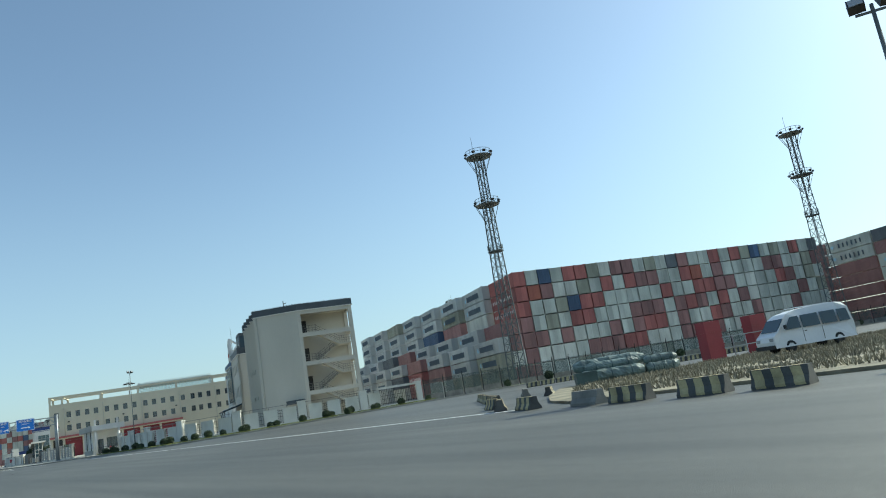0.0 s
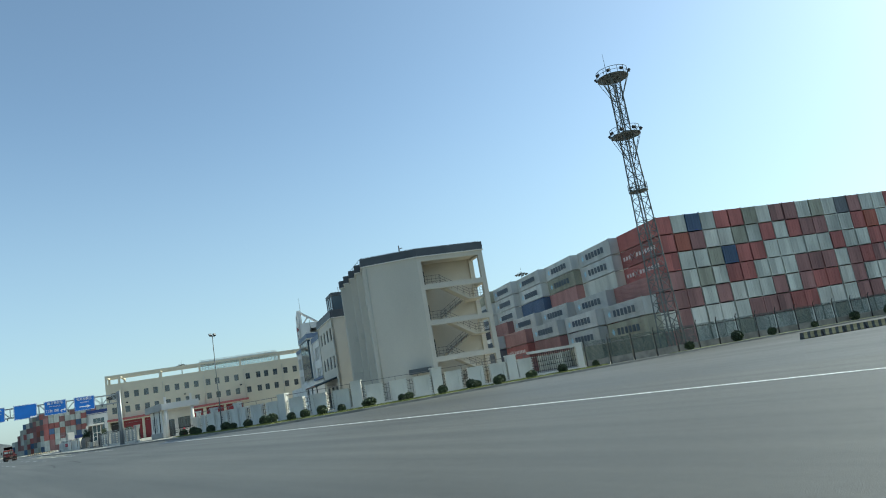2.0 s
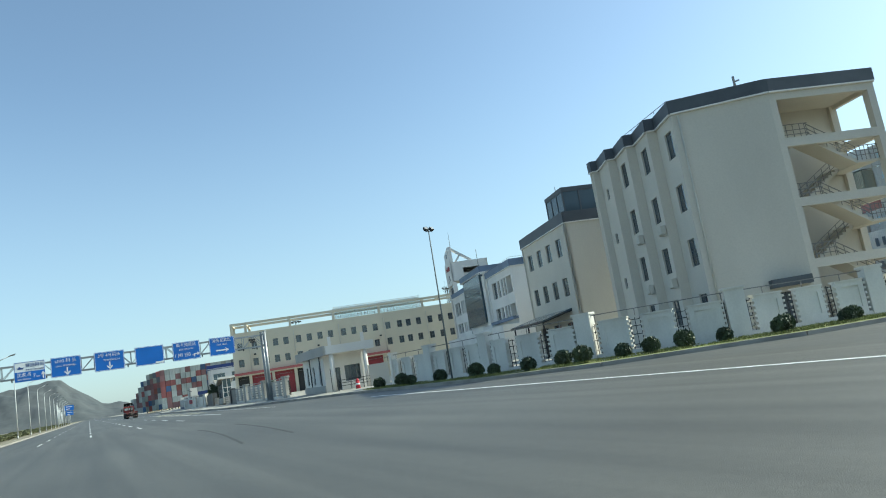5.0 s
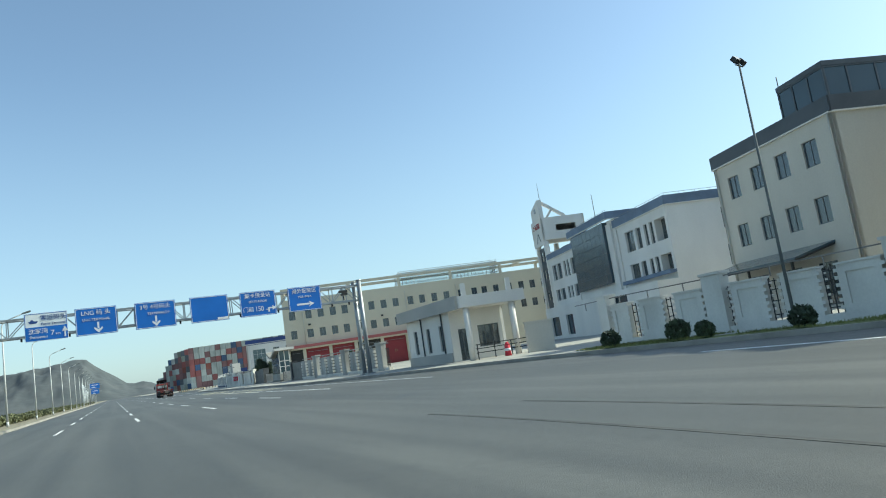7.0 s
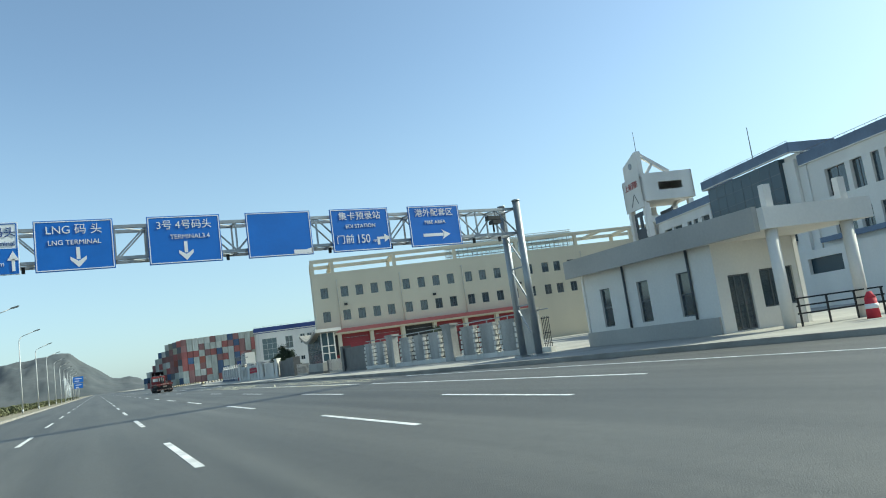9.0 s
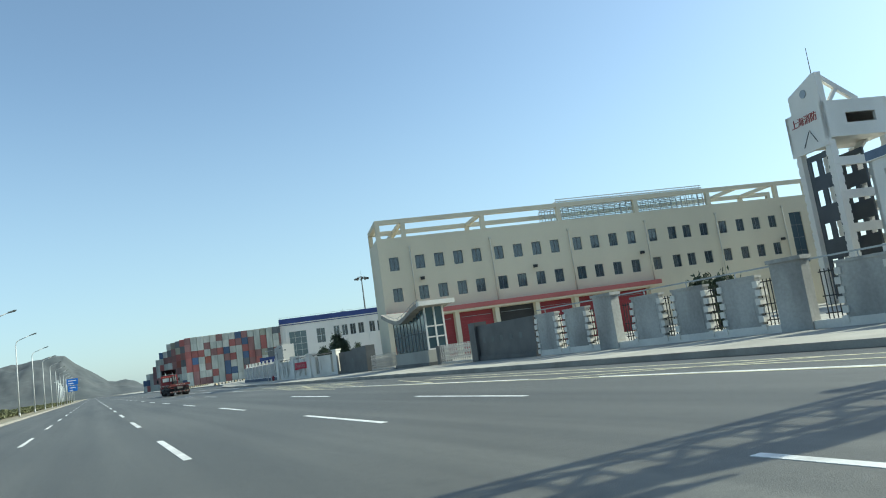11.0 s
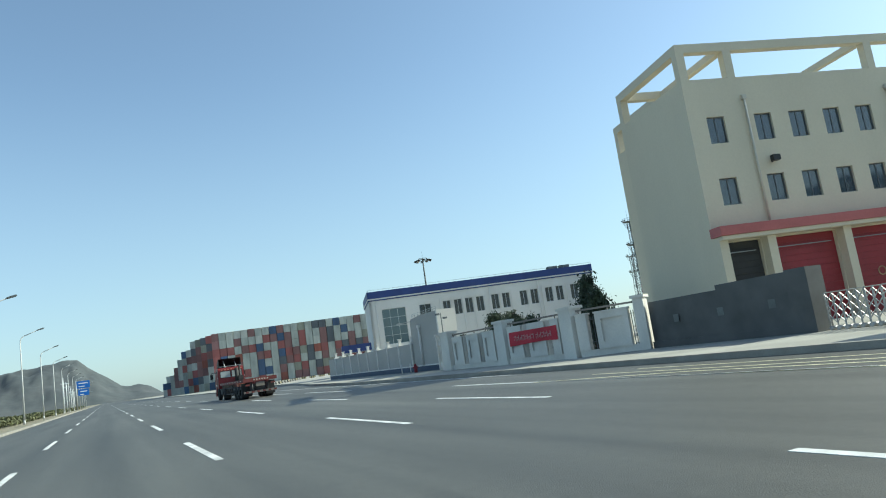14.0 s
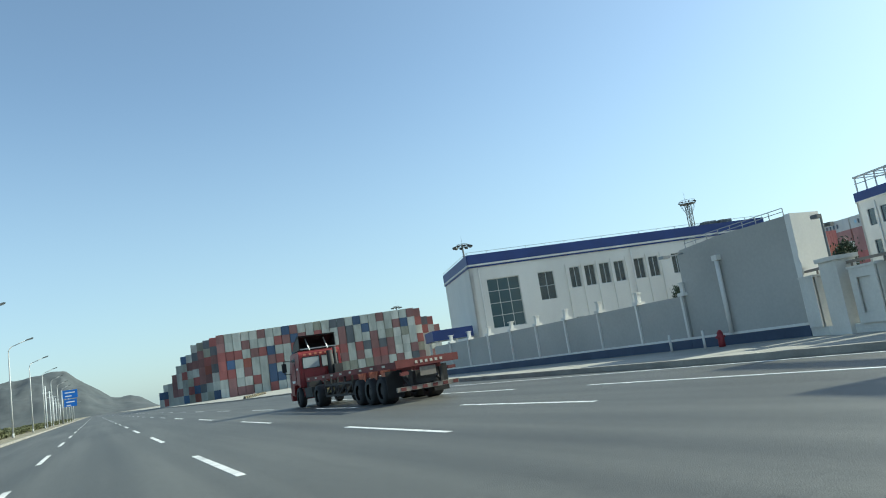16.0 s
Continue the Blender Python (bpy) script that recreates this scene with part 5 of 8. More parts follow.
# yard fence: iron posts and woven net on a low footing
yf = thing("yard_fence", "tall dark net fence on iron posts and low concrete footing", "fence", Matrix.Identity(4))
YF = [(56.75, 79.75), (65.2, 77.2), (80, 74), (98, 69.2), (158, 48.2)]
net = B()
for k in range(27):
    bar(net, (0.06 + 0.12 * k, 0, 0.76), (0.06 + 0.12 * k, 0, 2.75), 0.026)
for k in range(17):
    bar(net, (0, 0, 0.8 + 0.12 * k), (3.2, 0, 0.8 + 0.12 * k), 0.026)
net = mesh_of("net", net, M_TARP)
for p, q in zip(YF, YF[1:]):
    n = round(math.dist(p, q) / 3.2)
    for i in range(n):
        a = [p[k] + (q[k] - p[k]) * i / n for k in (0, 1)]
        b = [p[k] + (q[k] - p[k]) * (i + 0.93) / n for k in (0, 1)]
        bm = B()
        wall(bm, a, b, PZ - 0.1, PZ + 0.75, 0.25)
        part("footing", bm, M_CONC, yf)
        bm = B()
        bar(bm, (*a, PZ), (*a, PZ + 2.9), 0.09)
        bar(bm, (*a, PZ + 2.9), (a[0] - 0.15, a[1] - 0.25, PZ + 3.2), 0.06)
        part("fence_post", bm, M_IRON, yf)
        again("net", net, yf, along(a, b) @ pose(0, 0.1, PZ) @ Matrix.Diagonal((math.dist(a, b) / 3.2, 1, 1, 1)))

# ---- sign gantry over the road ----


def arrow(parent, x, z, way, s, y=-0.03):
    """A flat arrow on a sign: way is 'down', 'right', 'up' or 'turn'."""
    bm = B()
    if way == "down":
        box(bm, x - 0.07 * s, x + 0.07 * s, y, y + 0.02, z, z + 0.5 * s)
        extrude(bm, [(x, z - 0.35 * s), (x + 0.3 * s, z - 0.02), (x + 0.3 * s, z + 0.12 * s), (x, z - 0.08 * s), (x - 0.3 * s, z + 0.12 * s), (x - 0.3 * s, z - 0.02)], y, y + 0.02)
    elif way == "up":
        box(bm, x - 0.06 * s, x + 0.06 * s, y, y + 0.02, z - 0.4 * s, z + 0.1 * s)
        extrude(bm, [(x, z + 0.45 * s), (x - 0.22 * s, z + 0.05 * s), (x + 0.22 * s, z + 0.05 * s)], y, y + 0.02)
    elif way == "right":
        box(bm, x - 0.75 * s, x + 0.4 * s, y, y + 0.02, z - 0.08 * s, z + 0.08 * s)
        extrude(bm, [(x + 0.8 * s, z), (x + 0.3 * s, z + 0.26 * s), (x + 0.42 * s, z + 0.081 * s), (x + 0.42 * s, z - 0.081 * s), (x + 0.3 * s, z - 0.26 * s)], y, y + 0.02)
    else:
        box(bm, x - 0.3 * s, x - 0.16 * s, y, y + 0.02, z - 0.3 * s, z)
        box(bm, x - 0.3 * s, x + 0.15 * s, y, y + 0.02, z, z + 0.14 * s)
        extrude(bm, [(x + 0.5 * s, z + 0.07 * s), (x + 0.13 * s, z + 0.3 * s), (x + 0.13 * s, z - 0.16 * s)], y, y + 0.02)
    part("arrow", bm, M_TEXTW, parent, "white arrow")


def gantry(y0):
    a = thing("sign_gantry", "grey steel sign gantry spanning the road", "gantry", pose(0, y0, 0))
    x0, x1 = -9.5, 21.8
    fr = B()
    for y in (0.25, 1.25):
        for z in (6.6, 7.9):
            bar(fr, (x0, y, z), (x1, y, z), 0.13)
    n = 26
    for i in range(n + 1):
        x = x0 + (x1 - x0) * i / n
        for y in (0.25, 1.25):
            bar(fr, (x, y, 6.6), (x, y, 7.9), 0.07)
        bar(fr, (x, 0.25, 6.6), (x, 1.25, 6.6), 0.06), bar(fr, (x, 0.25, 7.9), (x, 1.25, 7.9), 0.06)
        if i < n:
            xb = x0 + (x1 - x0) * (i + 1) / n
            u = i % 2
            for y in (0.25, 1.25):
                bar(fr, (x, y, 7.9 if u else 6.6), (xb, y, 6.6 if u else 7.9), 0.06)
            bar(fr, (x, 0.25, 7.9), (xb, 1.25, 7.9), 0.045)
            bar(fr, (x, 0.25, 6.6), (xb, 1.25, 6.6), 0.045)
    part("truss", fr, M_STEEL, a, "grey steel box truss")
    for x in (x0, x1):
        for y in (0.0, 1.5):
            bm = B()
            tube(bm, (x, y, 0.1), (x, y, 8.25), 0.19, n=14)
            tube(bm, (x, y, 8.25), (x, y, 8.33), 0.22, n=14), box(bm, x - 0.35, x + 0.35, y - 0.35, y + 0.35, 0.1, 0.22)
            part("column", bm, M_STEEL, a, "round grey steel column")
        bm = B()
        for z0, z1 in ((0.8, 2.8), (2.8, 4.8), (4.8, 6.6)):
            bar(bm, (x, 0, z0), (x, 1.5, z1), 0.07), bar(bm, (x, 0, z1), (x, 1.5, z1), 0.07)
        part("column_brace", bm, M_STEEL, a)
    signs = [(-3.55, -0.8), (-0.3, 2.5), (3.76, 6.66), (7.75, 10.64), (11.58, 14.45), (15.52, 18.3)]
    for i, (xa, xb) in enumerate(signs):
        s = thing("road_sign", "blue overhead road sign with white border on the gantry", "road sign", pose(xa, y0, 6.18), "gantry signs")
        w, h = xb - xa, 2.02
        bm = B()
        box(bm, 0, w, -0.02, 0.05, 0, h)
        part("sheet", bm, M_SIGNW if i == 0 else M_SIGN, s)
        for z in (0.35, 1.5):
            bm = B()
            bar(bm, (0.1, 0.1, z), (w - 0.1, 0.1, z), 0.08)
            part("back_rail", bm, M_SIGNBACK, s, "grey rail behind the sign")
        if i == 0:
            bm = B()
            box(bm, 0.03, w - 0.03, -0.026, -0.02, 0.03, h * 0.5)
            part("lower_field", bm, M_SIGN, s, "blue lower field")
        bd = B()
        t = 0.035
        for q in ((t, w - t, t, 2 * t), (t, w - t, h - 2 * t, h - t), (t, 2 * t, 2 * t, h - 2 * t), (w - 2 * t, w - t, 2 * t, h - 2 * t)):
            box(bd, q[0], q[1], -0.03, -0.02, q[2], q[3])
        part("border", bd, M_SIGN if i == 0 else M_TEXTW, s)

        def put(text, x, z, size, mt=M_TEXTW, sq=1.0):
            lettering("lettering", text, size, mt, s, pose(x, -0.035, z, 90, 0, 0), sq)
        if i == 0:
            put("客运码头", 1.85, 1.62, 0.42, M_TEXTB), put("Ferry Terminal", 1.85, 1.2, 0.26, M_TEXTB)
            put("沈家湾", 0.85, 0.68, 0.42), put("Shenjiawan", 0.85, 0.28, 0.26), put("7", 1.75, 0.5, 0.52), put("km", 2.1, 0.42, 0.26)
            arrow(s, 2.55, 0.5, "up", 0.9, -0.045)
            bm = B()
            extrude(bm, [(0.25, 1.42), (0.35, 1.28), (0.75, 1.28), (0.9, 1.44), (0.62, 1.44), (0.55, 1.54), (0.42, 1.54), (0.4, 1.44)], -0.036, -0.022)
            part("ferry_mark", bm, M_TEXTB, s)
        elif i == 1:
            put("LNG 码 头", w / 2, 1.62, 0.44), put("LNG TERMINAL", w / 2, 1.12, 0.27), arrow(s, w / 2 + 0.1, 0.45, "down", 0.95)
        elif i == 2:
            put("3号 4号码头", w / 2, 1.62, 0.42), put("TERMINAL3.4", w / 2 + 0.2, 1.12, 0.27), arrow(s, w / 2, 0.45, "down", 0.95)
        elif i == 3:
            bm = B()
            extrude(bm, [(2.0, 0.08), (2.88, 0.08), (2.88, 0.32), (2.5, 0.24), (2.0, 0.26)], -0.03, -0.02)
            part("peeled_patch", bm, M_TEXTW, s, "pale peeled patch")
        elif i == 4:
            put("集卡预录站", w / 2, 1.65, 0.42), put("EDI STATION", w / 2, 1.18, 0.25), put("门前", 0.62, 0.55, 0.44), put("150", 1.5, 0.55, 0.58, sq=0.8), put("m", 2.08, 0.45, 0.25), arrow(s, 2.45, 0.5, "turn", 0.85)
        else:
            put("港外配套区", w / 2, 1.65, 0.42), put("M&E AREA", w / 2, 1.18, 0.25), arrow(s, w / 2, 0.55, "right", 0.95)
    for i in range(20):
        bm = B()
        x = -8.5 + 1.55 * i
        bar(bm, (x, 0.75, 6.3), (x, 0.75, 6.55), 0.12)
        part("bracket", bm, M_IRON, a, "short dark bracket")
    cam_b = B()
    box(cam_b, 20.0, 20.7, 0.0, 0.35, 7.35, 7.55), bar(cam_b, (20.35, 0.2, 6.7), (20.35, 0.2, 7.35), 0.07), box(cam_b, 20.1, 20.6, -0.25, 0.2, 7.1, 7.28)
    solo("traffic_camera", cam_b, M_IRON, "dark traffic camera box on the gantry", "camera box", pose(0, y0, 0))
    return a


gantry(145.4)

# ---- blue roofed office, grey wall ----


def blue_office():
    f = pose(34.4, 279.7, 0, 0, 0, -16.7)
    a = thing("blue_roof_office", "long white two storey office with deep blue roof edge", "building", f)
    L, top, D = 32.6, 10.0, 14
    low = [(x, x + 1.0, 2.6, 3.5) for x in (9.9, 11.9, 14.9, 16.6)]
    up = [(x, x + 1.1, 6.4, 8.5) for x in (10.2, 11.8, 13.4, 15.0, 17.2, 18.8, 21.4, 23.0, 25.2, 26.8, 29.0, 30.4)]
    holes = [(1.6, 4.9, 3.55, 8.4), (6.85, 8.5, 5.6, 8.4)] + up + low
    bm = B()
    wall(bm, (0, 0), (L, 0), 0, top, 0.35, holes)
    part("wall", bm, M_WHITE, a)
    window(a, (0, 0), (L, 0), *holes[0], cols=3, rows=4, inset=0.2, frame_mat=M_ZINC, glass=M_FILM_GLASS)
    window(a, (0, 0), (L, 0), *holes[1], cols=2, rows=2, frame_mat=M_ZINC)
    for h in up + low:
        window(a, (0, 0), (L, 0), *h, cols=2, frame_mat=M_ZINC)
    for i, x in enumerate((9.9, 11.55, 13.15, 14.75, 16.35, 18.6, 20.2, 22.8, 24.8, 28.4, 31.8)):
        bm = B()
        box(bm, x - 0.12, x + 0.12, -0.14, 0, 2.0, 8.8)
        part("pilaster", bm, M_WHITE, a, "slim white pilaster")
    for p, q in (((L, 0), (L, D)), ((L, D), (0, D)), ((0, D), (0, 0))):
        bm = B()
        wall(bm, p, q, 0, top, 0.35)
        part("wall", bm, M_WHITE, a)
    bm = B()
    box(bm, 0.3, L - 0.3, 0.3, D - 0.3, top, top + 0.2)
    part("roof", bm, M_GREYBAND, a)
    band, wl = B(), B()
    for p, q in (((0, D), (0, 0)), ((0, 0), (L, 0)), ((L, 0), (L, D))):
        d = Vector((q[0] - p[0], q[1] - p[1])).normalized()
        n = Vector((d.y, -d.x)) * 0.12
        wall(band, (p[0] + n.x, p[1] + n.y), (q[0] + n.x, q[1] + n.y), 10.05, 11.0, 0.4)
        wall(wl, (p[0] + n.x * 1.3, p[1] + n.y * 1.3), (q[0] + n.x * 1.3, q[1] + n.y * 1.3), 9.86, 10.03, 0.3)
        wall(band, (p[0] + n.x, p[1] + n.y), (q[0] + n.x, q[1] + n.y), 9.7, 9.84, 0.3)
    part("roof_band", band, M_BLUE, a, "deep blue roof band")
    part("string_course", wl, M_WHITE, a, "white stripe")
    for x in (0.9, 17.0, 24.2):
        bm = B()
        tube(bm, (x, -0.12, 0), (x, -0.12, 9.6), 0.07, n=8)
        part("downpipe", bm, M_WHITE, a)
    for x in (26.5, 28.3):
        bm = B()
        box(bm, x, x + 1.4, 1.0, 2.0, 10.2, 11.5)
        part("roof_unit", bm, M_TOWER, a, "small grey roof unit")
    bm = B()
    pts = [(0, D, 0), (0, 0, 0), (L, 0, 0)]
    for p, q in zip(pts, pts[1:]):
        bar(bm, (p[0], p[1], 11.25), (q[0], q[1], 11.25), 0.03)
    for i in range(17):
        bar(bm, (L * i / 16, 0, 10.9), (L * i / 16, 0, 11.25), 0.03)
    part("roof_wire", bm, M_STEEL, a)
    # low porch at the far end
    bm = B()
    box(bm, -4.2, -0.36, 1.0, 6.0, 3.2, 3.45)
    for x, y in ((-4.0, 1.2), (-4.0, 5.8), (-2.0, 1.2)):
        bar(bm, (x, y, 0), (x, y, 3.2), 0.2)
    part("porch", bm, M_WHITE, a, "white porch")
    bm = B()
    box(bm, -4.4, -0.36, 0.8, 1.0, 3.2, 4.2), box(bm, -4.4, -4.2, 1.0, 6.2, 3.2, 4.2)
    part("porch_band", bm, M_BLUE, a, "blue porch band")


blue_office()


def grey_yard_wall():
    """Grey yard wall with blue skirting: a tall block, then lower bays with lamps on the piers."""
    p0 = (24.05, 236.85)
    f = pose(p0[0], p0[1], 0, 0, 0, 88.0)
    a = thing("grey_store_block", "tall blank grey store block with blue skirting", "building", f)
    bm = B()
    box(bm, 0, 3.6, -1.5, 0, PZ, 4.6)
    part("wall", bm, M_GREYWALL, a)
    bm = B()
    extrude(bm, [(3.6, PZ), (3.6, 4.6), (5.7, 4.45), (5.9, 4.3), (5.9, PZ)], -1.45, -0.1)
    part("wing", bm, M_GREYWALL, a, "stepped grey wing wall")
    bm = B()
    box(bm, -0.25, -0.002, -1.55, 0.01, PZ, 4.64)
    part("end_wall", bm, M_WHITE, a, "pale cream end wall")
    bm = B()
    box(bm, -0.05, 5.9, 0.0, 0.05, PZ, 0.52)
    part("skirting", bm, M_SKIRT, a, "dark blue skirting")
    bm = B()
    box(bm, -0.05, 5.9, 0.0, 0.065, 0.522, 0.62)
    part("stripe", bm, M_WHITE, a, "white stripe")
    bm = B()
    tube(bm, (3.5, 0.14, 0.6), (3.5, 0.14, 3.6), 0.09, n=10), box(bm, 3.36, 3.64, 0.0, 0.25, 3.6, 3.82)
    part("downpipe", bm, M_WHITE, a, "white downpipe with hopper")
    bm = B()
    bar(bm, (5.5, -0.2, 4.3), (5.5, 0.9, 4.2), 0.05), box(bm, 5.35, 5.65, 0.8, 1.2, 4.12, 4.24)
    solo("wall_lamp", bm, M_STEEL, "small lamp on an arm over the grey wall", "lamp", f)
    bm = B()
    for z in (4.78, 4.92):
        bar(bm, (0.1, -0.12, z), (5.3, -0.12, z - 0.1), 0.025)
    for k in range(9):
        bar(bm, (0.1 + 0.65 * k, -0.12, 4.4), (0.1 + 0.65 * k, -0.12, 4.92 - 0.0125 * k), 0.025)
    part("roof_rail", bm, M_STEEL, a, "thin steel roof rail")
    for k in range(8):
        bm = B()
        box(bm, -0.3 + 0.07 * (k % 2), -0.252, -0.22, 0.05, 0.66 + 0.32 * k, 0.88 + 0.32 * k)
        part("quoin", bm, M_WHITE, a)
    w = thing("yard_wall", "low grey yard wall with blue skirting and pier lamps", "wall", f @ pose(5.92, 0, 0))
    for i in range(9):
        x0, x1 = 3.12 * i, 3.12 * (i + 1)
        bm = B()
        box(bm, x0 + 0.002, x1, -0.22, 0.0, PZ, 2.45)
        part("bay", bm, M_GREYWALL, w)
        bm = B()
        box(bm, x0 + 0.0, x0 + 0.12, 0.0, 0.1, 0.625, 2.45)
        part("rib", bm, M_WHITE, w, "pale metal rib")
        bm = B()
        box(bm, x0, x1 - 0.002, 0.0, 0.05, PZ, 0.52)
        part("skirting", bm, M_SKIRT, w, "dark blue skirting")
        bm = B()
        box(bm, x0, x1 - 0.002, 0.0, 0.065, 0.522, 0.62)
        part("stripe", bm, M_WHITE, w, "white stripe")
        bm = B()
        box(bm, x0 - 0.18, x0 + 0.22, -0.35, 0.12, 2.452, 2.6)
        cap = solo("pier_lamp", bm, M_WHITE, "small lantern on a yard wall pier", "lantern", f @ pose(5.92, 0, 0), "pier lanterns")
        bm = B()
        box(bm, x0 - 0.08, x0 + 0.12, -0.22, 0.0, 2.6, 3.0), box(bm, x0 - 0.13, x0 + 0.17, -0.27, 0.05, 3.0, 3.06)
        part("lantern", bm, M_WHITE, cap, "pale lantern body")


grey_yard_wall()

# camera pole and small fittings by the store block
cp = thing("camera_pole", "thin dark pole with two small cameras", "camera pole", pose(23.7, 235.2, PZ))
bm = B()
tube(bm, (0, 0, 0), (0, 0, 4.15), 0.05, 0.04, 8)
part("pole", bm, M_TOWER, cp)
for s, z in ((-1, 4.05), (1, 3.75)):
    bm = B()
    bar(bm, (0, 0, z), (0.35 * s, 0, z + 0.03), 0.03), box(bm, 0.3 * s - 0.12, 0.3 * s + 0.12, -0.16, 0.1, z - 0.06, z + 0.07)
    part("camera_head", bm, M_FRAME, cp, "small grey camera head")
bm = B()
tube(bm, (0, 0, 0), (0, 0, 0.55), 0.14, 0.12, 12), tube(bm, (0, 0, 0.55), (0, 0, 0.68), 0.13, 0.04, 12), tube(bm, (-0.22, 0, 0.4), (0.22, 0, 0.4), 0.06, n=8)
solo("fire_hydrant", bm, M_RED, "small red hydrant on the pavement by the grey wall", "hydrant", pose(23.3, 240.3, PZ))
for y in (241.1, 243.0):
    bm = B()
    tube(bm, (0, 0, 0), (0, 0, 0.75), 0.05, 0.05, 8)
    solo("white_post", bm, M_WHITE, "short white post before the grey wall", "post", pose(23.2, y, PZ), "short posts")

# ---- container stacks ----
CW, CL, CH = 2.44, 12.19, 2.79
_cm = {}


def container_mesh(colour, ribbed):
    """Frame, panels and corner castings; the ribbed kind has a corrugated long side."""
    key = (colour, ribbed)
    if key in _cm:
        return _cm[key]
    bm = B()
    e = 0.06
    box(bm, e, CW - e, 0.05, CL - 0.05, 0.15, CH - 0.12)
    for x in (0.045, CW - 0.145):
        for y in (0, CL - 0.12):
            box(bm, x, x + 0.1, y, y + 0.12, 0.09, CH - 0.08)
            box(bm, x, x + 0.1, y + 0.02, y + 0.12, 0, CH)
    for z in (0.09, CH - 0.19):
        box(bm, 0.145, CW - 0.145, 0.002, 0.1, z, z + 0.1)
        box(bm, 0.002, 0.1, 0.12, CL - 0.12, z, z + 0.1)
        box(bm, CW - 0.1, CW - 0.002, 0.12, CL - 0.12, z, z + 0.1)
    if ribbed:
        n = 40
        for i in range(n):
            y = 0.2 + (CL - 0.4) * i / n
            box(bm, 0.015, e, y, y + 0.16, 0.14, CH - 0.14)
    body = mesh_of("container_" + colour, bm, CONT[colour])
    doors = []
    for x0, x1 in ((0.16, CW / 2 - 0.015), (CW / 2 + 0.015, CW - 0.16)):
        d = B()
        box(d, x0, x1, 0.03, 0.05, 0.2, CH - 0.2)
        for x in (x0 + 0.25, x1 - 0.25):
            bar(d, (x, 0.012, 0.1), (x, 0.012, CH - 0.1), 0.035)
            box(d, x - 0.05, x + 0.12, 0.0, 0.02, 1.05, 1.12)
        for z in (0.5, 1.4, 2.2):
            box(d, x0, x0 + 0.08, 0.01, 0.03, z, z + 0.1)
        doors.append(mesh_of("container_door", d, CONT[colour]))
    _cm[key] = body, doors
    return _cm[key]


STARM = B()
pts = [((0.62 if k % 2 else 0.26) * math.cos(k * math.pi / 7), (0.62 if k % 2 else 0.26) * math.sin(k * math.pi / 7)) for k in range(14)]
extrude(STARM, [(-q, p) for p, q in pts], -0.02, 0.0, pose(0, 0, 0, 0, 0, -90))
STAR = mesh_of("star_mark", STARM, surf("pale_blue_star_mark", (0.38, 0.62, 0.74), 0.6, 0.06, 1, 10, 0.0))
LOGO = B()
for k in range(6):
    bar(LOGO, (-0.008, 0.3 + 1.16 * k, -0.5), (-0.008, 0.3 + 1.16 * k, 0.5), 0.014, 0.86, (1, 0, 0))
LOGO = mesh_of("word_mark", LOGO, M_MARK)
LOGOW = B()
for k in range(10):
    y = 0.86 * k + (1.5 if k > 6 else 0)
    box(LOGOW, -0.014, 0.0, y, y + 0.55, -0.3, 0.3)
for z in (-0.55, 0.55):
    bar(LOGOW, (-0.008, 5.9, z), (-0.008, 7.4, -z), 0.014, 0.22, (1, 0, 0))
LOGOW = mesh_of("word_mark_white", LOGOW, surf("faded_white_word_mark", (0.62, 0.52, 0.50), 0.6, 0.08, 1, 10, 0.0))


def container(frame_m, col, bay, row, colour, ribbed=False, doors=True, mark="", gx=2.52):
    m = frame_m @ pose((-1.31 * bay if bay > 0 else 0) + col * gx + random.uniform(-0.03, 0.03), bay * 12.6 + random.uniform(-0.08, 0.08), PZ + row * (CH + 0.004))
    body, dm = container_mesh(colour, ribbed)
    if bay > 3 or col > 30:
        rest["near"].append((body, m))
        for d in dm if doors else ():
            rest["near"].append((d, m))
        if mark == "star":
            rest["near"] += [(STAR, m @ pose(0, 10.4, 1.35)), (LOGO, m @ pose(0, 2.2, 1.32))]
        return None
    c = tagged(new("shipping_container", body), WORDS[colour] + " steel shipping container stacked in the yard", "container", "stacked containers")
    c.matrix_basis = m
    if doors:
        for d in dm:
            again("container_door", d, c, Matrix.Identity(4))
    if mark == "star":
        again("star_mark", STAR, c, pose(0, 10.4, 1.35))
        tagged(again("word_mark", LOGO, c, pose(0, 2.2, 1.32)), kind="stuff")
    elif mark == "word":
        tagged(again("word_mark", LOGOW, c, pose(0, 1.6, 1.45)), kind="stuff")
    return c


rest = {"near": [], "far": [], "yard": []}   # containers too far back to be told apart singly


def join_rest(key, name, label):
    """All containers kept under a key, as one object of many."""
    vs, fs, mi, mats, index = [], [], [], [], {}
    for me, m in rest[key]:
        mat = me.materials[0]
        if mat.name not in index:
            index[mat.name] = len(mats)
            mats.append(mat)
        o = len(vs)
        vs += [m @ v.co for v in me.vertices]
        for p in me.polygons:
            fs.append([o + v for v in p.vertices])
            mi.append(index[mat.name])
    me = bpy.data.meshes.new(name)
    me.from_pydata(vs, [], fs)
    for mat in mats:
        me.materials.append(mat)
    me.polygons.foreach_set("material_index", mi)
    me.update()
    return tagged(new(name, me), label, "container", "", "stuff")


S1 = pose(87.2, 90.4, 0, 0, 0, -19.5)
rng = random.Random(7)


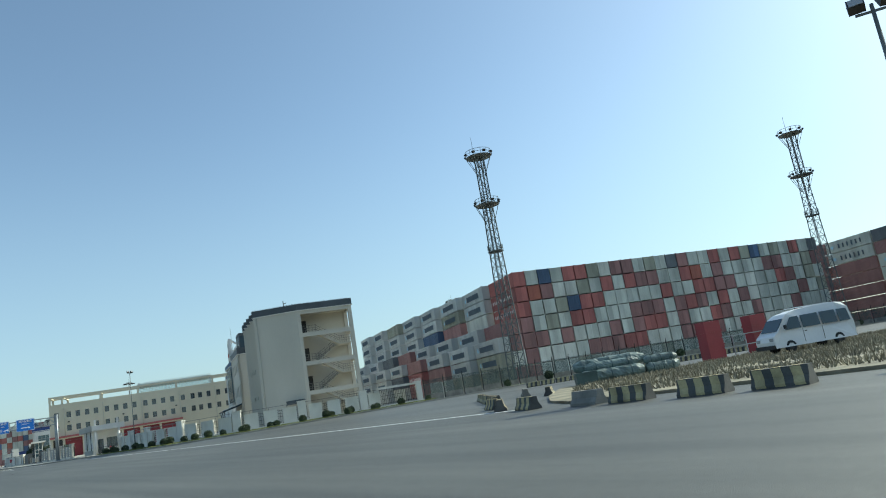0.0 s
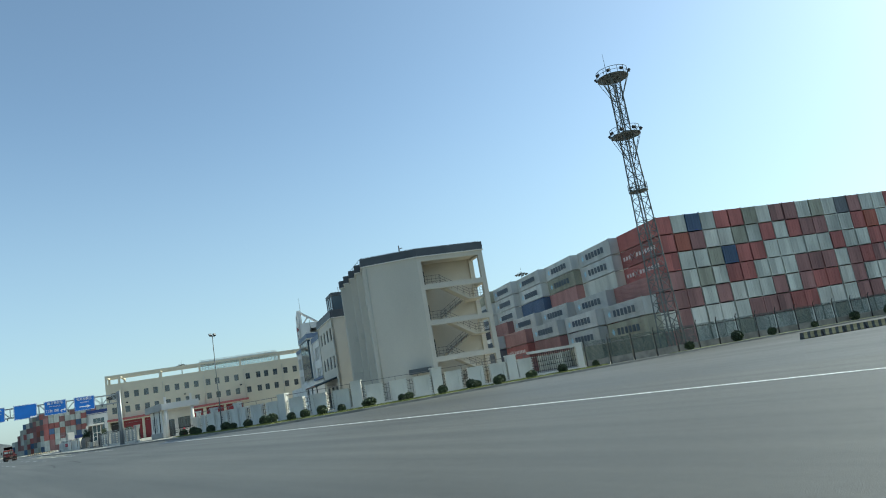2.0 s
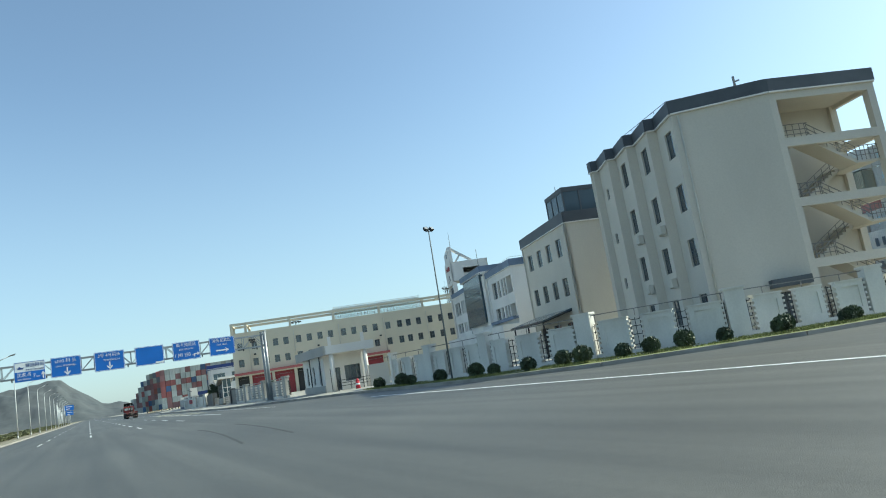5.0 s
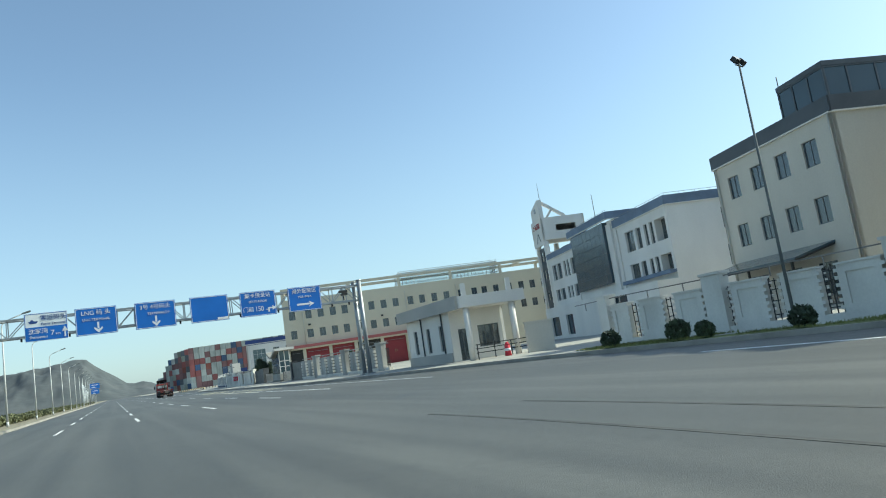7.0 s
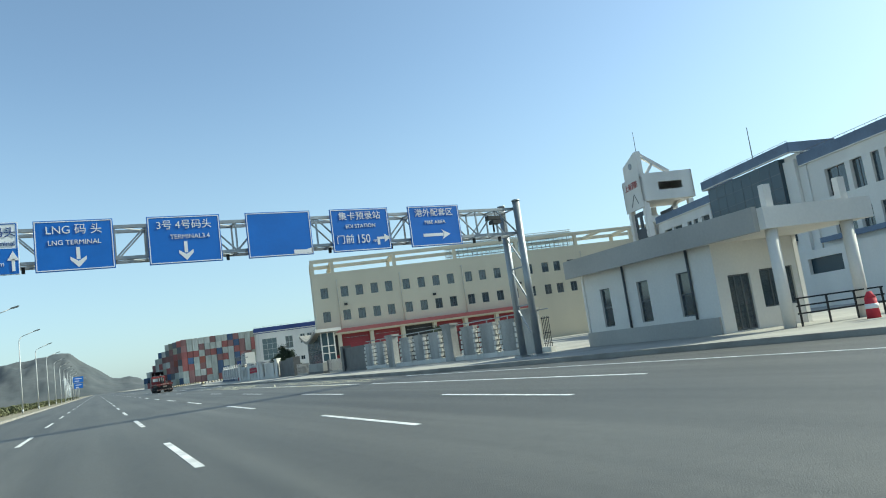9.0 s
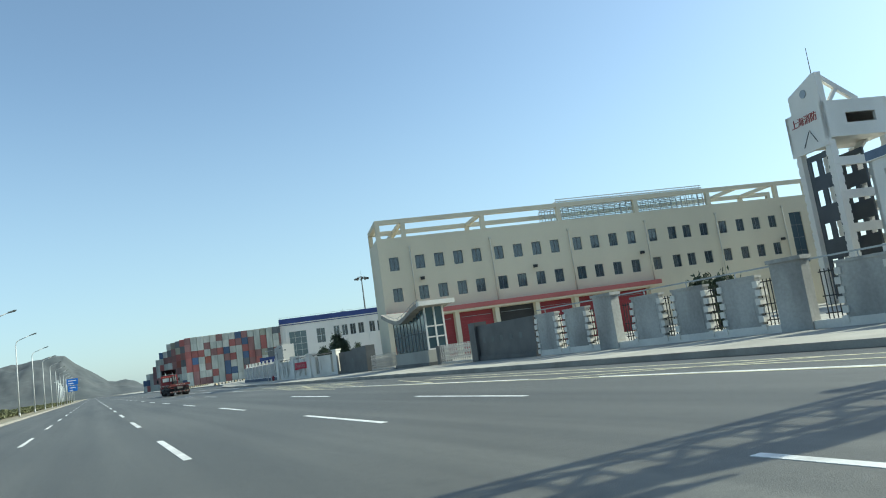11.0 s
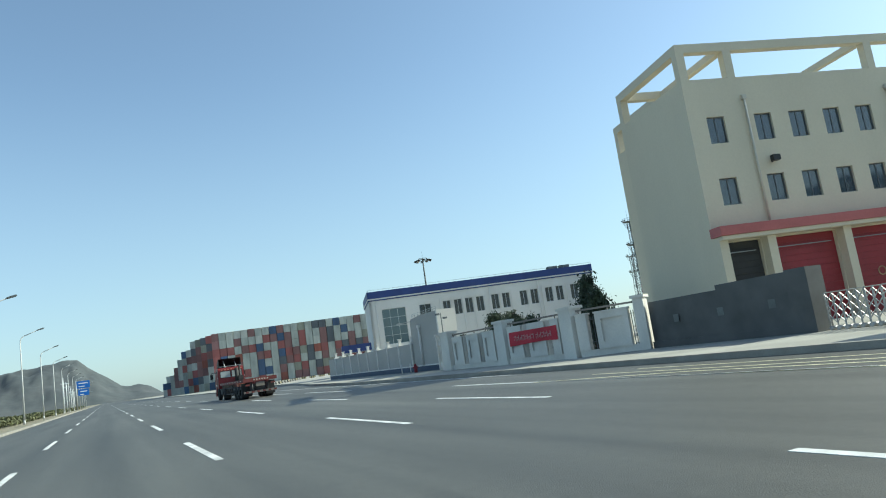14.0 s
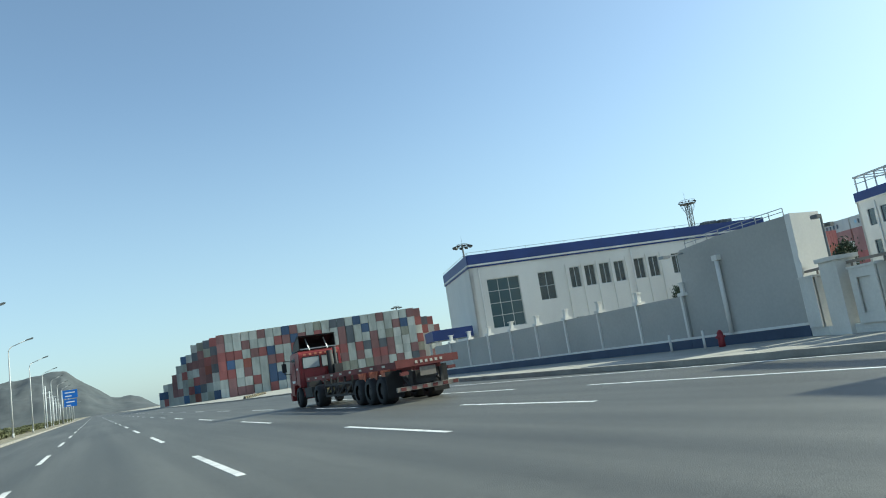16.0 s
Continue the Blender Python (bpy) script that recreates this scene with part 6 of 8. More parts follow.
CODE = {"r": "red", "g": "grey", "p": "pale", "m": "maroon", "b": "blue", "d": "dark", "o": "olive", "n": "orange"}
FRONT = ["ogggogggoggogggoggggoggogggg", "mpppgmmmrrppgmmpmgpgmppgmgpp", "gmgmpggmgmrrpmgprmggmggpmggg", "ggogrrgggmmmgmrmgrgmpggggmgo",
         "bggobrrgggggrggrrmmgpggrmgog", "bnmppogrgrmmggrngmggggmmgpom", "rgbgrropmmgogdmggrgrobgogrgd"]
for r in range(7):
    for c in range(28):
        colour = CODE[FRONT[r][c]]
        if c == 0:
            colour = "maroon" if r < 4 else "red"
        container(S1, c, 0, r, colour, c == 0, True, "word" if c == 0 and r in (4, 5) else "")
CODE.update(s="silver")
SIDE = ["oogmgsgg", "osmrdsss", "sssmssss", "msssmdss", "rpmbssss", "rsosssss", "rssssoss"]   # the long side, bay by bay, lowest row first
for b in range(8):
    for r in range(7):
        side = CODE[SIDE[r][b]]
        mark = "star" if side in ("silver", "olive") and r not in (0, 6) or side == "silver" and r == 6 else "word" if side == "red" else ""
        if b:
            container(S1, 0, b, r, side, True, False, mark if r > 3 else "")
        if r < 4:
            container(S1, -1, b, r, side if r == 3 else "pale" if r == 1 else "maroon", True, b == 0, mark if r == 3 else "")
        if r < 3:
            container(S1, -2, b, r, side, True, b == 0, mark)
# block across the aisle
for b in range(-4, 8):
    for r in range(7):
        colour = rng.choices(["grey", "maroon", "dark", "red"], [18, 52, 16, 14])[0]
        container(S1, 34.0, b, r, colour, True, b == -4, "star" if colour == "grey" else "")
join_rest("near", "container_stack", "grey and maroon steel containers farther back in the yard")
# second yard farther along the road
S2 = pose(35.9, 450.0, 0, 0, 0, -17.7)
far_keys = list(CONT)
far_me = []
for key in far_keys:
    bm = B()
    box(bm, 0.06, CW - 0.06, 0.06, CL, 0.09, CH - 0.09), box(bm, 0.01, CW - 0.01, 0.16, CL - 0.01, 0.0, CH)
    for xx in (0.05, CW - 0.15):
        box(bm, xx, xx + 0.1, 0, 0.12, 0, CH)
    for q in range(4):
        bar(bm, (0.4 + 0.55 * q, 0.04, 0.12), (0.4 + 0.55 * q, 0.04, CH - 0.12), 0.045)
    far_me.append(mesh_of("far_container_" + key, bm, CONT[key]))
# stepped ends: each column stands farther back, and the outer ones are lower
COLUMNS = [(-1.26 * k, 6.4 * k, h) for k, h in zip(range(11, 0, -1), (2, 3, 3, 4, 5, 6, 6, 7, 7, 7, 7))]
COLUMNS += [(c, 0.0, 7) for c in range(25)] + [(25, 4.0, 7), (26, 8.0, 6), (27, 12.0, 6), (28, 16.0, 5)]
for c, back, h in COLUMNS:
    for r in range(h):
        ci = rng.choices(range(len(far_keys)), [33, 0, 12, 13, 24, 7, 6, 4, 2])[0]
        m = S2 @ pose(c * 2.52 + rng.uniform(-0.03, 0.03), back + rng.uniform(-0.1, 0.1), PZ + r * (CH + 0.004))
        if c > -10:   # unseen row added behind, half a width along, to block light through the gaps
            rest["far"].append((far_me[(ci + 3) % len(far_keys)], S2 @ pose(c * 2.52 + 1.26, back + 12.6, PZ + r * (CH + 0.004))))
        if c > 2:
            rest["far"].append((far_me[ci], m))
            continue
        ob = tagged(new("shipping_container", far_me[ci]), WORDS[far_keys[ci]] + " steel container in the stepped far yard stack", "container", "far yard containers")
        ob.matrix_basis = m
join_rest("far", "container_stack", "red, grey and blue containers in the long far stack")

# ---- lattice light towers and masts ----


def ring(bm, c, r, z, w=0.06, n=20):
    pts = [(c[0] + r * math.cos(2 * math.pi * i / n), c[1] + r * math.sin(2 * math.pi * i / n), z) for i in range(n)]
    for p, q in zip(pts, pts[1:] + pts[:1]):
        bar(bm, p, q, w)


def lattice_tower(x, y, yaw, top=40.2, half=1.25, label="tall grey lattice light tower with round platforms"):
    f = pose(x, y, PZ, 0, 0, yaw)
    a = thing("lattice_tower", label, "light tower", f, "lattice light towers")
    k = top / 40.2

    def hw(z):
        return half + (0.62 - half) * min(1, z / (31 * k))
    for sx, sy in ((-1, -1), (1, -1), (1, 1), (-1, 1)):
        bm = B()
        for z0, z1 in ((0, 15 * k), (15 * k, 31 * k), (31 * k, 38 * k)):
            bar(bm, (sx * hw(z0), sy * hw(z0), z0), (sx * hw(z1), sy * hw(z1), z1), 0.17)
        part("leg", bm, M_TOWER, a)
    br = B()
    n = 24
    for i in range(n):
        z0, z1 = 38 * k * i / n, 38 * k * (i + 1) / n
        for (ax, ay), (bx, by) in (((-1, -1), (1, -1)), ((1, -1), (1, 1)), ((1, 1), (-1, 1)), ((-1, 1), (-1, -1))):
            u = i % 2
            p = (ax * hw(z0), ay * hw(z0), z0) if u else (bx * hw(z0), by * hw(z0), z0)
            q = (bx * hw(z1), by * hw(z1), z1) if u else (ax * hw(z1), ay * hw(z1), z1)
            bar(br, p, q, 0.075)
            bar(br, (ax * hw(z1), ay * hw(z1), z1), (bx * hw(z1), by * hw(z1), z1), 0.07)
    part("bracing", br, M_TOWER, a, "crossed lattice bracing")
    ld = B()
    for s in (-0.22, 0.22):
        bar(ld, (s, 0, 0), (s, 0, 38 * k), 0.06)
    for i in range(int(38 * k / 0.6)):
        bar(ld, (-0.22, 0, 0.6 * i), (0.22, 0, 0.6 * i), 0.04)
    part("ladder", ld, M_TOWER, a)
    for z, r in ((21.5 * k, 1.35), (29.5 * k, 2.15), (38 * k, 2.3)):
        bm = B()
        tube(bm, (0, 0, z), (0, 0, z + 0.14), r, n=20)
        ring(bm, (0, 0), r, z + 0.62, 0.05), ring(bm, (0, 0), r, z + 1.15, 0.06)
        for i in range(14):
            t = 2 * math.pi * i / 14
            bar(bm, (r * math.cos(t), r * math.sin(t), z), (r * math.cos(t), r * math.sin(t), z + 1.15), 0.05)
        if r > 2:
            for i in range(8):
                t = 2 * math.pi * i / 8
                bar(bm, (r * math.cos(t), r * math.sin(t), z), (0.7 * math.cos(t), 0.7 * math.sin(t), z - 3.4), 0.08)
        part("platform", bm, M_TOWER, a, "round railed platform")
    for z, r in ((29.5 * k, 2.3), (38 * k, 2.5)):
        for i in range(8):
            t = 2 * math.pi * i / 8
            bm = B()
            box(bm, -0.22, 0.22, -0.16, 0.16, -0.2, 0.22)
            lp = part("floodlight", bm, M_IRON, a, "black floodlight")
            lp.matrix_basis = pose(r * math.cos(t), r * math.sin(t), z + 0.5, 35, 0, math.degrees(t) + 90)
    bm = B()
    tube(bm, (-0.9, 0, 38 * k), (-0.9, 0, 38 * k + 4.0), 0.06, 0.02, n=6)
    part("lightning_rod", bm, M_TOWER, a)


lattice_tower(83.0, 88.9, -16, 43.0)
lattice_tower(148.9, 64.0, -16, 43.5)
lattice_tower(166.5, 374, 10, 38.5)
lattice_tower(240, 460, 10, 37.0)


def crown_mast(x, y, top):
    a = thing("high_mast_light", "slim grey high mast with a ring of floodlights", "light mast", pose(x, y, PZ), "high mast lights")
    bm = B()
    tube(bm, (0, 0, 0), (0, 0, top), 0.42, 0.2, 12)
    part("mast", bm, M_TOWER, a)
    bm = B()
    ring(bm, (0, 0), 2.1, top - 0.6, 0.14), ring(bm, (0, 0), 1.4, top - 0.1, 0.1)
    for i in range(10):
        t = 2 * math.pi * i / 10
        bar(bm, (0.2 * math.cos(t), 0.2 * math.sin(t), top - 0.2), (2.1 * math.cos(t), 2.1 * math.sin(t), top - 0.6), 0.09)
    part("head_ring", bm, M_TOWER, a)
    for i in range(10):
        t = 2 * math.pi * i / 10
        bm = B()
        box(bm, -0.35, 0.35, -0.3, 0.3, -0.25, 0.2)
        lp = part("floodlight", bm, M_IRON, a)
        lp.matrix_basis = pose(2.35 * math.cos(t), 2.35 * math.sin(t), top - 0.75, 20, 0, math.degrees(t) + 90)
    bm = B()
    tube(bm, (0, 0, top), (0, 0, top + 2.2), 0.05, 0.02, n=6)
    part("lightning_rod", bm, M_TOWER, a)


crown_mast(89.6, 380.0, 30.2)
crown_mast(131, 528, 29.5)
crown_mast(190, 239, 38.5)


def yard_lamp(x, y, top, yaw, k=1.0):
    """Round pole with two floodlights on a short cross arm."""
    a = thing("yard_lamp", "grey pole with two floodlights behind the fence", "lamp post", pose(x, y, PZ, 0, 0, yaw), "floodlight poles")
    bm = B()
    tube(bm, (0, 0, 0), (0, 0, top), 0.11 * k, 0.06 * k, 10)
    bar(bm, (-0.5 * k, 0, top - 0.25 * k), (0.5 * k, 0, top - 0.25 * k), 0.07 * k)
    part("pole", bm, M_TOWER, a)
    for s in (-0.42, 0.42):
        bm = B()
        box(bm, -0.24, 0.24, -0.18, 0.12, -0.22, 0.2)
        lp = part("floodlight", bm, M_IRON, a, "dark floodlight head")
        lp.matrix_basis = pose(s * k, 0, top + 0.05 * k, -35, 0, 20 * s) @ Matrix.Diagonal((k, k, k, 1))
        bm = B()
        box(bm, -0.2, 0.2, -0.2, -0.181, -0.18, 0.16)
        part("lens", bm, M_LAMP, lp)


yard_lamp(25.3, 105.7, 10.7, 15, 0.62)
yard_lamp(38.6, 10.2, 16.3, -60, 1.6)


def street_lamp(y):
    a = thing("street_lamp", "pale steel street lamp with one curved arm over the road", "street lamp", pose(-7.55, y, 0.12), "verge street lamps")
    bm = B()
    tube(bm, (0, 0, 0), (0, 0, 0.5), 0.13, 0.12, 10)
    tube(bm, (0, 0, 0.5), (0, 0, 9.6), 0.105, 0.06, 10)
    pts = [(0.62 * (1 - math.cos(t)), 9.6 + 0.75 * math.sin(t)) for t in np.linspace(0, 1.25, 6)] + [(1.85, 10.86)]
    for p, q in zip(pts, pts[1:]):
        tube(bm, (p[0], 0, p[1]), (q[0], 0, q[1]), 0.05, n=8)
    part("pole", bm, M_ZINC, a)
    bm = B()
    extrude(bm, [(1.7, 10.78), (1.85, 10.93), (2.45, 11.1), (2.6, 11.07), (2.45, 10.93)], -0.16, 0.16)
    part("lamp_head", bm, M_TOWER, a, "flat grey lamp head")


for k in range(-3, 16):
    street_lamp(138.9 + 29.3 * k)

# direction sign far along the verge
ds = thing("direction_sign", "two blue direction panels on a verge mast", "road sign", pose(-7.6, 457, 0.12))
bm = B()
tube(bm, (0, 0, 0), (0, 0, 9.6), 0.22, 0.18, 10), bar(bm, (0, 0, 8.6), (5.2, 0, 8.6), 0.2), bar(bm, (0, 0, 5.6), (4.9, 0, 5.6), 0.16)
part("mast", bm, M_STEEL, ds)
for x0, x1, z0, z1 in ((0.3, 4.2, 7.0, 9.4), (0.6, 3.9, 4.6, 6.7)):
    bm = B()
    box(bm, x0, x1, -0.2, -0.12, z0, z1)
    pn = part("panel", bm, M_SIGN, ds)
    for i in range(2):
        bm = B()
        box(bm, x0 + 0.6, x1 - 0.6 - i, -0.215, -0.2, z1 - 0.9 - i, z1 - 0.6 - i)
        part("lettering_bar", bm, M_TEXTW, pn)
for i in range(6):
    bm = B()
    tube(bm, (0, 0, 0), (0, 0, 9 - 0.4 * i), 0.12, 0.08, 8), bar(bm, (-0.6, 0, 7.5 - 0.4 * i), (1.4, 0, 7.5 - 0.4 * i), 0.1)
    solo("signal_pole", bm, M_SIGNW, "pale roadside pole beside the far verge", "pole", pose(-8.6 - 0.3 * i, 400 + 22 * i, 0.12), "far verge poles")

# ---- plants ----


def leaf_ball(name, r, n, seed, squash=0.9, size=0.09):
    """A clipped shrub: a short stem under a shell of small leaves with an uneven outline."""
    rg = random.Random(seed)
    bm = B()
    for i in range(n):
        v = Vector((rg.gauss(0, 1), rg.gauss(0, 1), rg.gauss(0, 1))).normalized()
        lump = 1 + 0.16 * noise.noise(v * 2.3 + Vector((seed, 0, 0)))
        d = r * lump * rg.uniform(0.72, 1.04)
        c = Vector((v.x * d, v.y * d, r * squash + v.z * d * squash))
        s = size * rg.uniform(0.7, 1.5)
        q = Euler((rg.uniform(0, 6.3), rg.uniform(0, 6.3), rg.uniform(0, 6.3))).to_matrix()
        p = [c + q @ Vector(o) for o in ((-s, 0, 0), (0, -s * 0.5, s * 0.15), (s, 0, 0), (0, s * 0.5, s * 0.15))]
        bm.faces.new([bm.verts.new(k) for k in p])
    return mesh_of(name, bm, M_LEAF if seed % 2 else M_LEAF2)


BALLS = [leaf_ball("crown", 0.52, 900, s) for s in (1, 2, 3)]
STEM = B()
tube(STEM, (0, 0, -0.05), (0, 0, 0.45), 0.05, 0.04, 6)
STEM = mesh_of("stem", STEM, M_BARK)


def shrub(x, y, s=1.0, k=0, z=PZ + 0.04):
    a = thing("round_shrub", "clipped round dark green shrub on the grass verge", "shrub", pose(x, y, z, 0, 0, 67 * k), "verge shrubs")
    st = again("stem", STEM, a, Matrix.Identity(4))
    c = again("crown", BALLS[k % 3], a, Matrix.Diagonal((s, s, s, 1)))


row = [(55.6, 77.4), (52.0, 78.6), (49.0, 79.8), (48.2, 79.4), (45.6, 80.8), (44.9, 80.4), (43.2, 81.5), (42.3, 81.2), (39.4, 82.0), (36.6, 83.6), (35.6, 83.3), (33.2, 84.9), (32.6, 84.7), (30.9, 86.6), (29.5, 87.9), (28.2, 88.9), (27.2, 89.9), (26.0, 91.7),
       (25.6, 92.9), (24.7, 95.0), (24.1, 97.8), (23.9, 99.6), (23.6, 104.0), (23.4, 108.4), (23.3, 109.8), (23.2, 114.2)]
for i, (x, y) in enumerate(row):
    shrub(x, y, 0.72 + 0.3 * ((i * 37) % 10) / 10, i)
for i in range(14):
    shrub(67.5 + 6.4 * i + 0.8 * math.sin(i * 2.1), 74.6 - 1.95 * i * (0.65 if i < 4 else 1.0) - (0 if i < 4 else -2.6), 1.0 + 0.25 * math.sin(i * 1.7), i)


def hedge(x0, x1, y0, y1, h, seed, m=None):
    rg = random.Random(seed)
    bm = B()
    n = int((y1 - y0) * (x1 - x0) * 60)
    for i in range(n):
        c = Vector((rg.uniform(x0, x1), rg.uniform(y0, y1), 0))
        c.z = 0.1 + h * (0.55 + 0.45 * noise.noise(Vector((c.x * 0.4, c.y * 0.25, seed)))) * rg.random() ** 0.4
        s = 0.2 * rg.uniform(0.6, 1.5)
        q = Euler((rg.uniform(0, 6.3), rg.uniform(0, 6.3), rg.uniform(0, 6.3))).to_matrix()
        p = [c + q @ Vector(o) for o in ((-s, 0, 0), (0, -s * 0.6, 0.03), (s, 0, 0), (0, s * 0.6, 0.03))]
        bm.faces.new([bm.verts.new(k) for k in p])
    return mesh_of("hedge", bm, m or M_LEAF2)


M_HEDGE = surf("olive_hedge_leaf", (0.14, 0.15, 0.07), 0.7, 0.25, 1.2, 14, 0.0)
HEDGES = [hedge(-1.3, 1.3, 0, 22, 1.35, s, M_HEDGE) for s in (1, 2, 3)]
for k in range(22):
    h = tagged(new("hedge", HEDGES[k % 3]), "low uneven green hedge along the verge", "hedge", "verge hedges", "stuff")
    h.matrix_basis = pose(-10.2, 92 + 24 * k, 0.12)


def conifer(x, y, h, seed):
    """Upright evergreen: trunk, short limbs and many small needle clumps."""
    rg = random.Random(seed)
    a = thing("evergreen_tree", "dense dark evergreen tree behind the fence", "tree", pose(x, y, PZ), "evergreens behind the fence")
    bm = B()
    tube(bm, (0, 0, 0), (0, 0, h * 0.95), 0.12, 0.03, 8)
    limbs = []
    for i in range(26):
        z = h * (0.14 + 0.8 * i / 26)
        t = rg.uniform(0, 6.3)
        r = (h - z) * 0.36 * rg.uniform(0.75, 1.25) + 0.15
        tip = (r * math.cos(t), r * math.sin(t), z + 0.25 * r)
        tube(bm, (0, 0, z), tip, 0.035, 0.012, 5)
        limbs.append(((0, 0, z), tip))
    part("trunk", bm, M_BARK, a)
    cr = B()
    for p, q in limbs:
        for j in range(95):
            f = rg.random() ** 0.6
            c = Vector(p).lerp(Vector(q), f) + Vector((rg.gauss(0, 0.2), rg.gauss(0, 0.2), rg.gauss(0, 0.2)))
            s = 0.11 * rg.uniform(0.6, 1.5)
            qq = Euler((rg.uniform(0, 6.3), rg.uniform(0, 6.3), rg.uniform(0, 6.3))).to_matrix()
            cr.faces.new([cr.verts.new(c + qq @ Vector(o)) for o in ((-s, 0, 0), (0, -s * 0.4, 0.02), (s, 0, 0), (0, s * 0.4, 0.02))])
    part("crown", cr, M_LEAF2, a)


for i, (x, y, h) in enumerate(((26.6, 221.2, 4.6), (27.8, 222.6, 3.9), (25.9, 219.6, 3.4), (28.6, 233.2, 3.4), (29.4, 235.0, 3.2), (27.6, 230.6, 2.8), (26.6, 227.5, 2.7), (33.0, 243.0, 4.1), (34.2, 246.0, 4.3), (32.4, 240.4, 3.8), (26.4, 166.4, 2.7), (26.0, 165.0, 2.5), (43.5, 262.0, 4.2))):
    conifer(x, y, h, 40 + i)


def grass_patch(pts, n, seed, h, material):
    rg = random.Random(seed)
    bm = B()
    xs, ys = [p[0] for p in pts], [p[1] for p in pts]

    def inside(x, y):
        c, k = False, len(pts) - 1
        for i in range(len(pts)):
            if (pts[i][1] > y) != (pts[k][1] > y) and x < (pts[k][0] - pts[i][0]) * (y - pts[i][1]) / (pts[k][1] - pts[i][1]) + pts[i][0]:
                c = not c
            k = i
        return c
    made = 0
    while made < n:
        x, y = rg.uniform(min(xs), max(xs)), rg.uniform(min(ys), max(ys))
        if not inside(x, y) or noise.noise(Vector((x * 0.35, y * 0.35, seed))) < -0.25:
            continue
        made += 1
        s = h * rg.uniform(0.5, 1.5)
        t = rg.uniform(0, 6.3)
        lean = Vector((rg.gauss(0, 0.35), rg.gauss(0, 0.35), 1)) * s
        w = Vector((math.cos(t), math.sin(t), 0)) * 0.035
        b = Vector((x, y, 0.08))
        bm.faces.new([bm.verts.new(p) for p in (b - w, b + w, b + lean)])
    return mesh_of("grass_blades", bm, material)


g1 = new("dry_grass", grass_patch([(19.6, -12), (19.8, 16), (23, 20.6), (30, 27), (36, 29.4), (46, 27), (60, 21), (60, -12)], 46000, 3, 0.17, M_DRY))
tagged(g1, "tufts of dry straw-coloured grass on waste ground", "grass", kind="stuff")
g2 = new("verge_blades", grass_patch(VERGE, 14000, 5, 0.09, M_GRASS))
g2.location.z = 0.14
tagged(g2, "short yellow-green verge grass", "grass", kind="stuff")

# ---- road barriers ----


def barrier_meshes(striped):
    """Concrete block barrier: sloped foot, two lifting slots, slanted stripes."""
    prof = [(-0.26, 0), (0.26, 0), (0.26, 0.08), (0.16, 0.23), (0.12, 0.46), (-0.12, 0.46), (-0.16, 0.23), (-0.26, 0.08)]
    m = pose(0, 0, 0, 0, 0, 90)
    out = []
    L = 1.38
    if not striped:
        bm = B()
        extrude(bm, prof, -L / 2, L / 2, m)
        return [mesh_of("road_barrier", bm, M_CONC)]
    bm = B()
    extrude(bm, prof, -L / 2, L / 2, m)
    out.append(mesh_of("road_barrier", bm, M_BLK))
    for i in range(3):
        bm = B()
        x0 = -L / 2 + 0.07 + i * 0.465
        for s in (-1, 1):
            e = 0.006
            rows = [(0.26 + e, 0.02), (0.26 + e, 0.08), (0.16 + e, 0.23), (0.12 + e, 0.448)]
            lo = [bm.verts.new((x0 + 0.22 * z, s * w, z)) for w, z in rows]
            hi = [bm.verts.new((x0 + 0.25 + 0.22 * z, s * w, z)) for w, z in rows]
            for k in range(3):
                bm.faces.new((lo[k], hi[k], hi[k + 1], lo[k + 1]))
        v = [bm.verts.new(p) for p in ((x0 + 0.1, -0.12, 0.466), (x0 + 0.35, -0.12, 0.466), (x0 + 0.35, 0.12, 0.466), (x0 + 0.1, 0.12, 0.466))]
        bm.faces.new(v)
        out.append(mesh_of("stripe", bm, M_YEL))
    return out


BS, BP = barrier_meshes(True), barrier_meshes(False)


def barrier(x, y, yaw, striped=True, z=0.0):
    ms = BS if striped else BP
    b = tagged(new("road_barrier", ms[0]), ("yellow and black striped" if striped else "plain grey weathered") + " concrete road barrier", "barrier", "road barriers")
    b.matrix_basis = pose(x, y, z, 0, 0, yaw)
    for s in ms[1:]:
        again("stripe", s, b, Matrix.Identity(4))


for x, y, yaw, st in ((16.4, 7.6, 94, 1), (16.5, 9.8, 93, 1), (17.05, 12.65, 91, 1), (17.55, 14.8, 78, 0), (18.4, 18.6, 70, 1), (19.4, 21.3, 48, 1), (20.9, 23.5, 65, 1), (23.4, 26.3, 61, 1), (25.3, 28.4, 58, 1), (26.2, 29.8, 57, 1), (27.1, 31.25, 57, 1), (28.5, 33.1, 57, 1), (30.4, 35.6, 57, 1),
                      (32.1, 37.9, 58, 1), (29.6, 30.6, 48, 0), (31.0, 32.2, 48, 0), (27.6, 26.6, 40, 1), (17.4, 4.9, 92, 1)):
    barrier(x, y, yaw, bool(st))
for i in range(20):
    barrier(50.4 + 1.22 * i, 51.6 - 0.88 * i, -36, True)
# barriers and kerb island of the far yard mouth
for i in range(14):
    barrier(21.0 + 0.9 * i, 330 + 3.2 * i, 74, True, PZ)
for i in range(6):
    barrier(38 + 2.0 * i, 352 - 0.7 * i, -17, True, PZ)
for i in range(12):
    barrier(26.4 + 1.25 * i, 312 + 3.1 * i, 68, i % 3 == 0, PZ)

# ---- goods under tarpaulin, yard machine, van ----


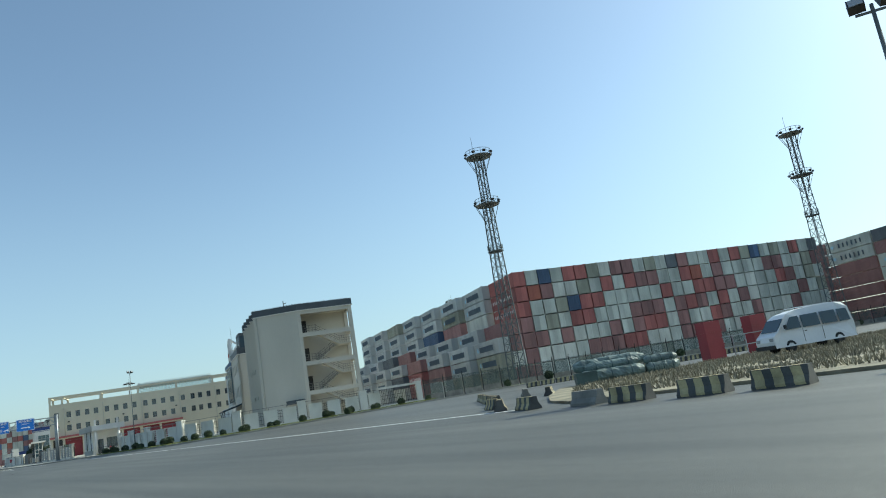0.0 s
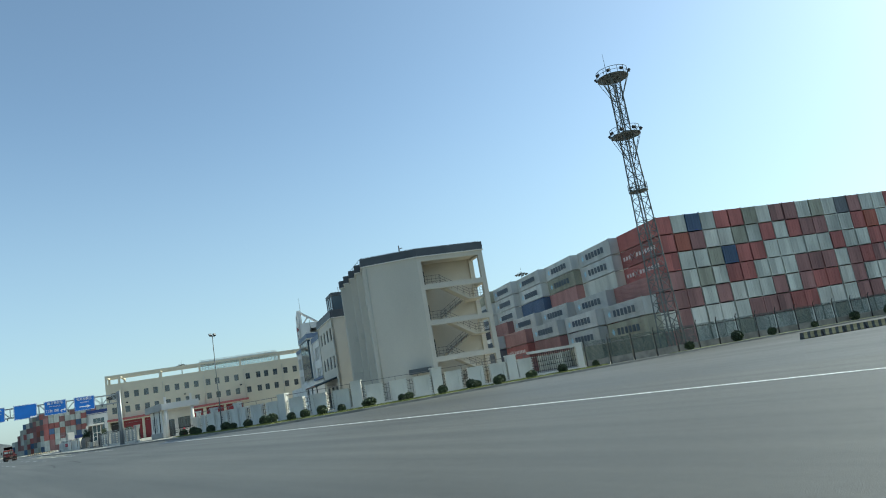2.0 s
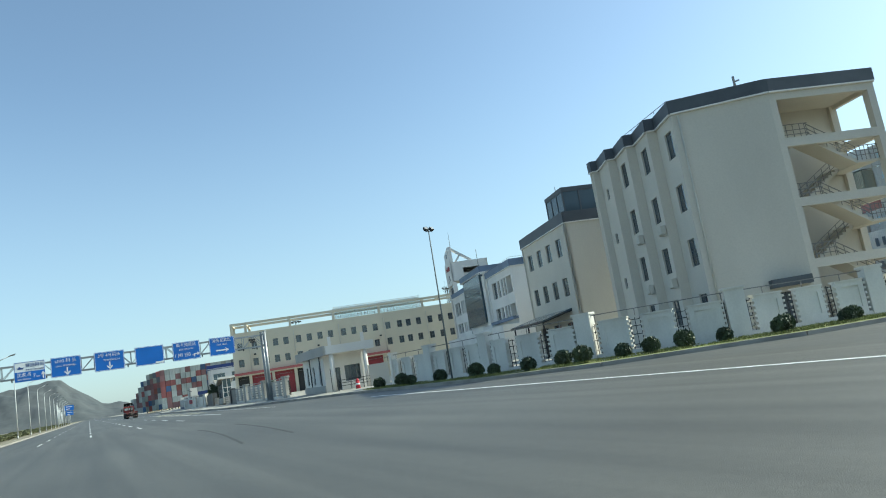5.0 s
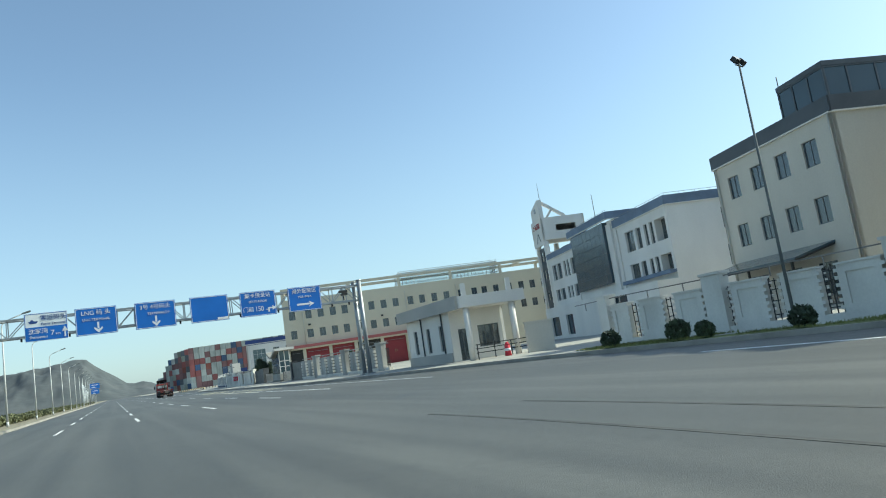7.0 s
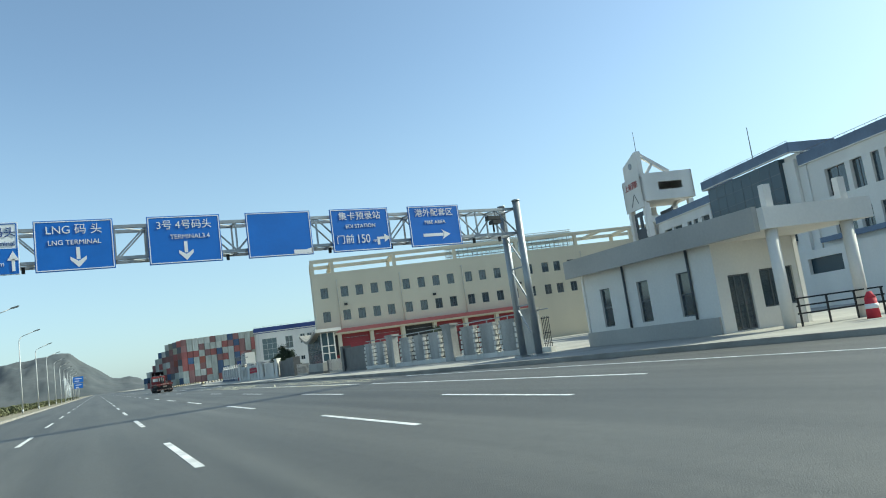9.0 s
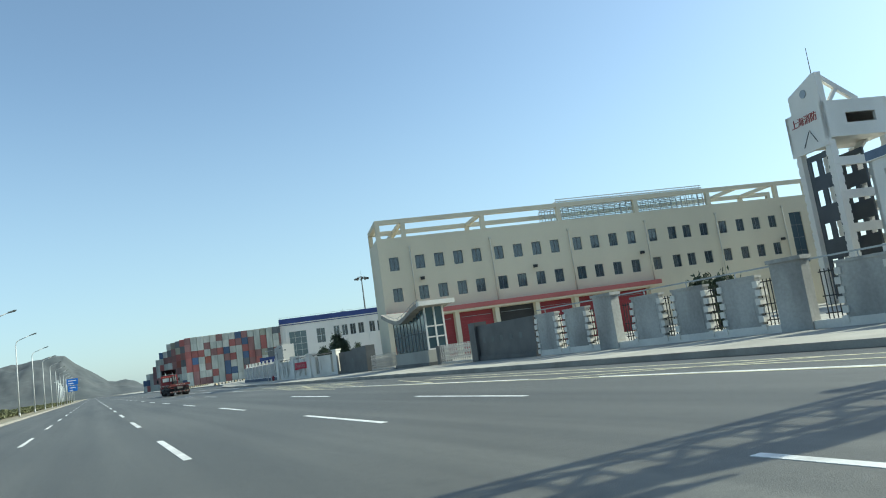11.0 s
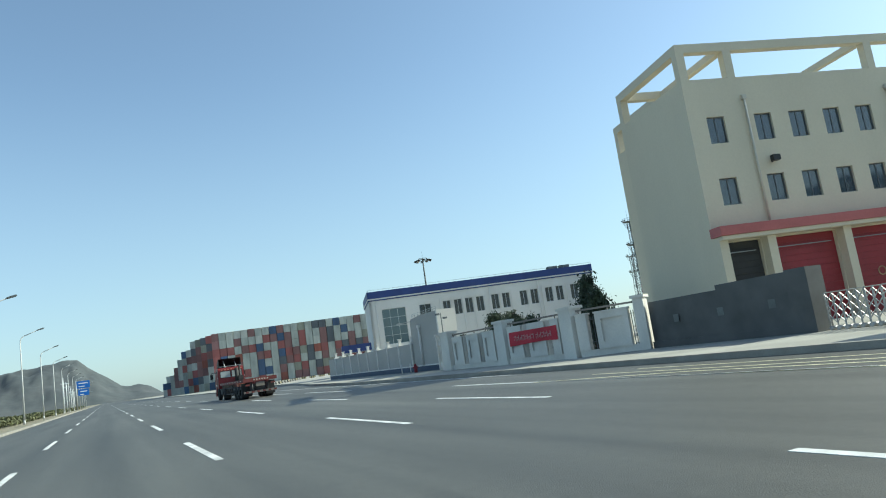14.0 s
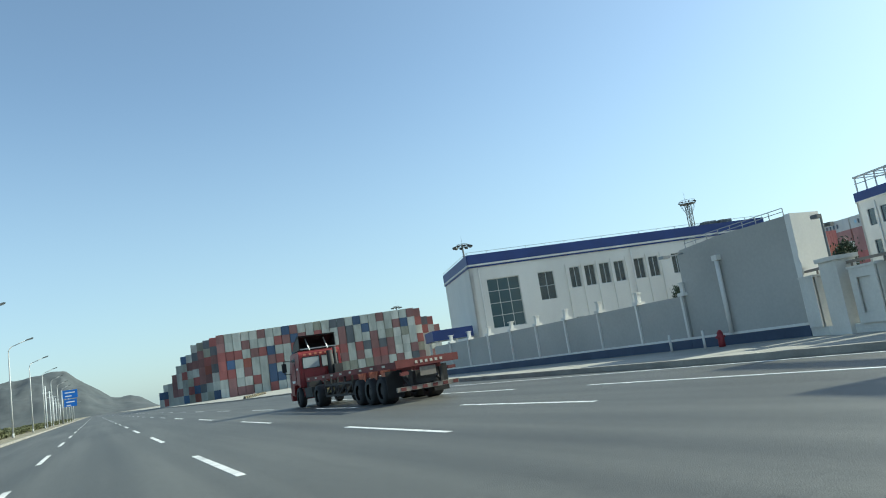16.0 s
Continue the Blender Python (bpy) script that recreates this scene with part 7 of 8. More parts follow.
def wrapped_roll(x, y, z, yaw, ln, r, seed):
    """A long roll in crumpled plastic film, gathered and frayed at its ends."""
    bm = B()
    n, mm = 34, 18
    rings = []
    for i in range(n + 1):
        u = i / n
        pinch = min(1.0, 0.55 + 4.0 * min(u, 1 - u))
        line = []
        for j in range(mm):
            t = 2 * math.pi * j / mm
            w = Vector((u * ln * 2.1, math.cos(t) * 1.7, math.sin(t) * 1.7 + seed))
            k = r * pinch * (1 + 0.16 * noise.noise(w) + 0.2 * abs(noise.noise(w * 2.7)) - 0.12 * abs(noise.noise(w * 6.1)))
            line.append(bm.verts.new((u * ln, k * math.cos(t), r + k * math.sin(t))))
        rings.append(line)
    for p, q in zip(rings, rings[1:]):
        for j in range(mm):
            bm.faces.new((p[j], q[j], q[(j + 1) % mm], p[(j + 1) % mm]))
    bm.faces.new(rings[0])
    bm.faces.new(rings[-1][::-1])
    bmesh.ops.recalc_face_normals(bm, faces=bm.faces[:])
    t = solo("wrapped_roll", bm, M_WRAP, "long roll wrapped in grey-green plastic film, stacked on rough ground", "roll", pose(x, y, z, 0, 0, yaw), "stacked rolls")
    for k in range(3):
        bm = B()
        c = ln * (0.2 + 0.3 * k)
        loops = []
        for dx, k2 in ((-0.025, 1.06), (-0.025, 1.12), (0.025, 1.12), (0.025, 1.06)):
            loops.append([bm.verts.new((c + dx, k2 * r * math.cos(2 * math.pi * j / 14), r + k2 * r * math.sin(2 * math.pi * j / 14))) for j in range(14)])
        for p, q in zip(loops, loops[1:] + loops[:1]):
            for j in range(14):
                bm.faces.new((p[j], p[(j + 1) % 14], q[(j + 1) % 14], q[j]))
        bmesh.ops.recalc_face_normals(bm, faces=bm.faces[:])
        part("strap", bm, M_TARP, t, "dark green strap")


ry = -38.6
ax, ay = math.cos(radians(ry)), math.sin(radians(ry))
for i, (u, v, z, ln, r) in enumerate(((0, 0.0, 0.08, 4.2, 0.38), (0.1, 0.8, 0.08, 4.3, 0.4), (0.0, 1.6, 0.08, 4.4, 0.38), (0.6, 0.4, 0.72, 3.4, 0.3), (0.0, 1.2, 0.74, 4.6, 0.42), (4.4, 0.2, 0.08, 2.0, 0.33), (4.5, 0.95, 0.08, 2.2, 0.36), (4.4, 0.6, 0.64, 2.1, 0.28))):
    wrapped_roll(33.6 + ax * u - ay * v, 29.9 + ay * u + ax * v, z, ry, ln, r, 3.7 * i)
bm = B()
box(bm, 0, 1.3, 0, 0.9, 0, 0.75)
for z in (0.12, 0.6):
    box(bm, -0.03, 1.33, -0.03, 0.93, z, z + 0.08)
solo("green_crate", bm, M_TARP, "dull green crate at the end of the rolls", "crate", pose(32.7, 29.2, 0.08, 0, 0, ry))

ym = thing("yard_crane", "red steel yard crane legs with grey cross rails", "crane", pose(45.4, 27.7, 0.08, 0, 0, -14.7))
for x in (0, 4.35):
    bm = B()
    box(bm, x - 0.72, x + 0.72, -0.45, 0.45, 0.0, 2.75), box(bm, x - 0.76, x + 0.76, -0.5, 0.5, 1.95, 2.05), box(bm, x - 0.76, x + 0.76, -0.5, 0.5, 1.0, 1.08)
    part("leg", bm, M_RED, ym, "broad red steel leg")
bm = B()
for z in (0.75, 1.5):
    bar(bm, (0.5, -0.62, z), (6.4, -0.62, z), 0.06)
for x in (1.4, 2.6, 5.5, 6.3):
    bar(bm, (x, -0.62, 0), (x, -0.62, 1.5), 0.06)
part("rail", bm, M_STEEL, ym)


def wheel_meshes(r, w, n=22):
    ty, rm = B(), B()
    prof = [(r * 0.58, -w / 2), (r * 0.93, -w / 2), (r, -w * 0.36), (r, w * 0.36), (r * 0.93, w / 2), (r * 0.58, w / 2)]
    rings = [[ty.verts.new((a * math.cos(2 * math.pi * i / n), b, a * math.sin(2 * math.pi * i / n))) for i in range(n)] for a, b in prof]
    for p, q in zip(rings, rings[1:]):
        for i in range(n):
            ty.faces.new((p[i], p[(i + 1) % n], q[(i + 1) % n], q[i])).smooth = True
    for y0, y1, rr in ((-w * 0.32, w * 0.32, r * 0.585), (w * 0.32, w * 0.42, r * 0.3), (-w * 0.42, -w * 0.32, r * 0.3)):
        tube(rm, (0, y0, 0), (0, y1, 0), rr, n=18)
    for k in range(8):
        t = 2 * math.pi * k / 8
        for s in (-1, 1):
            tube(rm, (r * 0.43 * math.cos(t), s * w * 0.3, r * 0.43 * math.sin(t)), (r * 0.43 * math.cos(t), s * w * 0.38, r * 0.43 * math.sin(t)), 0.02, n=6)
    return mesh_of("tyre", ty, M_RUBBER), mesh_of("rim", rm, M_CHASSIS)


def put_wheel(a, me, x, y, z):
    wh = new("wheel")
    wh.parent = a
    wh.matrix_basis = pose(x, y, z)
    again("tyre", me[0], wh, Matrix.Identity(4))
    again("rim", me[1], wh, Matrix.Identity(4))


def van(x, y, yaw):
    """High roofed minibus."""
    a = thing("minibus", "white high-roofed minibus parked on waste ground", "minibus", pose(x, y, 0.08, 0, 0, yaw))
    side = [(2.5, 0.32), (2.56, 0.7), (2.48, 0.98), (2.2, 1.16), (1.62, 1.9), (1.3, 2.12), (0.6, 2.27), (-0.6, 2.36), (-1.9, 2.38), (-2.36, 2.3), (-2.52, 2.0), (-2.6, 1.1), (-2.58, 0.32)]
    bm = B()

    def half(pz):
        return 0.86 - (0.0 if pz < 1.2 else 0.10 * (pz - 1.2) / 0.7 if pz < 1.95 else 0.1 + 0.34 * (pz - 1.95) / 0.43)
    lo = [bm.verts.new((px, -half(pz), pz)) for px, pz in side]
    hi = [bm.verts.new((px, half(pz), pz)) for px, pz in side]
    n = len(side)
    for i in range(n):
        bm.faces.new((lo[i], hi[i], hi[(i + 1) % n], lo[(i + 1) % n]))
    bm.faces.new(lo)
    bm.faces.new(hi[::-1])
    bmesh.ops.triangulate(bm, faces=[f for f in bm.faces if len(f.verts) > 4])
    bmesh.ops.recalc_face_normals(bm, faces=bm.faces[:])
    part("body", bm, M_BUS, a)
    for s in (-1, 1):
        for v in (((1.72, 1.24), (1.22, 1.9), (0.72, 1.92), (0.72, 1.24)), ((0.58, 1.24), (0.58, 1.92), (-0.5, 1.94), (-0.5, 1.24)), ((-0.64, 1.24), (-0.64, 1.94), (-1.6, 1.94), (-1.6, 1.24)), ((-1.74, 1.24), (-1.74, 1.94), (-2.36, 1.92), (-2.42, 1.24))):
            bm = B()
            lo = [bm.verts.new((px, s * (half(pz) - 0.015), pz)) for px, pz in v]
            hi = [bm.verts.new((px, s * (half(pz) + 0.012), pz)) for px, pz in v]
            bm.faces.new(lo), bm.faces.new(hi[::-1])
            for i in range(4):
                bm.faces.new((lo[i], lo[(i + 1) % 4], hi[(i + 1) % 4], hi[i]))
            bmesh.ops.recalc_face_normals(bm, faces=bm.faces[:])
            part("side_window", bm, M_GLASSD, a, "dark side window")
        bm = B()
        box(bm, 0.64, 0.66, s * 0.85, s * 0.865, 0.45, 1.2), box(bm, -0.58, -0.56, s * 0.85, s * 0.865, 0.45, 1.2), box(bm, 0.42, 0.56, s * 0.85, s * 0.88, 1.02, 1.06)
        part("door_seam", bm, M_CHASSIS, a)
        bm = B()
        box(bm, 1.72, 1.82, s * 0.9 if s > 0 else -1.06, 1.06 if s > 0 else -0.9, 1.3, 1.52), bar(bm, (1.76, s * 0.84, 1.32), (1.76, s * 0.92, 1.36), 0.04)
        part("mirror", bm, M_IRON, a, "black wing mirror")
    bm = B()
    bar(bm, (2.17, 0, 1.24), (1.66, 0, 1.88), 1.5, 0.03)
    part("windscreen", bm, M_GLASSD, a, "dark windscreen")
    bm = B()
    box(bm, -2.0, 0.9, -0.02, 0.02, 2.36, 2.42)
    part("roof_seam", bm, M_BUS, a)
    for s in (-0.62, 0.62):
        bm = B()
        box(bm, 2.44, 2.57, s - 0.16, s + 0.16, 0.72, 0.9)
        part("headlight", bm, M_LAMP, a)
    bm = B()
    box(bm, 2.42, 2.66, -0.84, 0.84, 0.3, 0.52)
    part("bumper", bm, M_CHASSIS, a)
    me = wheel_meshes(0.33, 0.2, 16)
    for wx in (1.55, -1.5):
        for wy in (-0.75, 0.75):
            put_wheel(a, me, wx, wy, 0.33)


van(40.6, 18.7, 152)

# ---- right background beyond the station ----


def back_office():
    """Its long side looks over the road yard; own x runs from the north end to the south end."""
    f = pose(82.0, 270.2, 0, 0, 0, -106)
    a = thing("yard_office_building", "white three storey office with blue band and roof frame", "building", f)
    L, D = 32, 14
    hs = []
    for k in range(7):
        for z in (8.9, 5.3, 1.7):
            hs += [(1.3 + 4.4 * k, 2.3 + 4.4 * k, z, z + 1.9), (3.2 + 4.4 * k, 4.2 + 4.4 * k, z, z + 1.9)]
    bm = B()
    wall(bm, (0, 0), (L, 0), 0, 11.9, 0.3, hs)
    part("wall", bm, M_WHITE, a)
    for h in hs:
        window(a, (0, 0), (L, 0), *h, cols=1)
    for p, q in (((L, 0), (L, D)), ((L, D), (0, D)), ((0, D), (0, 0))):
        bm = B()
        wall(bm, p, q, 0, 11.9, 0.3)
        part("wall", bm, M_WHITE, a)
    for x in (2.75, 7.1, 11.6, 16.0):
        bm = B()
        tube(bm, (x, -0.1, 0), (x, -0.1, 11.6), 0.07, n=8)
        part("downpipe", bm, M_WHITE, a)
    bm, wl = B(), B()
    for p, q in (((0, D), (0, 0)), ((0, 0), (L, 0))):
        d = Vector((q[0] - p[0], q[1] - p[1])).normalized()
        n = Vector((d.y, -d.x)) * 0.12
        wall(bm, (p[0] + n.x, p[1] + n.y), (q[0] + n.x, q[1] + n.y), 12.02, 13.05, 0.4)
        wall(wl, (p[0] + n.x * 1.3, p[1] + n.y * 1.3), (q[0] + n.x * 1.3, q[1] + n.y * 1.3), 11.86, 12.0, 0.3)
    box(bm, 0.4, L - 0.4, 0.4, D - 0.4, 11.95, 12.15)
    part("roof_band", bm, M_BLUE, a, "blue roof band")
    part("string_course", wl, M_WHITE, a, "white stripe")
    bm = B()
    for x in np.linspace(0.3, 24, 17):
        bar(bm, (x, 0.3, 12.1), (x, 0.3, 14.75), 0.12), bar(bm, (x, 5, 12.1), (x, 5, 14.75), 0.12), bar(bm, (x, 0.3, 14.8), (x, 5, 14.8), 0.1)
    for z in (14.9, 14.1):
        bar(bm, (0.1, 0.3, z), (24, 0.3, z), 0.2 if z > 14.5 else 0.08), bar(bm, (0.1, 5, z), (24, 5, z), 0.2 if z > 14.5 else 0.08)
    part("roof_frame", bm, M_ZINC, a, "open pale steel roof frame")


back_office()

# container rows seen between the offices
for x, y, rows, bays, cols in ((156.0, 299.0, 7, 5, 2), (121.0, 306.0, 5, 2, 3)):
    S3 = pose(x, y, 0, 0, 0, -15)
    for b in range(bays):
        for c in range(cols):
            for r in range(rows):
                colour = rng.choices(["maroon", "grey", "silver", "red", "orange", "blue"], [40, 18, 16, 14, 7, 5])[0]
                m = S3 @ pose(c * 2.52 + rng.uniform(-0.05, 0.05), b * 12.6, PZ + r * (CH + 0.004))
                rest["yard"].append((far_me[far_keys.index(colour)], m))
                if c == 0 and colour in ("grey", "silver"):
                    rest["yard"] += [(STAR, m @ pose(0, 10.4, 1.35)), (LOGO, m @ pose(0, 3.2, 1.35))]
join_rest("yard", "container_stack", "brown, grey and red containers behind the offices")

# banner on the fence
bn = thing("banner", "red cloth banner with unreadable white lettering tied to the fence", "banner", along((22.02, 218.3), (21.98, 223.0)))
bm = B()
n = 24
for i in range(n):
    x0, x1 = 4.7 * i / n, 4.7 * (i + 1) / n
    w0, w1 = 0.04 * math.sin(x0 * 3.1), 0.04 * math.sin(x1 * 3.1)
    v = [bm.verts.new(p) for p in ((x0, w0, 1.16 + 0.04 * math.sin(x0)), (x1, w1, 1.16 + 0.04 * math.sin(x1)), (x1, w1 * 0.3, 1.9), (x0, w0 * 0.3, 1.9))]
    bm.faces.new(v)
bmesh.ops.remove_doubles(bm, verts=bm.verts, dist=0.001)
bmesh.ops.solidify(bm, geom=bm.faces[:], thickness=0.008)
part("cloth", bm, M_BANNER, bn)
for i in range(12):
    bm = B()
    x = 0.5 + 0.3 * i + (0.12 if i > 4 else 0)
    box(bm, x, x + 0.05, 0.045, 0.057, 1.38, 1.68), box(bm, x + 0.06, x + 0.22, 0.045, 0.057, 1.5 + 0.05 * (i % 3), 1.55 + 0.05 * (i % 3)), box(bm, x + 0.17, x + 0.22, 0.045, 0.057, 1.38 + 0.04 * (i % 2), 1.49)
    part("lettering_bar", bm, M_BANNERTEXT, bn)

# ---- truck and flat trailer ----


def truck(x, y):
    """Red tractor unit with an empty skeletal trailer; own x runs forward from the front axle."""
    a = thing("articulated_truck", "faded red tractor unit pulling an empty flat container trailer", "truck", pose(x, y, 0, 0, 0, 90))
    # cab shell
    side = [(1.38, 0.62), (1.42, 1.35), (1.36, 1.75), (1.12, 2.72), (0.9, 2.86), (-0.62, 2.9), (-0.74, 2.75), (-0.74, 1.02), (-0.62, 1.02), (-0.56, 1.05), (-0.48, 1.14), (-0.05, 1.2), (0.42, 1.14), (0.62, 0.85), (0.68, 0.62)]
    bm = B()
    lo = [bm.verts.new((px, -1.21 + (0.07 if pz > 1.8 else 0), pz)) for px, pz in side]
    hi = [bm.verts.new((px, 1.21 - (0.07 if pz > 1.8 else 0), pz)) for px, pz in side]
    n = len(side)
    for i in range(n):
        bm.faces.new((lo[i], hi[i], hi[(i + 1) % n], lo[(i + 1) % n]))
    bm.faces.new(lo)
    bm.faces.new(hi[::-1])
    bmesh.ops.recalc_face_normals(bm, faces=bm.faces[:])
    bmesh.ops.bevel(bm, geom=[e for e in bm.edges if e.calc_length() > 0.3], offset=0.045, segments=2, affect='EDGES')
    cab = part("cab", bm, M_TRUCK, a, "faded red cab shell")
    for s in (-1, 1):
        bm = B()
        v = [(0.98, 1.95), (0.86, 2.55), (0.05, 2.6), (0.05, 1.9)]
        lo = [bm.verts.new((px, s * 1.152, pz)) for px, pz in v]
        hi = [bm.verts.new((px, s * 1.166, pz)) for px, pz in v]
        bm.faces.new(lo), bm.faces.new(hi[::-1])
        for i in range(4):
            bm.faces.new((lo[i], lo[(i + 1) % 4], hi[(i + 1) % 4], hi[i]))
        part("side_window", bm, M_GLASSD, cab, "dark side window")
        bm = B()
        box(bm, -0.02, 0.0, s * 1.2, s * 1.222, 1.1, 2.65), box(bm, 1.0, 1.02, s * 1.2, s * 1.222, 1.0, 1.9)
        part("door_seam", bm, M_CHASSIS, cab)
        bm = B()
        bar(bm, (0.95, s * 1.16, 2.5), (1.2, s * 1.5, 2.55), 0.04), bar(bm, (0.95, s * 1.16, 1.8), (1.2, s * 1.5, 1.85), 0.04), bar(bm, (1.2, s * 1.5, 1.85), (1.2, s * 1.5, 2.55), 0.04)
        box(bm, 1.14, 1.24, s * 1.5 - 0.12, s * 1.5 + 0.12, 1.95, 2.42)
        part("mirror", bm, M_IRON, a, "black wing mirror")
        bm = B()
        box(bm, -0.55, -0.3, s * 1.212, s * 1.224, 1.95, 2.05), box(bm, 0.2, 0.8, s * 1.212, s * 1.224, 1.3, 1.42)
        part("lettering_bar", bm, M_TEXTW, cab, "white weight marking bar")
    bm = B()
    bar(bm, (1.39, 0, 1.85), (1.17, 0, 2.62), 2.1, 0.03)
    part("windscreen", bm, M_GLASSD, cab)
    for y0, y1 in ((0.08, 0.95), (-0.95, -0.08)):
        bm = B()
        box(bm, -0.765, -0.75, y0, y1, 2.0, 2.55)
        part("rear_window", bm, M_SKYPANE, cab, "rear cab window painted pale with sky brightness")
        bm = B()
        for q in ((y0 - 0.03, y1 + 0.03, 1.96, 2.0), (y0 - 0.03, y1 + 0.03, 2.55, 2.59), (y0 - 0.04, y0, 2.0, 2.55), (y1, y1 + 0.04, 2.0, 2.55)):
            box(bm, -0.775, -0.745, q[0], q[1], q[2], q[3])
        part("rear_window_frame", bm, M_IRON, cab)
    bm = B()
    for y0, y1 in ((-0.9, -0.25), (-0.15, 0.4), (0.5, 0.95)):
        box(bm, -0.77, -0.742, y0, y1, 1.3, 1.85)
    part("rear_pressing", bm, M_TRUCK, cab, "pressed rear cab panel")
    bm = B()
    for k in range(7):
        box(bm, -0.752, -0.74, -1.0 + 0.29 * k, -0.86 + 0.29 * k, 2.66, 2.76)
    part("reflector_strip", bm, M_ORANGE, cab, "worn red and white reflector strip")
    # roof deflector, open to the back
    bm = B()
    pr = [(0.9, 2.92), (0.55, 3.35), (-0.35, 3.72), (-0.55, 3.72), (-0.5, 3.66), (-0.3, 3.64), (0.5, 3.3), (0.82, 2.92)]
    extrude(bm, pr, -1.02, 1.02)
    for s in (-1.02, 0.98):
        extrude(bm, [(0.86, 2.92), (0.5, 3.36), (-0.35, 3.7), (-0.5, 3.68), (-0.52, 2.98)], s, s + 0.04)
    part("roof_deflector", bm, M_IRON, a, "black roof wind deflector")
    bm = B()
    for s in (-0.55, 0.45):
        bar(bm, (-0.5, s, 2.92), (-0.2, s + 0.1, 3.55), 0.05)
    bar(bm, (-0.66, -1.0, 3.0), (-0.66, 1.0, 3.0), 0.06)
    part("deflector_strut", bm, M_STEEL, a)
    # chassis
    bm = B()
    for s in (-0.42, 0.42):
        box(bm, -5.0, 1.2, s - 0.05, s + 0.05, 0.78, 1.05)
    box(bm, -5.05, -4.9, -0.5, 0.5, 0.78, 1.05)
    part("frame_rail", bm, M_CHASSIS, a)
    bm = B()
    box(bm, 1.2, 1.5, -1.22, 1.22, 0.36, 0.78)
    part("bumper", bm, M_TRUCK, a, "red front bumper")
    for s in (-1, 1):
        bm = B()
        box(bm, -2.6, -1.3, s * 0.62 if s > 0 else -1.15, 1.15 if s > 0 else -0.62, 0.5, 1.0)
        part("fuel_tank", bm, M_CHASSIS, a, "grimy fuel tank")
        bm = B()
        pts = [(0.62 * math.cos(t), 0.52 + 0.64 * math.sin(t)) for t in np.linspace(0.15, math.pi - 0.1, 9)]
        for p, q in zip(pts, pts[1:]):
            bar(bm, (p[0], s * 1.0, p[1]), (q[0], s * 1.0, q[1]), 0.36, 0.03, (0, 1, 0))
        part("mudguard", bm, M_TRUCK, a)
    bm = B()
    tube(bm, (-1.0, -0.75, 1.0), (-1.0, -0.75, 2.9), 0.09, n=10), tube(bm, (-1.05, -0.45, 1.1), (-1.05, -0.45, 2.75), 0.16, n=12), box(bm, -1.35, -0.8, -1.0, -0.55, 1.2, 2.0), box(bm, -1.3, -0.85, 0.2, 0.9, 1.0, 1.5)
    part("exhaust_pipe", bm, M_CHASSIS, a, "dark upright exhaust and intake pipe")
    bm = B()
    for k in range(5):
        tube(bm, (-0.8, -0.1 + 0.1 * k, 1.5), (-1.7, 0.0 + 0.05 * k, 1.1), 0.03, n=6)
    part("hoses", bm, M_CHASSIS, a, "dark coiled air hoses")
    bm = B()
    box(bm, -4.3, -2.9, -0.5, 0.5, 1.05, 1.17)
    part("coupling", bm, M_CHASSIS, a, "fifth wheel plate")
    bm = B()
    box(bm, -4.42, -4.4, 0.55, 1.0, 0.62, 0.86)
    part("plate", bm, M_YEL, a, "yellow plate with no writing")
    steer, dual = wheel_meshes(0.52, 0.3), wheel_meshes(0.52, 0.56)
    for s in (-1, 1):
        put_wheel(a, steer, 0, s * 1.02, 0.52)
        put_wheel(a, dual, -3.6, s * 0.93, 0.52)
        for wx in (-9.7, -11.02, -12.34):
            put_wheel(a, dual, wx, s * 0.94, 0.52)
    for wx in (0, -3.6, -9.7, -11.02, -12.34):
        bm = B()
        tube(bm, (wx, -0.8, 0.52), (wx, 0.8, 0.52), 0.09, n=10)
        part("axle", bm, M_CHASSIS, a)
    # trailer bed
    bm = B()
    for s in (-0.5, 0.5):
        pr = [(-2.3, 1.2), (-2.3, 1.42), (-14.1, 1.5), (-14.1, 1.12), (-5.2, 1.05), (-4.6, 1.2)]
        extrude(bm, pr, s - 0.07, s + 0.07)
    part("main_beam", bm, M_TRUCK2, a, "faded red trailer beams")
    for k in range(11):
        xx = -2.4 - 1.14 * k
        bm = B()
        box(bm, xx - 0.07, xx + 0.07, -1.22, 1.22, 1.3, 1.44)
        part("cross_member", bm, M_TRUCK2, a)
    for s in (-1, 1):
        bm = B()
        box(bm, -14.1, -2.2, s * 1.22 - 0.05, s * 1.22 + 0.05, 1.28, 1.5)
        part("side_rail", bm, M_TRUCK2, a, "faded red side rail")
        bm = B()
        for k in range(9):
            xx = -2.8 - 1.3 * k
            box(bm, xx, xx + 0.3, s * 1.275 - 0.006, s * 1.275 + 0.006, 1.36, 1.44)
        part("reflector_strip", bm, M_PIPE, a, "grimy reflector dashes")
        bm = B()
        for z in (0.5, 0.98):
            bar(bm, (-9.0, s * 1.15, z), (-5.0, s * 1.15, z), 0.09)
        for k in range(5):
            bar(bm, (-5.0 - 1.0 * k, s * 1.15, 0.5), (-5.0 - 1.0 * k, s * 1.15, 1.3), 0.08)
            if k < 4:
                bar(bm, (-5.0 - k, s * 1.15, 0.5), (-6.0 - k, s * 1.15, 0.98), 0.06)
        part("side_guard", bm, M_CHASSIS, a, "grimy side guard lattice")
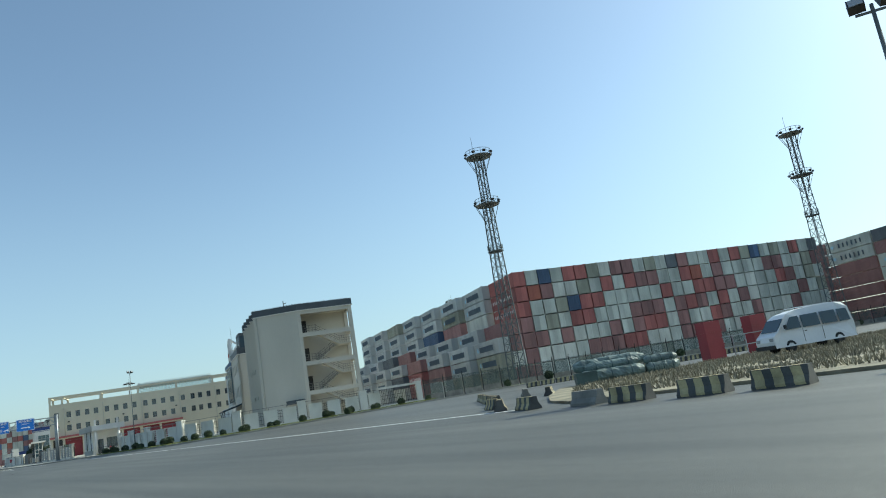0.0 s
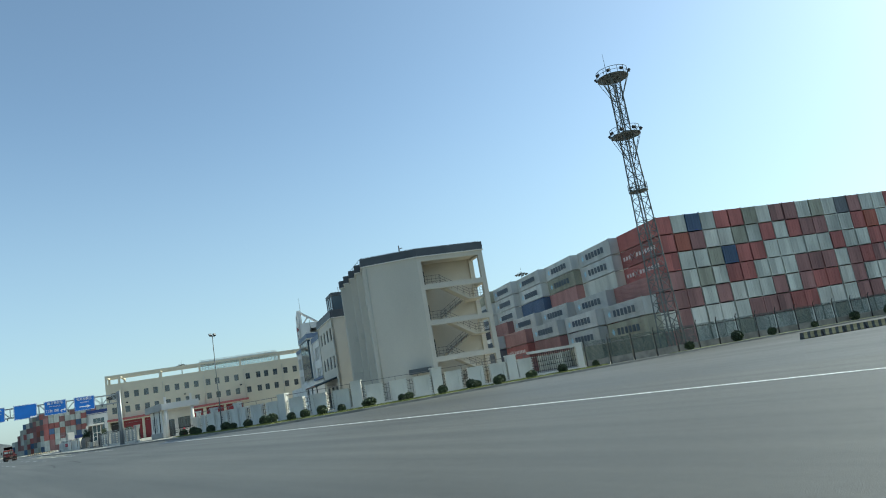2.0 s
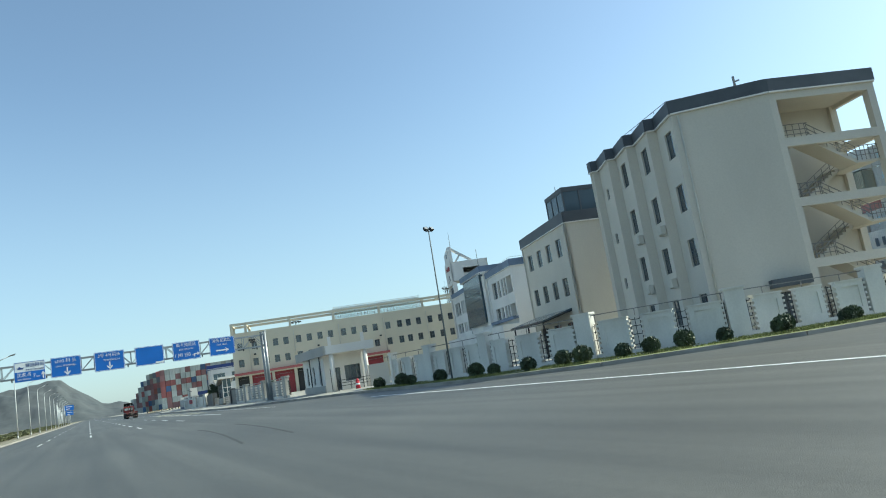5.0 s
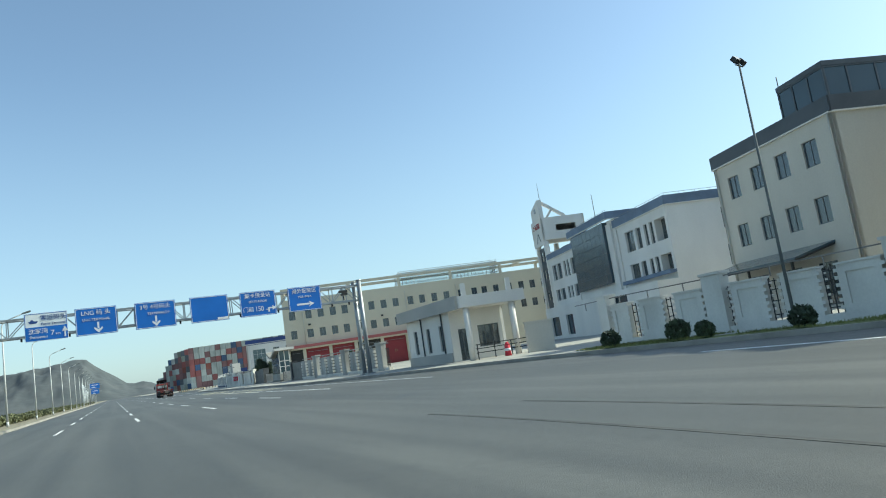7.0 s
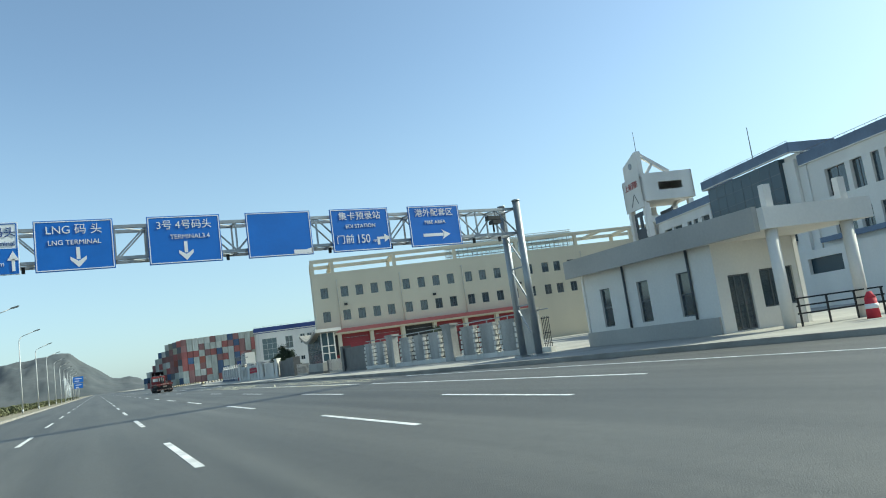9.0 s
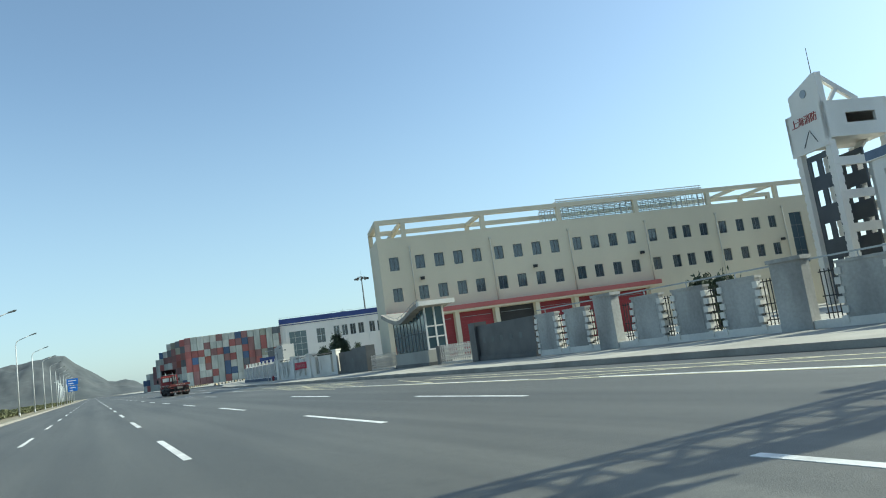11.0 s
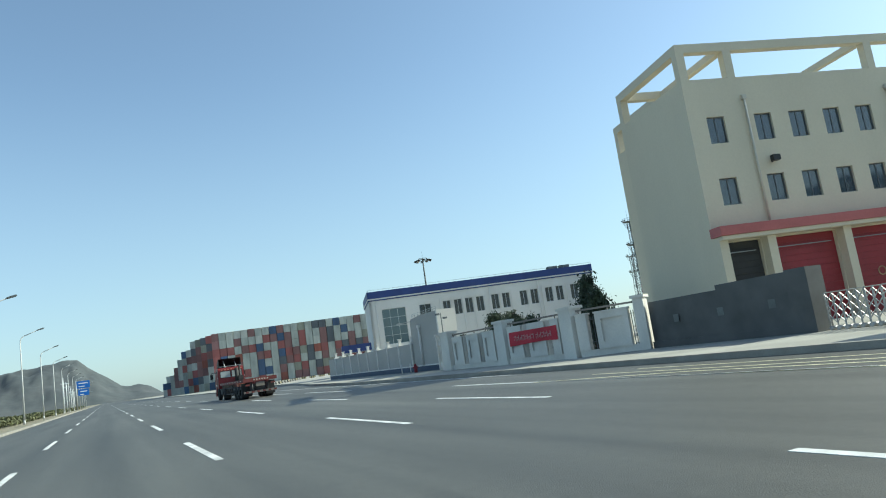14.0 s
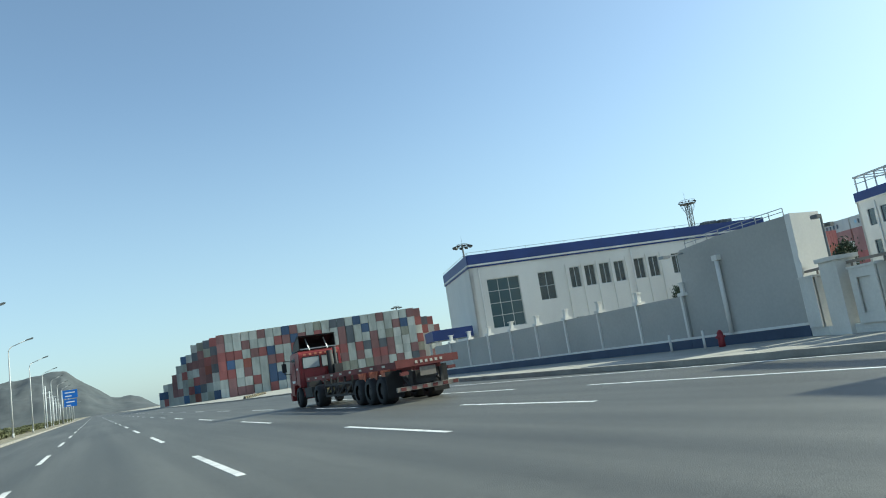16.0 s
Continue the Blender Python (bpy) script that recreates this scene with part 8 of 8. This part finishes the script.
        for wx in (-9.7, -11.02, -12.34):
            bm = B()
            pts = [(wx + 0.6 * math.cos(t), 0.56 + 0.6 * math.sin(t)) for t in np.linspace(0.9, math.pi - 0.9, 6)]
            for p, q in zip(pts, pts[1:]):
                bar(bm, (p[0], s * 0.95, p[1]), (q[0], s * 0.95, q[1]), 0.6, 0.03, (0, 1, 0))
            part("wheel_arch", bm, M_ORANGE, a, "sun-faded orange wheel arch")
        bm = B()
        bar(bm, (-5.6, s * 0.75, 0.35), (-5.6, s * 0.75, 1.2), 0.14), box(bm, -5.75, -5.45, s * 0.75 - 0.15, s * 0.75 + 0.15, 0.3, 0.36)
        part("landing_leg", bm, M_CHASSIS, a)
        bm = B()
        box(bm, -14.2, -14.1, s * 0.95 - 0.16, s * 0.95 + 0.16, 0.98, 1.1)
        part("tail_light", bm, M_TRUCK2, a, "dull red tail light")
        bm = B()
        bar(bm, (-13.9, s * 0.62, 0.5), (-13.9, s * 0.62, 1.15), 0.12), bar(bm, (-13.0, s * 0.62, 1.1), (-13.9, s * 0.62, 0.6), 0.1)
        part("bumper_post", bm, M_CHASSIS, a)
    bm = B()
    box(bm, -14.22, -14.1, -1.26, 1.26, 1.26, 1.54)
    part("tail_beam", bm, M_TRUCK2, a)
    bm = B()
    for k in range(6):
        box(bm, -14.232, -14.22, -0.6 + 0.2 * k, -0.5 + 0.2 * k, 1.35, 1.45)
    part("lettering_bar", bm, M_PIPE, a, "pale unreadable marking bars")
    for s in (-0.94, 0.94):
        bm = B()
        box(bm, -13.14, -13.1, s - 0.32, s + 0.32, 0.22, 1.2)
        part("mudflap", bm, M_RUBBER, a, "black rubber mudflap")
    bm = B()
    box(bm, -13.9, -13.2, -0.4, 0.4, 0.62, 1.1)
    part("spare_carrier", bm, M_CHASSIS, a, "dark carrier under the trailer tail")
    bm = B()
    box(bm, -14.16, -14.14, -0.32, 0.32, 0.88, 1.2)
    part("tail_plate", bm, M_SHED, a, "dull yellow plate with no writing")
    bm = B()
    box(bm, -14.05, -13.95, -1.24, 1.24, 0.42, 0.58)
    part("rear_bumper", bm, M_SHED, a, "grimy rear underrun bar")
    for k in range(6):
        bm = B()
        box(bm, -14.062, -14.05, -1.2 + 0.42 * k, -1.0 + 0.42 * k, 0.44, 0.56)
        part("bumper_stripe", bm, M_TRUCK2, a)


truck(11.7, 257.4)
